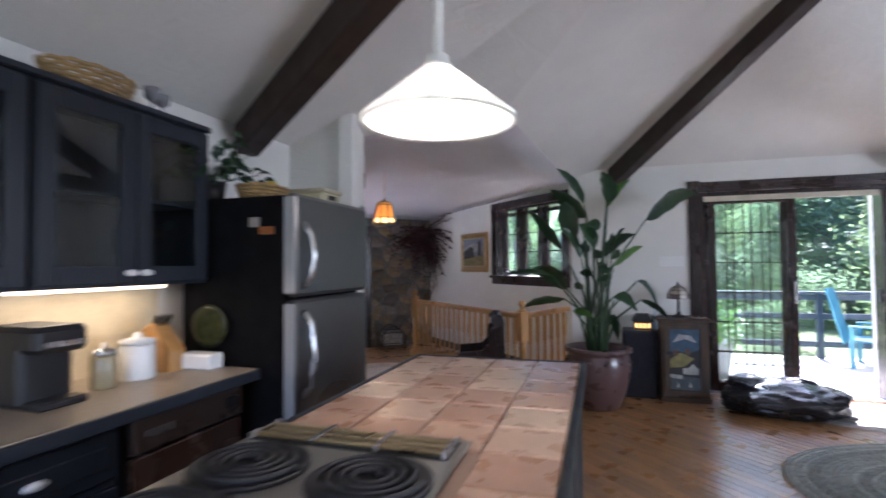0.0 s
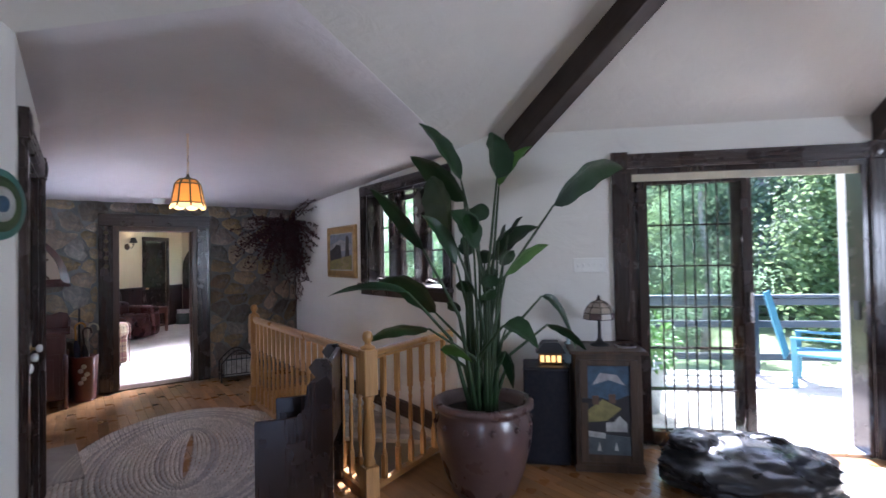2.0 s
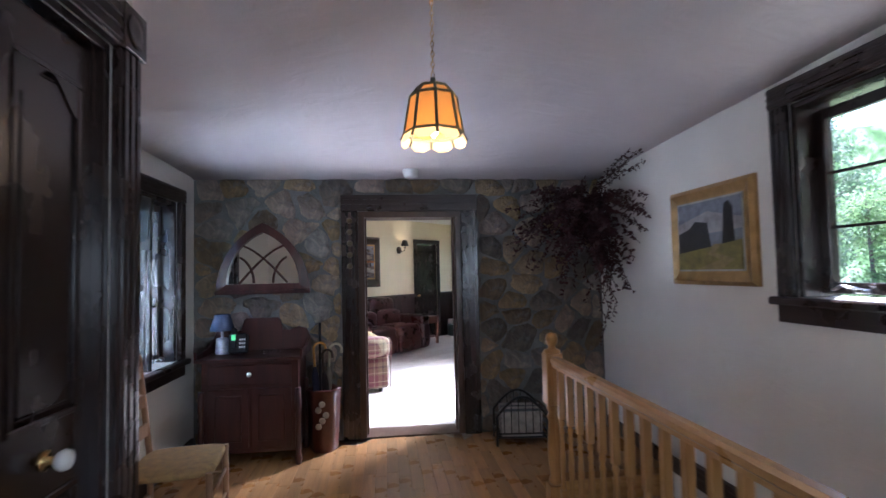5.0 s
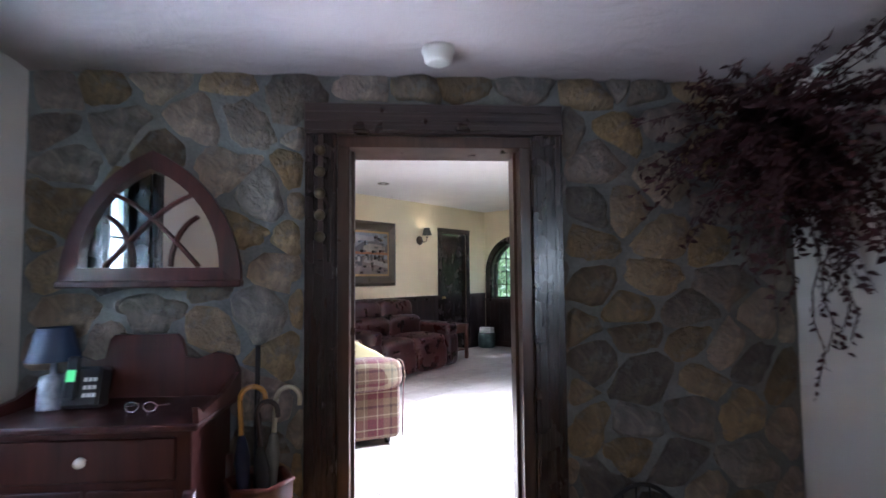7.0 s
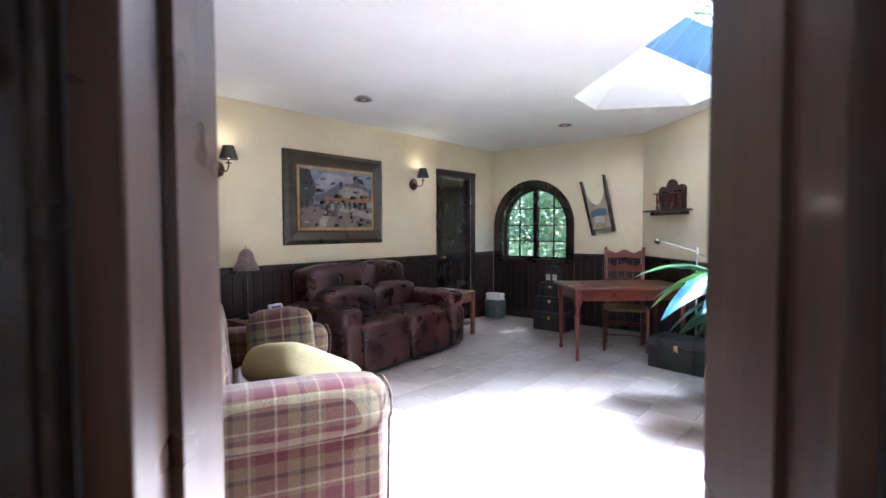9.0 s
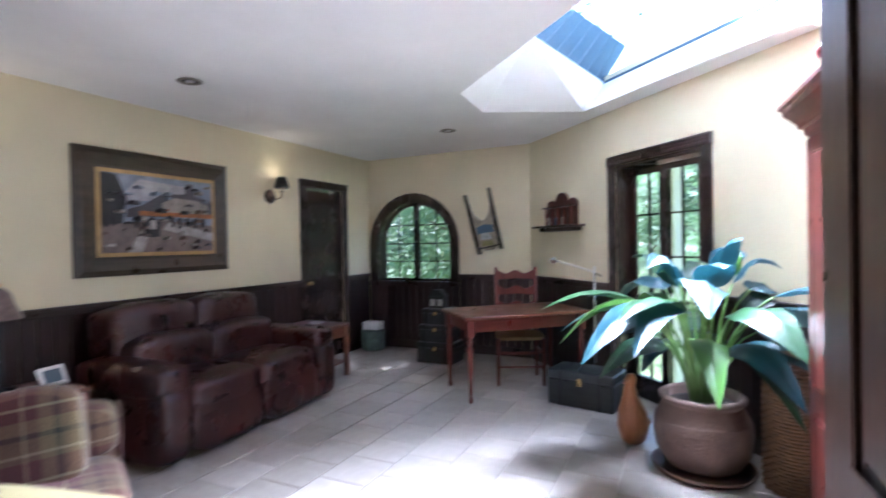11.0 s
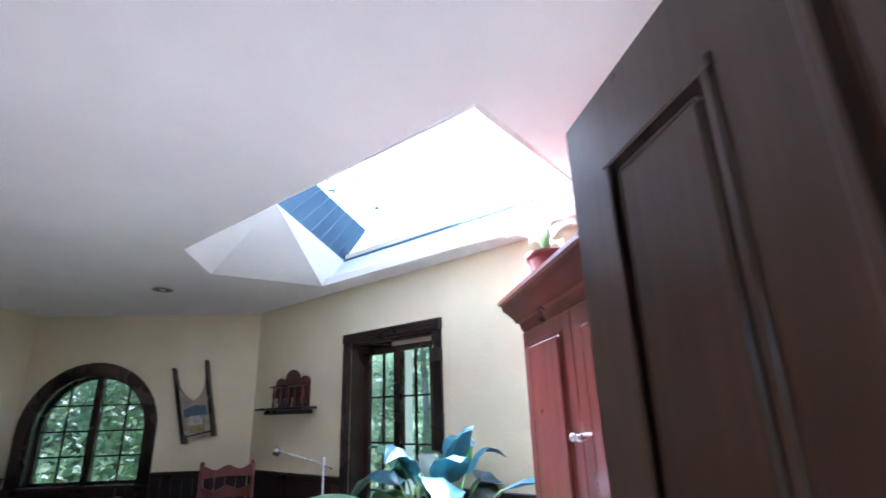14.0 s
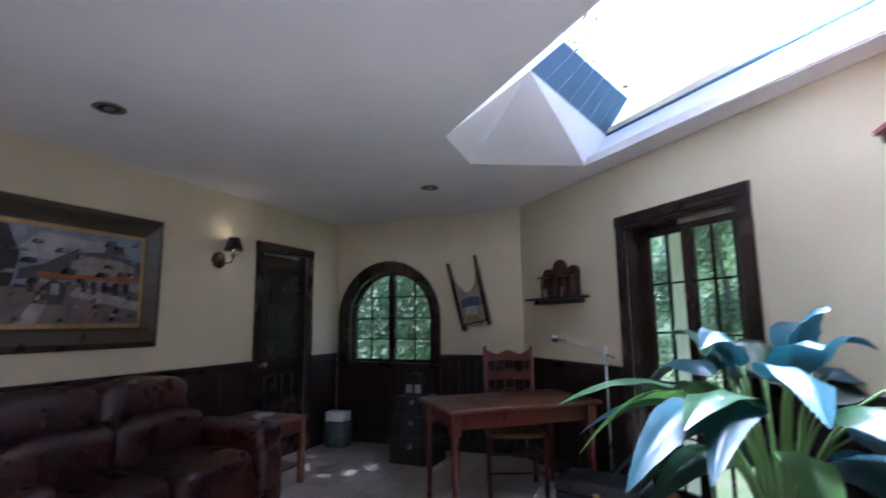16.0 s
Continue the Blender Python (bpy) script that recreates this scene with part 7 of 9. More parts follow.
umbrella(pose(-0.76, -0.20, 0.05, 0, 3, 200), plain("navy_cloth", (0.012, 0.016, 0.04), 0.8), wood("cane_handle", (0.35, 0.16, 0.03), (0.60, 0.33, 0.08), 0.3, "z"), "furled navy umbrella with a yellow cane crook")
umbrella(pose(-0.71, -0.16, 0.03, 4, -3, 190), plain("grey_cloth", (0.20, 0.20, 0.17), 0.8), plain("ivory_handle", (0.45, 0.42, 0.30), 0.4), "furled grey-green umbrella with a pale crook")
umbrella(pose(-0.66, -0.20, 0.0, 0, 5, 185), plain("dark_cloth", (0.02, 0.02, 0.02), 0.8), plain("dark_handle", (0.04, 0.025, 0.02), 0.4), "furled black umbrella with a dark crook", 0.04)
bm = bmesh.new()
tube(bm, [(0, 0, 0.05), (0.0, 0.02, 1.02)], 0.011, 8)
solid("walking_stick", bm, BLACK_IRON, "straight black walking stick in the stand", "stick", m=pose(-0.76, -0.12, 0.02))
# sleigh-bell strap on the casing
OLD_BRASS = plain("tarnished_brass", (0.12, 0.10, 0.06), 0.5, 0.7, 0.4, 30)
sb_ = thing("bell_strap", pose(-0.50, -0.05, 1.98), "leather strap of brass bells hanging on the casing", "bell strap")
pbox("strap", plain("strap_leather", (0.04, 0.02, 0.012), 0.6), sb_, (-0.012, 0.012, -0.006, 0.006, -0.56, 0.02))
for i in range(5):
    bm = bmesh.new()
    bmesh.ops.create_icosphere(bm, subdivisions=2, radius=0.026, matrix=pose(0, -0.022, -0.06 - 0.10 * i))
    for f in bm.faces:
        f.smooth = True
    part("bell", bm, OLD_BRASS, sb_)
# magazine basket by the stone wall
mb = thing("magazine_rack", rot(-6, 0.93, -0.28), "black iron magazine rack with papers", "magazine rack")
def iron_bar(name, pts, r):
    bm = bmesh.new()
    tube(bm, pts, r, 6)
    part(name, bm, BLACK_IRON, mb)


for y in (-0.13, 0.13):
    arch = [(-0.21 + 0.42 * k / 14, y, 0.24 + 0.16 * math.sin(math.pi * k / 14)) for k in range(15)]
    iron_bar("hoop", [(-0.21, y, 0.0), *arch, (0.21, y, 0.0)], 0.010)
    iron_bar("rail", [(-0.21, y, 0.10), (0.21, y, 0.10)], 0.007)
    for k in range(1, 7):
        x = -0.21 + 0.06 * k
        iron_bar("spoke", [(x, y, 0.10), (x, y, 0.24 + 0.16 * math.sin(math.pi * k / 7))], 0.004)
for x in (-0.21, 0.21):
    iron_bar("rail", [(x, -0.13, 0.10), (x, 0.13, 0.10)], 0.008)
pbox("tray", BLACK_IRON, mb, (-0.205, 0.205, -0.125, 0.125, 0.06, 0.07))
for i in range(7):
    pbox("magazine", (OIL["snow"], OIL["sea"], OIL["light"])[i % 3], mb, (-0.17, 0.17, -0.10 + 0.03 * i, -0.082 + 0.03 * i, 0.07, 0.28 + 0.012 * (i % 3)), m=pose(0, 0, 0, 4, 0, 0))
# chair by the closet return
ladder_chair("rush_chair", rot(97, -1.32, -1.62), wood("chair_pale_wood", (0.18, 0.09, 0.04), (0.34, 0.19, 0.09), 0.45, "z"), RUSH, 0.98, "plain old wooden ladder-back chair with a rush seat", "", False)
# dried spray hanging in the corner
DRIED = plain("dried_russet", (0.055, 0.018, 0.020), 0.8, 0, 0.5, 9)
df = thing("dried_bouquet", pose(1.56, -0.28, 2.03), "big bunch of dried dark russet flowers hanging in the corner", "dried flowers")
rng = random.Random(11)


def dried_spray(d, L, sag, count, size):
    """A stem with small dried bracts along it, one spray."""
    bm = bmesh.new()
    tube(bm, [d * L * t + Vector((0, 0, -sag * L * t * t)) for t in (0, 0.25, 0.5, 0.75, 1.0)], 0.0035, 4, 0.0015)
    for k in range(count):
        t = 0.28 + 0.72 * k / (count - 1)
        p = d * L * t + Vector((0, 0, -sag * L * t * t)) + Vector((rng.uniform(-1, 1), rng.uniform(-1, 1), rng.uniform(-1, 1))) * 0.011 * (1.2 - 0.6 * t)
        q = Vector((rng.uniform(-1, 1), rng.uniform(-1, 1), rng.uniform(-1, 0.6))).normalized()
        blade(bm, p, p + q * rng.uniform(0.6, 1.2) * size, size * 0.62, q.orthogonal(), 0, 0.5, 0, 3)
    part("spray", bm, DRIED, df)


for i in range(150):
    az, el = rng.uniform(0, 2 * math.pi), rng.uniform(-1.15, 0.55)
    L = rng.uniform(0.36, 0.76) * (1.0 if el < 0.2 else 0.75)
    d = Vector((math.cos(az) * math.cos(el), math.sin(az) * math.cos(el) * 0.75 - 0.25, math.sin(el)))
    d.y, d.x = min(d.y, 0.22), min(d.x, 0.30)
    dried_spray(d, L, 0.28, 30, 0.046)
# long plumes that stand out towards the room
for k in range(9):
    d = Vector((0.26 - 0.05 * (k % 4), -0.75 - 0.06 * (k % 3), 0.10 + 0.055 * k)).normalized()
    dried_spray(d, 0.72 + 0.05 * (k % 3), 0.12 if k > 4 else 0.4, 40, 0.04)
for k in range(6):
    bm = bmesh.new()
    x, y, ln = rng.uniform(0.02, 0.20), rng.uniform(-0.14, 0.03), rng.uniform(0.6, 1.15)
    run = [Vector((x + 0.03 * math.sin(q * 0.5), y, -0.1 - ln * q / 34)) for q in range(35)]
    tube(bm, run[::4], 0.003, 4)
    for p in run:
        q = Vector((rng.uniform(-1, 1), rng.uniform(-1, 1), -0.6)).normalized()
        blade(bm, p, p + q * 0.035, 0.02, q.orthogonal(), 0, 0.4, 0, 3)
    part("trailing_spray", bm, DRIED, df)

# ---- beams ----
def beam(name, x, y, angle, length, slope, z0, w=0.15, h=0.2, label="dark-stained wooden ceiling beam", down=0.0):
    a = radians(angle)
    m = Matrix.Translation((x, y, z0)) @ Matrix.Rotation(a, 4, "Z") @ Matrix.Rotation(-math.atan(slope), 4, "Y")
    bm = bmesh.new()
    bx(bm, -0.25, length, -w / 2, w / 2, -h, 0.03, bevel=0.008)
    return solid(name, bm, BEAM_WOOD, label, "beam", kind="structure", m=m)


p = K(0.53, 0.02)
beam("trim_beam", p.x, p.y, -101, 5.2, 0.42, 2.58, 0.14, 0.19)
p = K(-1.78, 3.50)
beam("trim_beam", p.x, p.y, -72, 4.6, 0.335, 2.47)
p = K(3.25, 0.05)
beam("trim_beam", p.x, p.y, -135, 5.0, 0.48, 2.60)
beam("trim_beam", p.x, p.y, -135, 5.0, 0.0, 2.70, 0.16, 0.19, "dark-stained level tie beam")
bm = bmesh.new()
prism(bm, [(0.12, 2.66), (0.80, 2.66), (0.80, 2.92), (0.12, 2.62)], -0.07, 0.07, pose(p.x, p.y, 0, 0, 0, -135))
solid("trim_beam_gusset", bm, BEAM_WOOD, "dark wooden gusset where rafter and tie beam meet", "beam", kind="structure")

# ---- kitchen ----
NAVY = plain("charcoal_blue_paint", (0.009, 0.013, 0.021), 0.5, 0, 0.15, 6, 0.06, 40)
TILE = Nodes("terracotta_tile", 0.32)
tf = TILE.noise(5, 4)
tr_ = TILE.ramp(TILE.random(), (0.0, (0.40, 0.24, 0.16)), (0.35, (0.52, 0.33, 0.22)), (0.7, (0.58, 0.41, 0.29)), (1.0, (0.66, 0.53, 0.40)))
TILE.color(TILE.mix(1.0, tr_, TILE.ramp(tf, (0.3, (0.82, 0.80, 0.78)), (0.7, (1.08, 1.05, 1.02))), "MULTIPLY"))
TILE.rough(TILE.ramp(TILE.noise(9, 3), (0.3, (0.22,) * 3), (0.7, (0.42,) * 3)))
TILE.bump(tf, 0.12, 0.004)
TILE = TILE.m
isl = thing("kitchen_island", KM @ pose(-0.245, -4.53, 0), "kitchen island with terracotta tile top and dark blue sides", "kitchen island")
IX, IY = 0.485, 1.12
pbox("cabinet", NAVY, isl, (-IX + 0.03, IX - 0.03, -IY + 0.03, IY - 0.03, 0.08, 0.89))
pbox("plinth", BLACK_IRON, isl, (-IX + 0.06, IX - 0.06, -IY + 0.06, IY - 0.06, 0, 0.08))
bm = bmesh.new()
for q in ((-IX, IX, IY - 0.025, IY), (-IX, IX, -IY, -IY + 0.025), (-IX, -IX + 0.025, -IY + 0.025, IY - 0.025), (IX - 0.025, IX, -IY + 0.025, IY - 0.025)):
    bx(bm, *q, 0.865, 0.925, bevel=0.006)
part("edge_trim", bm, NAVY, isl)
pbox("grout_bed", plain("tile_grout", (0.30, 0.20, 0.14), 0.9), isl, (-IX + 0.025, IX - 0.025, -IY + 0.025, IY - 0.025, 0.88, 0.912))
tw = (2 * IX - 0.05) / 4
bmt = bmesh.new()
bx(bmt, -tw / 2 + 0.004, tw / 2 - 0.004, -tw / 2 + 0.004, tw / 2 - 0.004, 0.90, 0.922, bevel=0.004)
TME = mesh_of("tile", bmt, TILE)
for i in range(4):
    for j in range(9):
        yy = IY - 0.025 - tw * (j + 0.5)
        if j >= 6 and i < 3:
            continue
        if yy - tw / 2 > -IY:
            ob = new("tile", TME)
            ob.parent = isl
            ob.matrix_basis = rot(90 * ((i * 3 + j) % 4), -IX + 0.025 + tw * (i + 0.5), yy)
for j in range(5):
    for sx in (-1, 1):
        pbox("side_panel", NAVY, isl, (sx * (IX - 0.03) - 0.008, sx * (IX - 0.03) + 0.008, -IY + 0.08 + j * 0.42, -IY + 0.46 + j * 0.42, 0.14, 0.83), 0.005)
ck = thing("cooktop", KM @ pose(-0.39, -5.22, 0.924), "stainless downdraft cooktop with black grates in the island", "cooktop")
STEEL = plain("brushed_steel", (0.42, 0.40, 0.36), 0.35, 0.9, 0.12, 8)
pbox("pan", STEEL, ck, (-0.335, 0.335, -0.40, 0.45, -0.01, 0.008), 0.004)
pbox("vent_tray", BLACK_IRON, ck, (-0.31, 0.31, 0.28, 0.42, 0.006, 0.012))
for k in range(3):
    pbox("vent_slat", plain("brass_slat", (0.45, 0.36, 0.20), 0.3, 0.9), ck, (-0.30, 0.30, 0.295 + 0.042 * k, 0.318 + 0.042 * k, 0.012, 0.024), 0.004)
for x in (-0.31, -0.10, 0.10, 0.30):
    pbox("vent_divider", CHROME, ck, (x - 0.008, x + 0.008, 0.28, 0.42, 0.010, 0.028), 0.002)
for cx_ in (-0.17, 0.17):
    for cy_ in (0.10, -0.20):
        bm = bmesh.new()
        lathe(bm, [(0.155, 0.008), (0.155, 0.018), (0.145, 0.018), (0.125, 0.010), (0.02, 0.010)], 28)
        bowl = part("drip_bowl", bm, BLACK_IRON, ck, "black drip bowl", m=pose(cx_, cy_, 0))
        bm = bmesh.new()
        tube(bm, [((0.024 + 0.0285 * q / 24) * math.cos(2 * math.pi * q / 24), (0.024 + 0.0285 * q / 24) * math.sin(2 * math.pi * q / 24), 0.026) for q in range(97)], 0.0085, 6)
        part("coil", bm, BLACK_IRON, bowl)
# lower cabinets, counter, dishwasher
ct = thing("kitchen_counter", KM @ pose(-2.0, -4.10, 0), "beige speckled kitchen worktop with dark edge", "worktop")
pbox("worktop", plain("beige_laminate", (0.32, 0.26, 0.19), 0.35, 0, 0.12, 30), ct, (0.0, 0.66, -4.6, 0.02, 0.905, 0.94), 0.004)
pbox("edge", NAVY, ct, (0.655, 0.675, -4.6, 0.025, 0.885, 0.936), 0.005)
pbox("backsplash", plain("cream_backsplash", (0.58, 0.50, 0.34), 0.4), ct, (0.0, 0.015, -4.6, 0.02, 0.94, 1.38))


def base_unit(y0, y1):
    g = thing("base_cabinet", KM @ pose(-2.0, -4.10, 0), "dark blue base cabinet with drawer", "cabinet", "base cabinets")
    pbox("body", NAVY, g, (0.0, 0.60, y0, y1, 0.10, 0.885))
    pbox("plinth", BLACK_IRON, g, (0.0, 0.55, y0, y1, 0, 0.10))
    for z0, z1 in ((0.13, 0.66), (0.69, 0.86)):
        bm = bmesh.new()
        bx(bm, 0.60, 0.622, y0 + 0.012, y1 - 0.012, z0, z1, bevel=0.004)
        bx(bm, 0.618, 0.628, y0 + 0.07, y1 - 0.07, z0 + 0.045, z1 - 0.045, bevel=0.004)
        f = part("door" if z1 < 0.7 else "drawer", bm, NAVY, g)
        bm = bmesh.new()
        lathe(bm, [(0.012, 0), (0.016, 0.012), (0.015, 0.022), (0.003, 0.028)], 12, pose(0.628, (y0 + y1) / 2 if z1 > 0.7 else y1 - 0.05, z1 - 0.08, 0, 90, 0) @ Matrix.Diagonal((1, 2.2, 1, 1)))
        part("knob", bm, CERAMIC, f, "white ceramic knob")
    return g


for k in range(6):
    base_unit(-1.32 - 0.62 * k, -0.70 - 0.62 * k)
dwm = thing("dishwasher", KM @ pose(-2.0, -4.10, 0), "brown-fronted dishwasher under the worktop", "dishwasher")
pbox("body", BLACK_PLASTIC, dwm, (0.0, 0.59, -0.66, -0.04, 0.02, 0.885))
pbox("front", plain("brown_enamel", (0.05, 0.028, 0.020), 0.25, 0, 0.1), dwm, (0.59, 0.615, -0.65, -0.05, 0.12, 0.72), 0.006)
pbox("control_panel", plain("brown_panel", (0.045, 0.03, 0.024), 0.3), dwm, (0.59, 0.625, -0.65, -0.05, 0.735, 0.88), 0.006)
for k in range(4):
    pbox("button", CHROME, dwm, (0.625, 0.632, -0.60 + 0.035 * k, -0.575 + 0.035 * k, 0.79, 0.82), 0.002)
pbox("dial", BLACK_PLASTIC, dwm, (0.625, 0.64, -0.16, -0.10, 0.78, 0.84), 0.01)
# upper cabinets
def wall_unit(y0, y1):
    g = thing("wall_cabinet", KM @ pose(-2.0, -4.06, 0), "dark blue wall cabinet with two glazed doors", "cabinet", "wall cabinets")
    ya, yb = y0 + 0.018, y1 - 0.018
    for nm, q in (("side", (0, 0.31, y0, ya, 1.37, 2.17)), ("side", (0, 0.31, yb, y1, 1.37, 2.17)), ("bottom", (0.01, 0.31, ya, yb, 1.37, 1.39)), ("top", (0.01, 0.31, ya, yb, 2.15, 2.17)), ("back", (0, 0.01, ya, yb, 1.37, 2.17)), ("shelf", (0.01, 0.29, ya, yb, 1.76, 1.775))):
        pbox(nm, NAVY, g, q)
    bm = bmesh.new()
    bx(bm, 0, 0.34, y0 - 0.01, y1 + 0.01, 2.17, 2.20, bevel=0.006)
    part("cornice", bm, NAVY, g)
    w = (y1 - y0) / 2
    for k in range(2):
        a, b = y0 + w * k + 0.004, y0 + w * (k + 1) - 0.004
        bm = bmesh.new()
        for q in ((a, a + 0.075, 1.385, 2.155), (b - 0.075, b, 1.385, 2.155), (a + 0.075, b - 0.075, 1.385, 1.46), (a + 0.075, b - 0.075, 2.08, 2.155)):
            bx(bm, 0.31, 0.332, q[0], q[1], q[2], q[3], bevel=0.004)
        d = part("door", bm, NAVY, g)
        bm = bmesh.new()
        bx(bm, 0.318, 0.322, a + 0.07, b - 0.07, 1.455, 2.085)
        part("pane", bm, GLASS, d, "clear glass")
        bm = bmesh.new()
        lathe(bm, [(0.012, 0), (0.016, 0.012), (0.015, 0.022), (0.003, 0.028)], 12, pose(0.332, b - 0.035 if k == 0 else a + 0.035, 1.43, 0, 90, 0) @ Matrix.Diagonal((1, 2.0, 1, 1)))
        part("knob", bm, CERAMIC, d, "white ceramic knob")
    return g


wall_unit(-0.86, 0.0)
wall_unit(-1.74, -0.88)
uc = thing("under_cabinet_light", KM @ pose(-1.84, -4.55, 1.362), "slim lit strip light under the wall cabinet", "strip light")
pbox("diffuser", glow("strip_glow", (1.0, 0.78, 0.45), 0.6), uc, (-0.03, 0.03, -0.35, 0.35, -0.012, 0.006))
ul = area_lamp("strip_light", KM @ pose(-1.84, -4.55, 1.345), 0.05, 0.7, 0.22, (1.0, 0.78, 0.48))

fg = thing("refrigerator", KM @ pose(-1.87, -4.03, 0), "black refrigerator with dark stainless doors and curved handles", "refrigerator")
FRONT = plain("dark_stainless", (0.20, 0.20, 0.205), 0.30, 0.9, 0.04, 0.5)
SIDE_BLACK = plain("black_fridge_side", (0.004, 0.004, 0.005), 0.75, 0, 0.2, 8, 0.08, 120)
SIDE_BLACK.node_tree.nodes["Principled BSDF"].inputs["Specular IOR Level"].default_value = 0.12
pbox("cabinet", SIDE_BLACK, fg, (0.0, 0.64, 0.0, 0.82, 0.03, 1.82), 0.006)
for z0, z1, hz0, hz1 in ((0.06, 1.28, 0.78, 1.22), (1.295, 1.83, 1.34, 1.68)):
    bm = bmesh.new()
    bx(bm, 0.645, 0.715, 0.0, 0.82, z0, z1, bevel=0.02)
    d = part("door", bm, FRONT, fg)
    pbox("door_edge", plain("grey_edge", (0.42, 0.43, 0.45), 0.4, 0.5, 0.05), d, (0.65, 0.71, -0.004, 0.004, z0 + 0.02, z1 - 0.02))
    bm = bmesh.new()
    tube(bm, [(0.715, 0.07, hz0), (0.765, 0.07, hz0 + 0.06), (0.785, 0.07, (hz0 + hz1) / 2), (0.765, 0.07, hz1 - 0.06), (0.715, 0.07, hz1)], 0.016, 8)
    part("handle", bm, CHROME, d, "curved steel handle")
for k, (y, z, w, h, mt) in enumerate(((0.0, 1.66, 0.06, 0.05, OIL["light"]), (0.0, 1.62, 0.09, 0.04, OIL["awning"]))):
    pbox("magnet", mt, fg, (0.44 + 0.06 * k, 0.44 + 0.06 * k + w, -0.006, 0.001, z, z + h))
# things on the fridge and cabinets
BASK = plain("wicker", (0.36, 0.24, 0.10), 0.7, 0, 0.4, 30, 0.8, 150)


def basket(name, m, a, b, h, label):
    bm = bmesh.new()
    n = int(h / 0.018)
    for k in range(n + 1):
        s = 0.8 + 0.2 * k / n
        tube(bm, [(a * s * math.cos(2 * math.pi * i / 24), b * s * math.sin(2 * math.pi * i / 24), 0.01 + k * 0.018 + 0.004 * (-1) ** (i + k)) for i in range(25)], 0.010, 5)
    bx(bm, -a * 0.7, a * 0.7, -b * 0.7, b * 0.7, 0.0, 0.012)
    return solid(name, bm, BASK, label, "basket", m=m)


basket("wicker_basket", KM @ pose(-1.52, -3.80, 1.80, 0, 0, 90), 0.17, 0.12, 0.09, "round wicker basket on the refrigerator")
cbx = thing("storage_box", KM @ pose(-1.50, -3.36, 1.82), "cream plastic storage box with hand holes on the refrigerator", "box")
CREAM_BOX = plain("cream_plastic_box", (0.55, 0.50, 0.34), 0.45, 0, 0.08)
pbox("tub", CREAM_BOX, cbx, (-0.17, 0.17, -0.11, 0.11, 0, 0.10), 0.012)
pbox("lid", CREAM_BOX, cbx, (-0.182, 0.182, -0.122, 0.122, 0.10, 0.125), 0.008)
pbox("hand_hole", BLACK_PLASTIC, cbx, (0.168, 0.1715, -0.045, 0.045, 0.055, 0.085))
basket("wicker_basket", KM @ pose(-1.80, -4.62, 2.20, 0, 0, 90), 0.20, 0.12, 0.09, "long wicker basket on the wall cabinet")
for k in range(3):
    bm = bmesh.new()
    bmesh.ops.create_icosphere(bm, subdivisions=3, radius=0.045)
    for f in bm.faces:
        f.smooth = True
    solid("fruit", bm, plain("yellow_fruit", (0.55, 0.38, 0.06), 0.45), "yellow fruit in the basket", "fruit", "fruit in the basket", m=KM @ pose(-1.52 + 0.05 * (k - 1), -3.80 + 0.07 * (k % 2), 1.90))
vs_ = thing("ivy_plant", KM @ pose(-1.78, -3.92, 1.80), "trailing green plant in a pot on the refrigerator", "plant")
bm = bmesh.new()
lathe(bm, [(0.06, 0), (0.085, 0.13), (0.075, 0.13), (0.01, 0.11)], 14)
part("pot", bm, BLACK_PLASTIC, vs_)
rng = random.Random(5)
bm2 = bmesh.new()
for k in range(110):
    a, e, L = rng.uniform(0, 6.28), rng.uniform(-0.2, 1.3), rng.uniform(0.10, 0.30)
    p0 = Vector((0, 0, 0.13)) + Vector((math.cos(a) * math.cos(e), math.sin(a) * math.cos(e), math.sin(e))) * L
    if k % 5 == 0:
        tube(bm2, [(0, 0, 0.12), p0], 0.003, 4)
    q = Vector((math.cos(a), math.sin(a), rng.uniform(-0.6, 0.3))).normalized()
    blade(bm2, p0, p0 + q * 0.075, 0.045, q.orthogonal(), 0.02, 0.3, 0, 4)
part("foliage", bm2, LEAF_DEEP, vs_)
for k, (dy, h) in enumerate(((-4.30, 0.15), (-4.24, 0.13))):
    bm = bmesh.new()
    lathe(bm, [(0.03, 0), (0.006, 0.01), (0.006, h * 0.5), (0.035, h * 0.65), (0.038, h)], 12)
    solid("glass_goblet", bm, plain("smoky_glass", (0.20, 0.20, 0.21), 0.15), "smoky goblet on the wall cabinet", "goblet", m=KM @ pose(-1.80, dy, 2.20))
cf = thing("coffee_maker", KM @ pose(-1.78, -4.86, 0.94), "black coffee maker on the worktop", "coffee maker")
pbox("body", BLACK_PLASTIC, cf, (-0.11, 0.11, -0.10, 0.10, 0, 0.30), 0.02)
pbox("brew_head", BLACK_PLASTIC, cf, (0.05, 0.19, -0.10, 0.10, 0.20, 0.30), 0.02)
pbox("drip_tray", BLACK_PLASTIC, cf, (0.08, 0.20, -0.09, 0.09, 0, 0.03), 0.008)
pbox("trim", CHROME, cf, (0.185, 0.195, -0.07, 0.07, 0.225, 0.245))
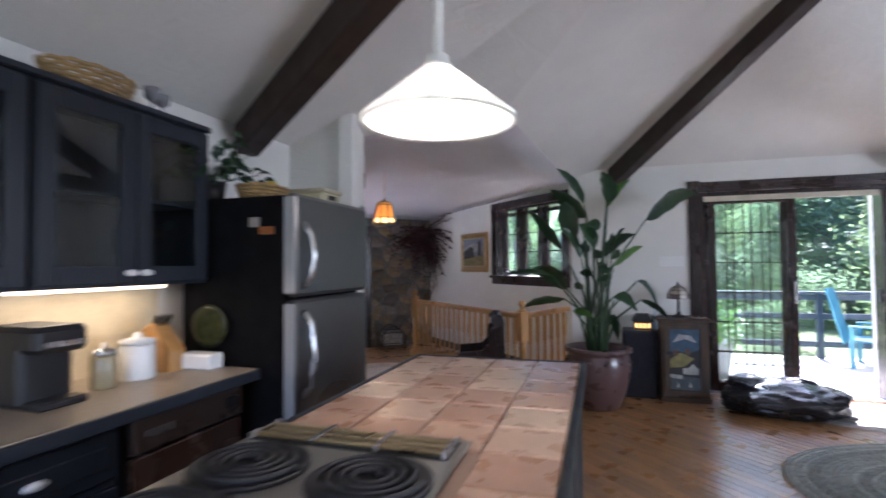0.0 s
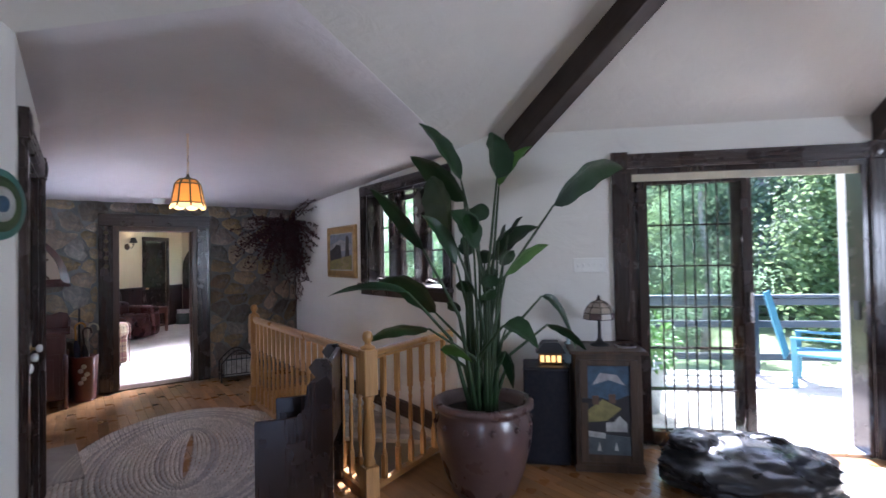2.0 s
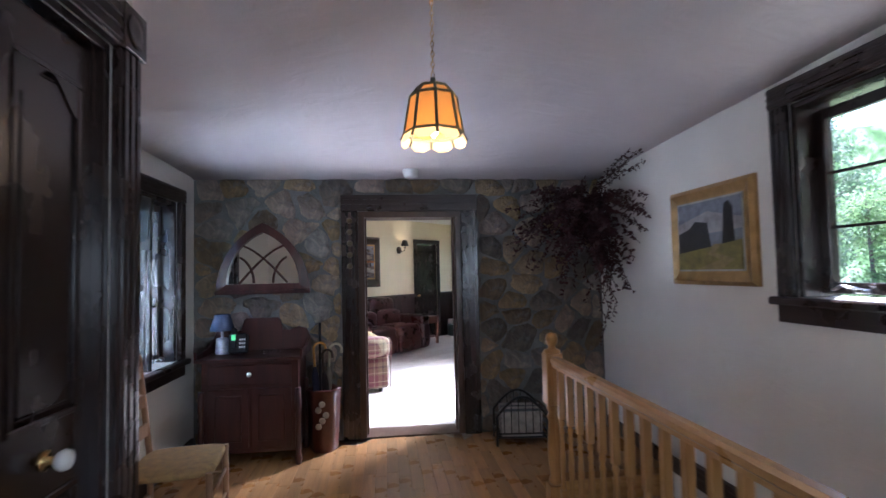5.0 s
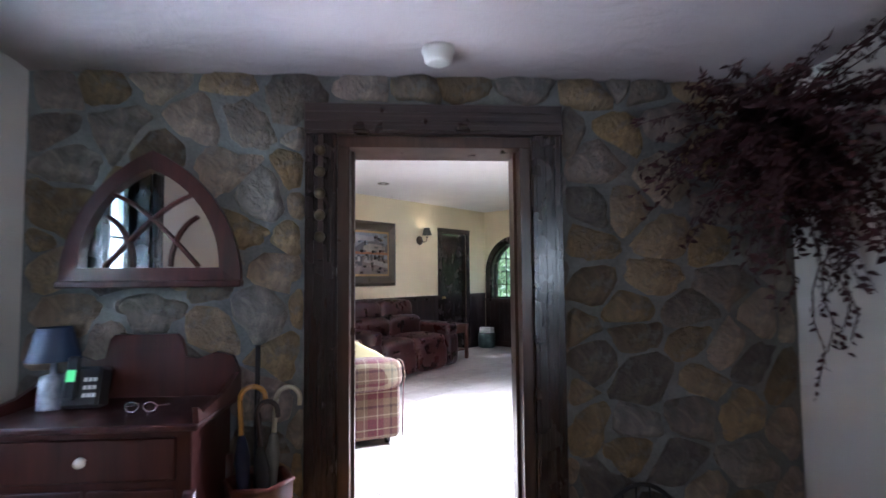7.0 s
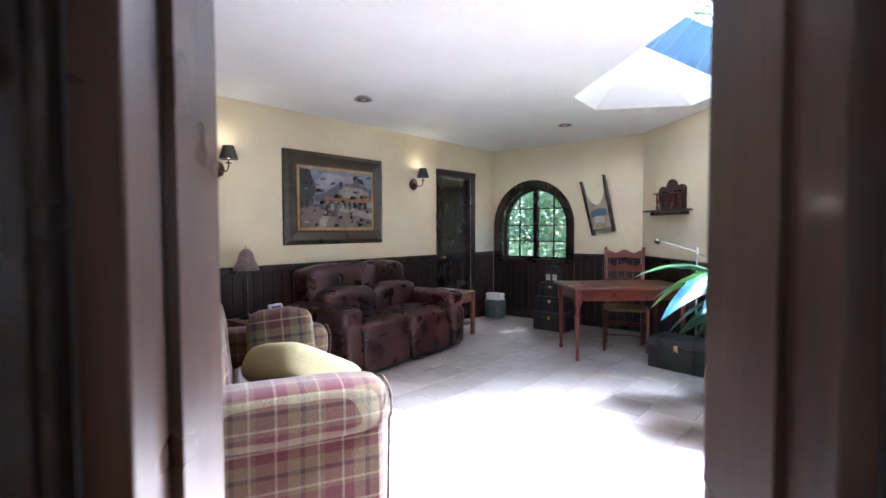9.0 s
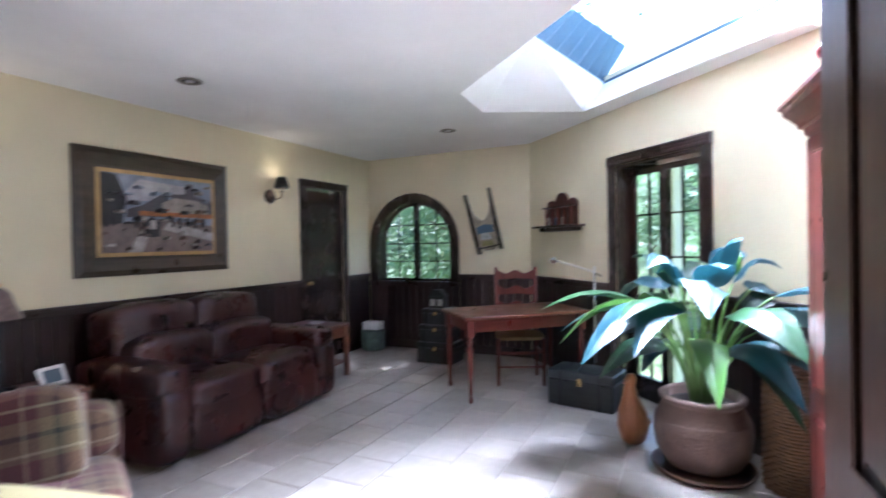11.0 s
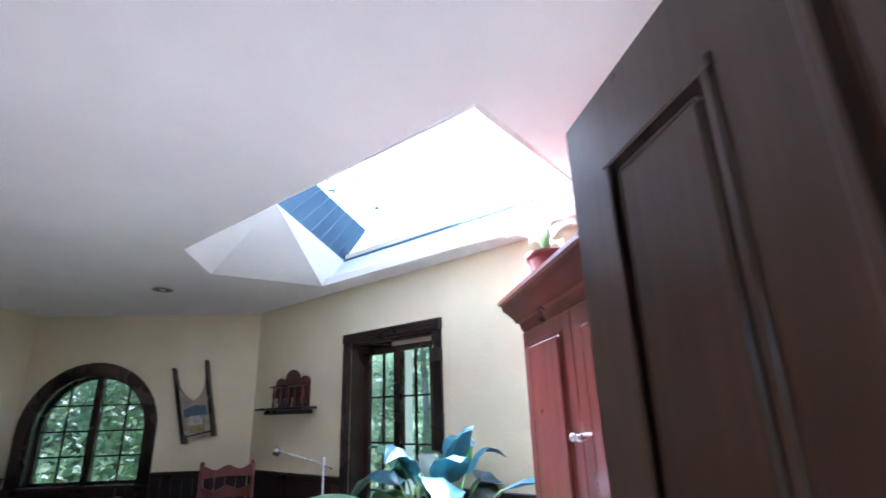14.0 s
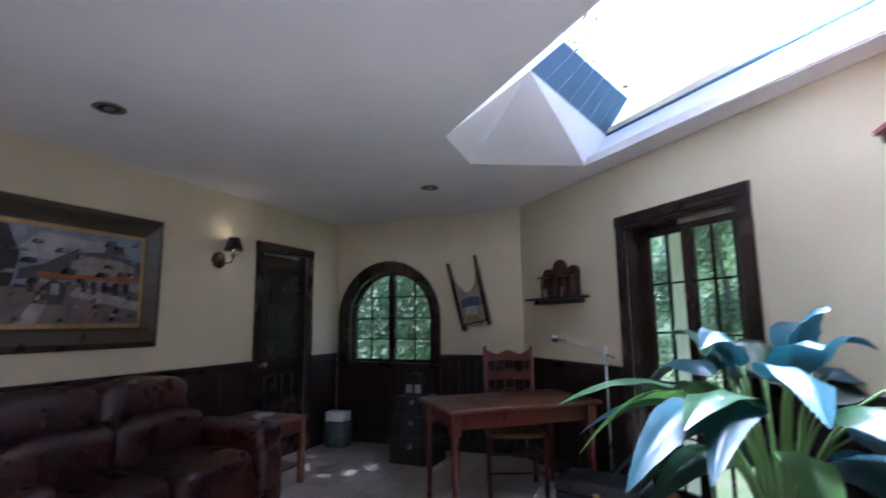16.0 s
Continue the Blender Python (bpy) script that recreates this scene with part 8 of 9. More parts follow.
for nm, x, y, r, h, mt, lb in (("storage_jar", -1.72, -4.60, 0.05, 0.13, plain("jar_glass", (0.35, 0.30, 0.18), 0.15), "glass storage jar with metal lid"), ("canister", -1.74, -4.42, 0.075, 0.15, CERAMIC, "white ceramic canister with lid")):
    g = thing(nm, KM @ pose(x, y, 0.94), lb, "jar")
    bm = bmesh.new()
    lathe(bm, [(r * 0.95, 0), (r, 0.01), (r, h), (r * 0.9, h + 0.01)], 20)
    part("body", bm, mt, g)
    bm = bmesh.new()
    lathe(bm, [(r * 0.98, h + 0.01), (r * 0.98, h + 0.03), (r * 0.3, h + 0.04), (r * 0.25, h + 0.06), (0.002, h + 0.065)], 20)
    part("lid", bm, CHROME if nm == "storage_jar" else CERAMIC, g)
kb = thing("knife_block", KM @ pose(-1.78, -4.24, 0.94, 0, 0, 0), "blond wooden knife block", "knife block")
bm = bmesh.new()
prism(bm, [(-0.09, 0), (0.09, 0), (0.09, 0.10), (-0.02, 0.24), (-0.09, 0.20)], -0.05, 0.05)
part("block", bm, PINE, kb)
for k in range(4):
    bm = bmesh.new()
    bx(bm, -0.012, 0.012, -0.008, 0.008, 0, 0.09, bevel=0.004)
    part("knife_handle", bm, BLACK_PLASTIC, kb, m=pose(-0.05 + 0.02 * (k % 2), -0.03 + 0.02 * k, 0.20, 0, 35, 0))
bm = bmesh.new()
bx(bm, -0.10, 0.10, -0.05, 0.05, 0, 0.08, bevel=0.01)
solid("bread_box", bm, CERAMIC, "white ceramic dish at the end of the worktop", "dish", m=KM @ pose(-1.62, -4.16, 0.94))
bm = bmesh.new()
lathe(bm, [(0.09, 0), (0.11, 0.004), (0.115, 0.014), (0.09, 0.01), (0.001, 0.008)], 24, pose(0, 0, 0, 90, 0, 0))
solid("dark_plate", bm, plain("dark_glaze", (0.03, 0.035, 0.015), 0.2, 0, 0.6, 20), "dark decorative plate leaning on the refrigerator side", "plate", m=KM @ pose(-1.66, -4.048, 1.14))

# kitchen pendant
kp = thing("cone_pendant", KM @ pose(-0.165, -4.72, 1.905), "white enamel cone pendant over the island, lit", "pendant lamp")
bm = bmesh.new()
lathe(bm, [(0.236, 0.004), (0.243, -0.004), (0.248, 0.004), (0.246, 0.014), (0.236, 0.022), (0.048, 0.178), (0.040, 0.182)], 40, cap=False)
bmesh.ops.solidify(bm, geom=bm.faces[:], thickness=0.003)
part("shade", bm, WHITE_PAINT, kp)
bm = bmesh.new()
lathe(bm, [(0.046, 0.178), (0.046, 0.186), (0.036, 0.192), (0.034, 0.215), (0.016, 0.225)], 24)
part("cap", bm, WHITE_PAINT, kp)
bm = bmesh.new()
tube(bm, [(0, 0, 0.22), (0, 0, 2.0)], 0.016, 10)
part("stem", bm, WHITE_PAINT, kp)
bm = bmesh.new()
bmesh.ops.create_icosphere(bm, subdivisions=3, radius=0.05, matrix=pose(0, 0, 0.09))
for f in bm.faces:
    f.smooth = True
part("bulb", bm, glow("bulb_soft", (1.0, 0.88, 0.68), 3), kp)
point_lamp("cone_light", KM @ Vector((-0.165, -4.72, 1.94)), 1.6, (1.0, 0.86, 0.66), 0.04)

# ---- dining end of the room ----
bc = thing("bookcase", KM @ pose(3.56, 0.0, 0), "dark red bookcase with books", "bookcase")
pbox("side", RED_WOOD_Z, bc, (0.0, 0.025, -0.30, -0.01, 0, 1.36), 0.003)
pbox("side", RED_WOOD_Z, bc, (1.0, 1.025, -0.30, -0.01, 0, 1.36), 0.003)
pbox("back", RED_WOOD, bc, (0.025, 1.0, -0.03, -0.01, 0.02, 1.34))
rng = random.Random(3)
BOOKS = [plain("book_" + k, c, 0.6) for k, c in dict(white=(0.55, 0.54, 0.5), blue=(0.06, 0.13, 0.3), teal=(0.06, 0.2, 0.22), red=(0.3, 0.05, 0.05), tan=(0.4, 0.3, 0.18)).items()]
for k, z in enumerate((0.06, 0.42, 0.78, 1.06, 1.33)):
    pbox("shelf", RED_WOOD, bc, (0.025, 1.0, -0.29, -0.03, z, z + 0.022))
    x = 0.04
    while x < 0.96 and k < 4:
        w = rng.uniform(0.02, 0.045)
        bk = pbox("book", rng.choice(BOOKS), bc, (x, x + w - 0.003, -0.24, -0.05, z + 0.022, z + 0.022 + rng.uniform(0.17, 0.23)), 0.002)
        x += w
dt = thing("painted_table", KM @ pose(3.92, -1.30, 0), "grey-painted square dining table with turned legs", "table")
GREYP = plain("grey_worn_paint", (0.20, 0.20, 0.22), 0.5, 0, 0.2)
pbox("tabletop", GREYP, dt, (-0.75, 0.75, -0.75, 0.78, 0.72, 0.755), 0.008)
pbox("apron", GREYP, dt, (-0.66, 0.66, -0.66, 0.68, 0.62, 0.72))
for sx in (-1, 1):
    for sy in (-1, 1):
        bm = bmesh.new()
        turned_leg(bm, sx * 0.62, sy * 0.64, 0, 0.72, 0.035)
        part("leg", bm, GREYP, dt)
DUSTY = plain("dusty_blue_paint", (0.075, 0.135, 0.17), 0.5, 0, 0.2)
ladder_chair("painted_chair", KM @ pose(3.28, -0.62, 0, 0, 0, -20), DUSTY, RUSH, 1.02, "dusty-blue painted ladder-back chair with a rush seat", "painted chairs")
ladder_chair("painted_chair", KM @ pose(3.36, -1.35, 0, 0, 0, 95), plain("dark_teal_paint", (0.035, 0.055, 0.065), 0.5, 0, 0.2), RUSH, 1.02, "dark teal painted ladder-back chair with a rush seat", "painted chairs")
wc = thing("wooden_cutout", KM @ pose(3.50, -0.05, 0), "grey weathered wooden fence cut-out leaning on the wall", "ornament")
for k in range(3):
    bm = bmesh.new()
    prism(bm, [(0, 0), (0.045, 0), (0.045, 0.46 - 0.03 * k), (0.022, 0.52 - 0.03 * k), (0, 0.46 - 0.03 * k)], -0.02, 0.0)
    part("slat", bm, plain("weathered_grey", (0.32, 0.31, 0.30), 0.8), wc, m=pose(-0.11 + 0.05 * k, 0, 0))
# daylight at the windows behind and beside the kitchen
lining(thing("window_4", KM @ rot(180, 0, -9.0), "plain kitchen window", "window", kind="structure"), -0.8, 1.2, 0.95, 2.2, 0.2, mat=WHITE_PAINT)
area_lamp("window_daylight", KM @ pose(-0.2, -9.08, 1.57, 90, 0, 180) @ pose(0, 0, 0, 180, 0, 0), 1.9, 1.15, 3.6, (0.92, 0.97, 1.0))
lining(thing("window_5", KM @ rot(-90, 6.1, 0), "plain wide window", "window", kind="structure"), 3.2, 5.6, 0.9, 2.2, 0.2, mat=WHITE_PAINT)
area_lamp("window_daylight", KM @ pose(6.18, -4.4, 1.55, 0, 90, 0), 1.2, 2.3, 19, (0.92, 0.97, 1.0))

# ---- outside ----
# unseen eave, added to shorten the sun patch inside the glass door
bm = bmesh.new()
bx(bm, -0.3, 6.4, 0.22, 1.15, 2.66, 2.76)
solid("roof_eave", bm, WHITE_PAINT, "unseen white eave added over the glass door to cut the sun", "roof", kind="structure", m=KM)
# second added eave, also out of view: blocks sun at the garden door
bm = bmesh.new()
bx(bm, 3.24, 4.75, 2.35, 6.2, 2.42, 2.50)
solid("roof_eave", bm, WHITE_PAINT, "unseen white eave added over the garden door to block sun", "roof", kind="structure")
bm = bmesh.new()
bx(bm, -0.075, 0.075, -0.075, 0.075, 0.0, 3.32, bevel=0.012)
bx(bm, -0.10, 0.10, -0.10, 0.10, 0.0, 0.16, bevel=0.01)
solid("porch_post", bm, WHITE_PAINT, "white painted porch post outside the garden door", "post", m=pose(4.62, 5.05, -0.9))
bm = bmesh.new()
bmesh.ops.create_grid(bm, x_segments=60, y_segments=60, size=300)
for v in bm.verts:
    v.co.z = -0.9 + 0.4 * noise.noise(v.co * 0.05)
n = Nodes("forest_ground", 0.95)
n.color(n.ramp(n.noise(1.2, 6), (0.3, (0.09, 0.12, 0.05)), (0.55, (0.15, 0.20, 0.08)), (0.75, (0.24, 0.22, 0.13))))
n.bump(n.noise(12, 4), 0.6, 0.05)
solid("ground", bm, n.m, "forest floor of leaves and grass", "ground", kind="structure")
dk = thing("deck", KM, "pale weathered board deck outside the glass door", "deck", kind="structure")
DECKW = wood("deck_boards", (0.42, 0.38, 0.34), (0.62, 0.58, 0.53), 0.7, "x", per_piece=True)
bmd = bmesh.new()
bx(bmd, -1.5, 6.5, 0.0, 0.134, -0.12, -0.08, bevel=0.004)
DME = mesh_of("board", bmd, DECKW)
for k in range(22):
    ob = new("board", DME)
    ob.parent = dk
    ob.matrix_basis = pose(0, 0.22 + 0.14 * k, 0)
rlg = thing("deck_railing", KM @ pose(0, 3.15, -0.08), "blue-painted wooden deck railing", "railing")
pbox("top_rail", DECK_BLUE, rlg, (-1.5, 6.5, -0.07, 0.07, 1.02, 1.06), 0.006)
for z in (0.18, 0.62, 0.92):
    pbox("rail", DECK_BLUE, rlg, (-1.5, 6.5, -0.02, 0.02, z, z + 0.09), 0.004)
for k in range(5):
    pbox("post", DECK_BLUE, rlg, (-1.45 + 1.68 * k, -1.36 + 1.68 * k, -0.045, 0.045, 0, 1.02), 0.005)
ac = thing("deck_chair", KM @ pose(4.12, 2.55, -0.08, 0, 0, 60) @ Matrix.Scale(1.04, 4), "turquoise wooden deck chair", "chair")
TURQ = plain("turquoise_paint", (0.05, 0.19, 0.26), 0.45)
for k in range(5):
    pbox("back_slat", TURQ, ac, (-0.26 + 0.105 * k, -0.165 + 0.105 * k, -0.012, 0.012, 0.32, 1.12), 0.006, m=pose(0, 0.25, 0, -14, 0, 0))
pbox("seat", TURQ, ac, (-0.28, 0.28, -0.28, 0.26, 0.36, 0.39), 0.006)
for sx in (-1, 1):
    pbox("arm", TURQ, ac, (sx * 0.32 - 0.05, sx * 0.32 + 0.05, -0.34, 0.26, 0.56, 0.585), 0.006)
    pbox("front_leg", TURQ, ac, (sx * 0.30 - 0.02, sx * 0.30 + 0.02, -0.30, -0.24, 0, 0.56))
    pbox("back_leg", TURQ, ac, (sx * 0.30 - 0.02, sx * 0.30 + 0.02, 0.20, 0.26, 0, 0.56))
fp = thing("deck_planter", KM @ pose(1.75, 1.35, -0.08), "grey planter with a flowering bush on the deck", "planter")
bm = bmesh.new()
lathe(bm, [(0.20, 0), (0.26, 0.45), (0.28, 0.48), (0.24, 0.48), (0.2, 0.40)], 20)
part("tub", bm, plain("grey_tub", (0.25, 0.27, 0.29), 0.6), fp)
rng = random.Random(9)
bm = bmesh.new()
for k in range(500):
    d = Vector((rng.gauss(0, 1), rng.gauss(0, 1), rng.gauss(0, 0.8))).normalized() * rng.uniform(0.15, 0.38)
    p = Vector((0, 0, 0.70)) + d
    q = (d + Vector((rng.uniform(-1, 1), rng.uniform(-1, 1), rng.uniform(-1, 1))) * 0.2).normalized()
    blade(bm, p, p + q * 0.09, 0.05, q.orthogonal(), 0.02, 0.3, 0, 2)
part("bush", bm, LEAF_BRIGHT, fp)
bm = bmesh.new()
bx(bm, 3.16, 3.32, 0.24, 0.42, -0.1, 2.9)
solid("porch_post", bm, WHITE_PAINT, "white porch post beside the glass door", "post", m=KM)

BARK = plain("bark", (0.12, 0.09, 0.075), 0.95, 0, 0.45, 8, 0.9, 22)
BARK_PALE = plain("bark_pale", (0.26, 0.23, 0.21), 0.95, 0, 0.45, 8, 0.9, 22)
FOREST = leaf_mat("forest_leaves", (0.10, 0.16, 0.07), (0.20, 0.29, 0.13), 0.5, 20, 0.5)
FOREST2 = leaf_mat("forest_leaves_cool", (0.08, 0.14, 0.09), (0.16, 0.24, 0.14), 0.5, 20, 0.5)


def make_tree(seed, h, r, crown_lo, leaves, leaf, lm, bark):
    rg = random.Random(seed)
    g = thing("tree", pose(0, 0, 0), "tall forest tree with light green leaves", "tree", "forest trees")
    bm = bmesh.new()
    pts = [Vector((0.12 * math.sin(i * 1.3 + seed), 0.12 * math.cos(i * 1.7 + seed), h * i / 6)) for i in range(7)]
    tube(bm, pts, r, 10, r * 0.25)
    clumps = []
    for k in range(16):
        z = crown_lo + (h - crown_lo) * (k + rg.random()) / 16
        a = rg.uniform(0, 6.28)
        L = (0.18 * h) * (1.15 - 0.75 * (z - crown_lo) / (h - crown_lo)) * rg.uniform(0.7, 1.2)
        e = Vector((math.cos(a) * L, math.sin(a) * L, z + rg.uniform(-0.2, 0.9)))
        tube(bm, [(0, 0, z - 0.3), e * 0.5 + Vector((0, 0, z * 0.5)), e], r * 0.22, 5, 0.012)
        clumps += [e, e * 0.6 + Vector((0, 0, z * 0.4))]
    part("trunk", bm, bark, g)
    verts, faces = [], []
    for k in range(leaves):
        c = rg.choice(clumps)
        p = c + Vector((rg.gauss(0, 0.55), rg.gauss(0, 0.55), rg.gauss(0, 0.40)))
        u = Vector((rg.uniform(-1, 1), rg.uniform(-1, 1), rg.uniform(-0.7, 0.3))).normalized()
        w = u.orthogonal().normalized() * leaf * 0.34
        i = len(verts)
        verts += [p, p + u * leaf * 0.5 + w, p + u * leaf, p + u * leaf * 0.5 - w]
        faces.append((i, i + 1, i + 2, i + 3))
    me = bpy.data.meshes.new("crown")
    me.from_pydata(verts, [], faces)
    me.materials.append(lm)
    ob = new("crown", me)
    ob.parent = g
    return g


t1 = make_tree(1, 9.0, 0.20, 0.5, 7000, 0.17, FOREST, BARK)
t2 = make_tree(2, 11.0, 0.26, 1.2, 7000, 0.18, FOREST2, BARK_PALE)
t3 = make_tree(3, 6.0, 0.10, 0.1, 6000, 0.15, FOREST, BARK)
rg = random.Random(21)
spots = []


def plant(tree, x, y, s):
    v1 = Vector((x - 0.2, y - 0.5))
    az = math.degrees(math.atan2(v1.y, v1.x))
    if 15 < az < 80:
        s = min(s, (2.2 + v1.length * 0.20) / 9.0)
    v2 = Vector((x - 4.4, y + 3.8))
    if abs(math.degrees(math.atan2(v2.y, v2.x)) - 39) < 32 and v2.length < 14:
        s = min(s, 0.45)
    m = pose(x, y, -0.95, 0, 0, rg.uniform(0, 360))
    c = copy_thing(tree, m)
    c.scale = (s, s, s)


def belt(cx, cy, az0, az1, r0, r1, count):
    for k in range(count):
        a = radians(az0 + (az1 - az0) * (k + rg.random()) / count)
        r = r0 + (r1 - r0) * rg.random() ** 0.8
        plant((t1, t2, t3)[k % 3], cx + r * math.cos(a), cy + r * math.sin(a), rg.uniform(0.8, 1.25))


belt(3.5, -4.5, -48, 45, 9.5, 24, 44)
belt(2.6, -3.0, 45, 62, 10, 20, 6)
belt(3.2, 4.0, -40, -12, 9, 19, 10)
belt(3.2, 4.5, -8, 20, 16, 24, 10)
belt(2.2, 7.0, 50, 100, 8.0, 18, 18)
# two trees added in the sun's path to shade the arched window
for tx, ty, ts in ((5.0, 9.4, 0.95), (4.0, 10.4, 0.85)):
    copy_thing(t1, pose(tx, ty, -0.95)).scale = (ts, ts, ts)
for ob in (t1, t2, t3):
    ob.matrix_basis = pose(24 + 3 * (ob is t2) , 12 + 4 * (ob is t3), -0.95)
bt = thing("large_tree", KM @ pose(1.95, 4.6, -0.95), "thick pale-barked tree trunk beyond the deck", "tree")
bm = bmesh.new()
tube(bm, [(0, 0, 0), (0.03, 0, 2), (0.0, 0.05, 5), (0.1, 0, 9), (0.1, 0, 14)], 0.30, 16, 0.18)
for v in bm.verts:
    v.co += Vector((v.co.x, v.co.y, 0)) * 0.16 * noise.noise(Vector((v.co.x * 9, v.co.y * 9, v.co.z * 0.7)))
part("trunk", bm, BARK_PALE, bt)
# far woods behind all; emission paints daylight into them and their pale gaps
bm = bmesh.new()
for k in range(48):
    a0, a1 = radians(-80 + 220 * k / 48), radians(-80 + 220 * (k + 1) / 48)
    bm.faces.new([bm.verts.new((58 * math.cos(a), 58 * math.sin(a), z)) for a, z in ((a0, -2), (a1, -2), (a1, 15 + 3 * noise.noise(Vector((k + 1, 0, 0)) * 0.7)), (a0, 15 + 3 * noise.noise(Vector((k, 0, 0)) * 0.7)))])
n = Nodes("far_woods_glow", 0.95)
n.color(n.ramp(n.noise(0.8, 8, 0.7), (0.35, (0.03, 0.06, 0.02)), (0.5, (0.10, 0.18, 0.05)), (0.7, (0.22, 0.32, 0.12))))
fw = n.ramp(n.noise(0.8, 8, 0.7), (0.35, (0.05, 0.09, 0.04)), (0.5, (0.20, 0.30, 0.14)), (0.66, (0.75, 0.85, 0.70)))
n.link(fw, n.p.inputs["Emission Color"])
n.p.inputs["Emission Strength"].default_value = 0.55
solid("backdrop", bm, n.m, "distant leafy woods that glow, bright gaps put into the colour", "woods", kind="structure")

# ---- pieces: stones, tiles, planks ----
rg = random.Random(4)
STONE = Nodes("field_stone", 0.88)
sr = STONE.ramp(STONE.random(), (0.0, (0.07, 0.060, 0.055)), (0.14, (0.26, 0.20, 0.115)), (0.30, (0.34, 0.30, 0.25)), (0.42, (0.10, 0.095, 0.092)), (0.58, (0.31, 0.235, 0.125)), (0.74, (0.33, 0.28, 0.25)), (0.88, (0.15, 0.135, 0.12)), (1.0, (0.36, 0.35, 0.325)))
sf = STONE.noise(7, 8, 0.68, None, 0.8)
sm_ = STONE.noise(16, 5, 0.6)
stone_c = STONE.mix(0.9, sr, STONE.ramp(sf, (0.28, (0.34, 0.33, 0.32)), (0.5, (0.95, 0.93, 0.90)), (0.72, (1.9, 1.75, 1.5))), "MULTIPLY")
STONE.color(STONE.mix(STONE.ramp(sm_, (0.52, (0, 0, 0)), (0.66, (0.55, 0.55, 0.55))), stone_c, (0.20, 0.205, 0.198)))
STONE.bump(STONE.math("ADD", sf, STONE.math("MULTIPLY", STONE.noise(38, 6, 0.65), 0.6)), 1.0, 0.06)
STONE = STONE.m
seeds = []
z = 0.07
while z < 2.36:
    x = -1.83 + rg.uniform(0.02, 0.2)
    while x < 1.83:
        seeds.append((x + rg.uniform(-0.05, 0.05), z + rg.uniform(-0.07, 0.07)))
        x += rg.choice((0.16, 0.22, 0.28, 0.34, 0.42))
    z += rg.uniform(0.15, 0.23)
for si, (sx, sz) in enumerate(seeds):
    poly = [(max(-1.82, sx - 0.3), max(0.0, sz - 0.3)), (min(1.82, sx + 0.3), max(0.0, sz - 0.3)), (min(1.82, sx + 0.3), min(2.33, sz + 0.3)), (max(-1.82, sx - 0.3), min(2.33, sz + 0.3))]
    for ox, oz in seeds:
        if (ox, oz) != (sx, sz) and abs(ox - sx) < 0.62 and abs(oz - sz) < 0.62 and poly:
            a, b = ox - sx, (oz - sz) * 1.35
            poly = clip(poly, a, b, a * (sx + ox) / 2 + b * (sz + oz) / 2)
    if len(poly) < 3:
        continue
    cx_, cz_ = sum(p[0] for p in poly) / len(poly), sum(p[1] for p in poly) / len(poly)
    if -0.60 < cx_ < 0.68 and cz_ < 2.19:
        if min(p[0] for p in poly) > -0.58 and max(p[0] for p in poly) < 0.65:
            continue
        poly = clip(poly, 1, 0, -0.58) if cx_ < 0.04 else clip(poly, -1, 0, -0.65)
        if len(poly) < 3:
            continue
        cx_, cz_ = sum(p[0] for p in poly) / len(poly), sum(p[1] for p in poly) / len(poly)
    elif -0.60 < cx_ < 0.68:
        poly = clip(poly, 0, -1, -2.165)
    elif cz_ < 2.17:
        poly = clip(poly, 1, 0, -0.58) if cx_ < 0.04 else clip(poly, -1, 0, -0.65)
    if len(poly) < 3:
        continue
    for _ in range(2 if si % 3 else 1):
        poly = [q for p, r_ in zip(poly, poly[1:] + poly[:1]) for q in ((p[0] * 0.78 + r_[0] * 0.22, p[1] * 0.78 + r_[1] * 0.22), (p[0] * 0.22 + r_[0] * 0.78, p[1] * 0.22 + r_[1] * 0.78))]
    cx_, cz_ = sum(p[0] for p in poly) / len(poly), sum(p[1] for p in poly) / len(poly)
    proud = rg.uniform(0.010, 0.034)
    bm = bmesh.new()
    rings = []
    for k, (s, y) in enumerate(((0.98, 0.008), (0.86, -proud * 0.30), (0.70, -proud * 0.85), (0.42, -proud))):
        ring = []
        for px, pz in poly:
            j = 1 + 0.34 * noise.noise(Vector((px * 8, pz * 8, si))) + 0.16 * noise.noise(Vector((px * 24, pz * 24, si)))
            ring.append(bm.verts.new(((px - cx_) * s * j, y + (0.013 * noise.noise(Vector((px * 14 * s, pz * 14 * s, 3 + si + k * 0.7))) if k else 0), (pz - cz_) * s * j)))
        rings.append(ring)
    for a, b in zip(rings, rings[1:]):
        for i in range(len(a)):
            bm.faces.new((a[i], a[(i + 1) % len(a)], b[(i + 1) % len(a)], b[i])).smooth = True
    c = bm.verts.new((0, -proud * 1.05, 0))
    for i in range(len(rings[-1])):
        bm.faces.new((rings[-1][i], rings[-1][(i + 1) % len(rings[-1])], c)).smooth = True
    part("stone", bm, STONE, wall_stone, m=pose(cx_, 0, cz_))

# sitting room tiles, laid in broken bond along the painting wall
PALE = Nodes("pale_stone_tile", 0.42)
pr = PALE.ramp(PALE.random(), (0.0, (0.36, 0.32, 0.28)), (0.5, (0.42, 0.375, 0.335)), (1.0, (0.47, 0.425, 0.385)))
pfn = PALE.noise(4, 5, 0.6, None, 0.8)
PALE.color(PALE.mix(1.0, pr, PALE.ramp(pfn, (0.3, (0.86, 0.84, 0.82)), (0.7, (1.08, 1.07, 1.05))), "MULTIPLY"))
PALE.rough(PALE.ramp(PALE.noise(7, 4), (0.3, (0.3,) * 3), (0.7, (0.5,) * 3)))
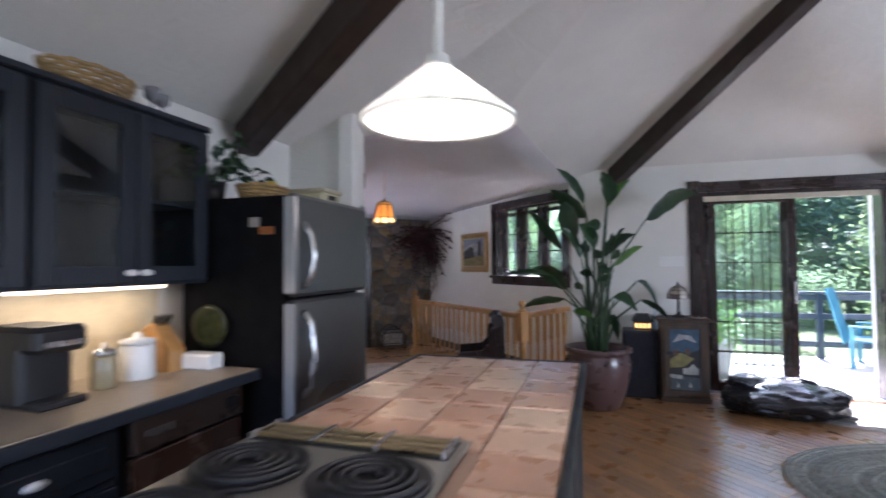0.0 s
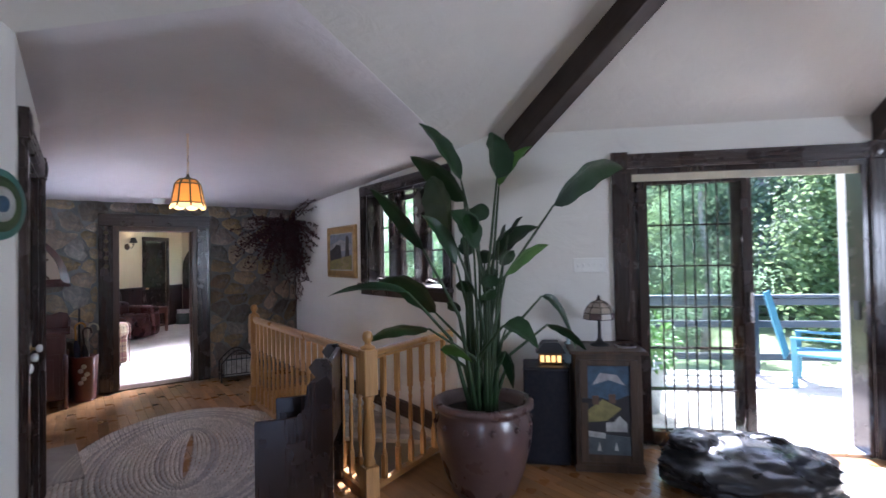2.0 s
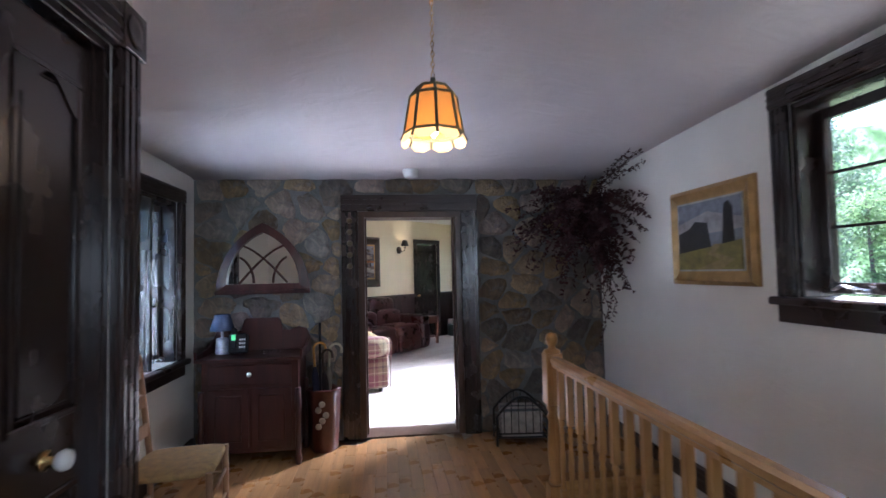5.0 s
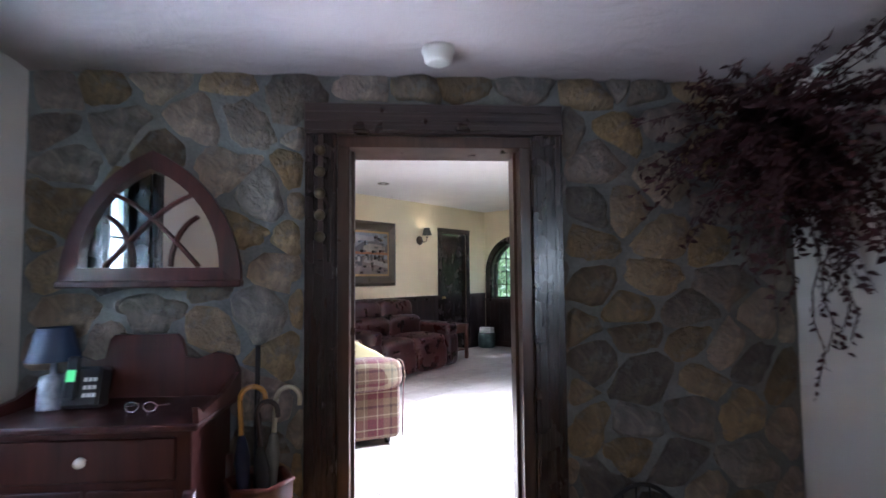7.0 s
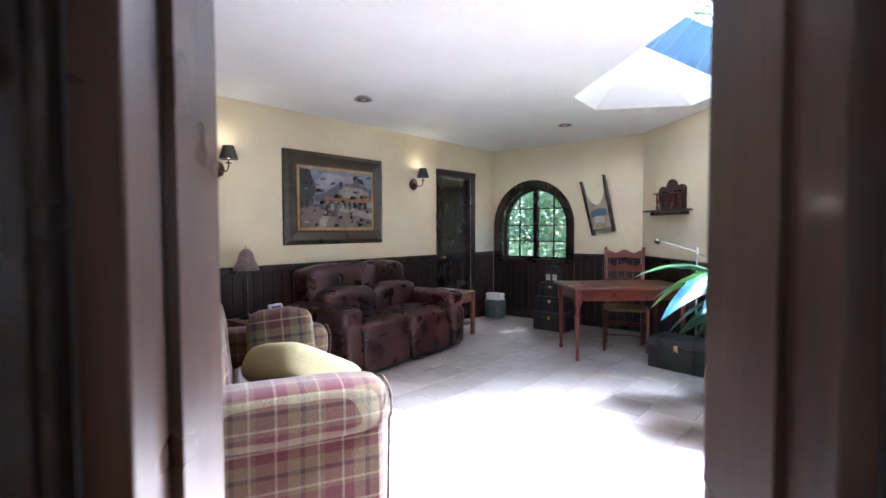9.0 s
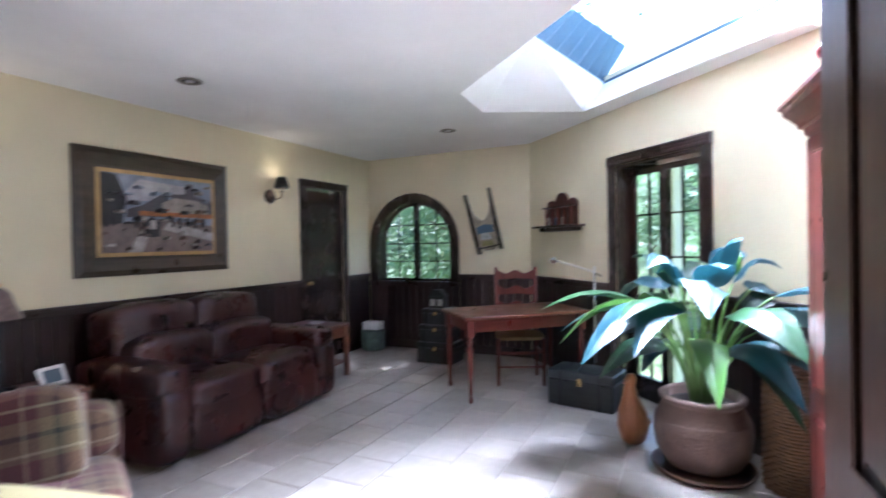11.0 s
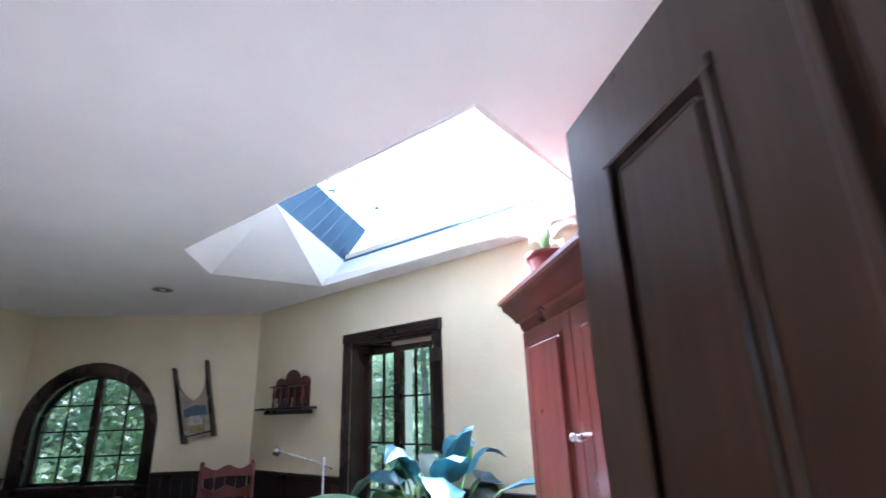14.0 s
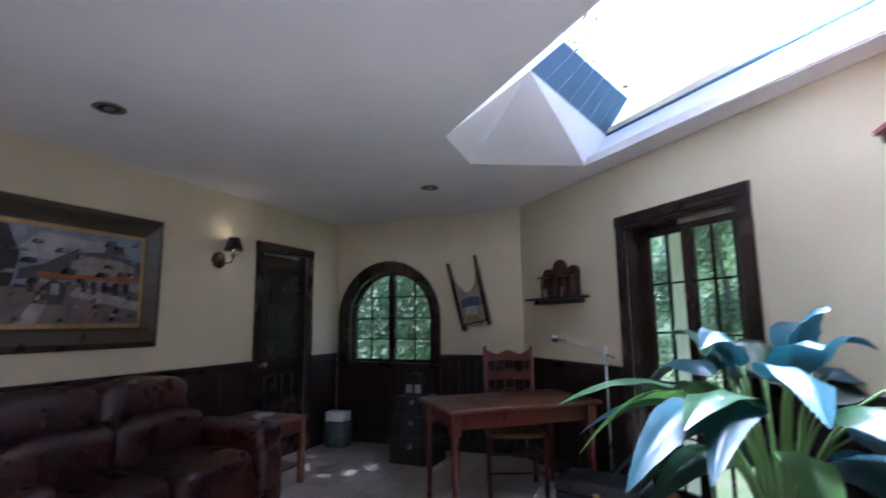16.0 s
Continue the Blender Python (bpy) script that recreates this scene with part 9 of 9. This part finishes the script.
PALE.bump(pfn, 0.15, 0.006)
PALE = PALE.m
TS = 0.33
bmt = bmesh.new()
bx(bmt, 0.003, TS - 0.003, 0.003, TS - 0.003, -0.008, 0.0, bevel=0.0025)
PME = mesh_of("tile", bmt, PALE)


def room_at(p, mrg=0.1):
    return 0.25 - mrg < p.y and p.x < 3.05 + mrg and p.x + p.y < 8.70 + mrg and p.x - p.y > -5.92 - mrg


rest = bmesh.new()
cells = []
for j in range(-25, 3):
    for i in range(-32, 16):
        m = PM @ pose(i * TS + (TS / 2 if j % 2 else 0), j * TS, 0)
        c = m @ Vector((TS / 2, TS / 2, 0))
        if room_at(c, 0.2):
            cells.append(((c - Vector((0.5, 2.2, 0))).length, m))
cells.sort(key=lambda q: q[0])
for k, (_, m) in enumerate(cells):
    if k < 290:
        ob = new("tile", PME)
        ob.parent = floor_sitting
        ob.matrix_basis = m
    else:
        bx(rest, 0.003, TS - 0.003, 0.003, TS - 0.003, -0.008, 0.0, m)
ob = part("tiles", rest, PALE, floor_sitting)
tagged(ob, kind="stuff")

# oak strips in hall and kitchen, running along the hall
PW = 0.083
strip_cells = []


def hall_at(x, y):
    d = -((x - CX) + (y - CY)) / math.sqrt(2)
    s = ((x - CX) - (y - CY)) / math.sqrt(2)
    if y > -4.9 and -1.83 <= x <= 1.83:
        return not (x > 0.82 and -4.15 < y < -1.0) and (y > -4.0 or x < 0.82 or d > 0) and y < 0.0
    return d > 0 and -2.0 < s < 6.2 and d < 9.2


i = 0
x = -9.0
while x < 7.0:
    y = -13.5 + rg.uniform(0, 0.6)
    while y < 0.0:
        ln = rg.choice((0.42, 0.55, 0.7, 0.85))
        if hall_at(x + PW / 2, y + ln / 2) and hall_at(x + PW / 2, y + 0.05) and hall_at(x + PW / 2, min(-0.02, y + ln - 0.05)):
            strip_cells.append((min((Vector((x, y)) - Vector(c)).length for c in ((-0.3, -1.2), (0.6, -5.6), (1.4, -5.8))), x, y, min(ln, -y)))
        y += ln
    x += PW
strip_cells.sort(key=lambda q: q[0])
MES = {}
verts, faces = [], []
for k, (_, x, y, ln) in enumerate(strip_cells):
    if k < 300:
        key = round(ln, 2)
        if key not in MES:
            bm = bmesh.new()
            bx(bm, 0.0, ln - 0.001, -PW + 0.0012, -0.0004, -0.012, 0.0, bevel=0.0012)
            MES[key] = mesh_of("plank", bm, FLOOR_WOOD)
        ob = new("plank", MES[key])
        ob.parent = floor_hall
        ob.matrix_basis = rot(90, x, y)
    else:
        n0 = len(verts)
        verts += [(x + a, y + b, c) for c in (-0.012, 0.0) for a, b in ((0.0008, 0.0006), (PW - 0.0008, 0.0006), (PW - 0.0008, ln - 0.0006), (0.0008, ln - 0.0006))]
        faces += [tuple(n0 + q for q in f) for f in ((4, 5, 6, 7), (0, 1, 5, 4), (1, 2, 6, 5), (2, 3, 7, 6), (3, 0, 4, 7))]
me = bpy.data.meshes.new("planks")
me.from_pydata(verts, [], faces)
FW = Nodes("floor_oak_joined", 0.3)
isl_r = FW.add("ShaderNodeNewGeometry").outputs["Random Per Island"]
co = FW.mapped((14, 1.2, 14))
off = FW.t.nodes.new("ShaderNodeVectorMath")
off.operation = "ADD"
FW.link(co, off.inputs[0])
cmb = FW.add("ShaderNodeCombineXYZ")
for q in range(3):
    FW.link(FW.math("MULTIPLY", isl_r, 37.0 + 11 * q), cmb.inputs[q])
FW.link(cmb.outputs[0], off.inputs[1])
gr = FW.math("ADD", FW.math("MULTIPLY", FW.noise(1.0, 6, 0.6, off.outputs[0], 0.6), 0.75), FW.math("MULTIPLY", FW.noise(7.0, 3, 0.6, off.outputs[0]), 0.25))
FW.color(FW.mix(1.0, FW.ramp(gr, (0.32, (0.24, 0.115, 0.042)), (0.68, (0.46, 0.25, 0.10))), FW.ramp(isl_r, (0.0, (0.72, 0.7, 0.68)), (0.5, (1.0, 0.98, 0.95)), (1.0, (1.2, 1.15, 1.1))), "MULTIPLY"))
FW.rough(FW.ramp(FW.noise(5.0, 3), (0.3, (0.22,) * 3), (0.75, (0.38,) * 3)))
FW.bump(gr, 0.12, 0.004)
FW.p.inputs["Coat Weight"].default_value = 0.35
FW.p.inputs["Coat Roughness"].default_value = 0.12
me.materials.append(FW.m)
ob = new("planks", me)
ob.parent = floor_hall
tagged(ob, kind="stuff")
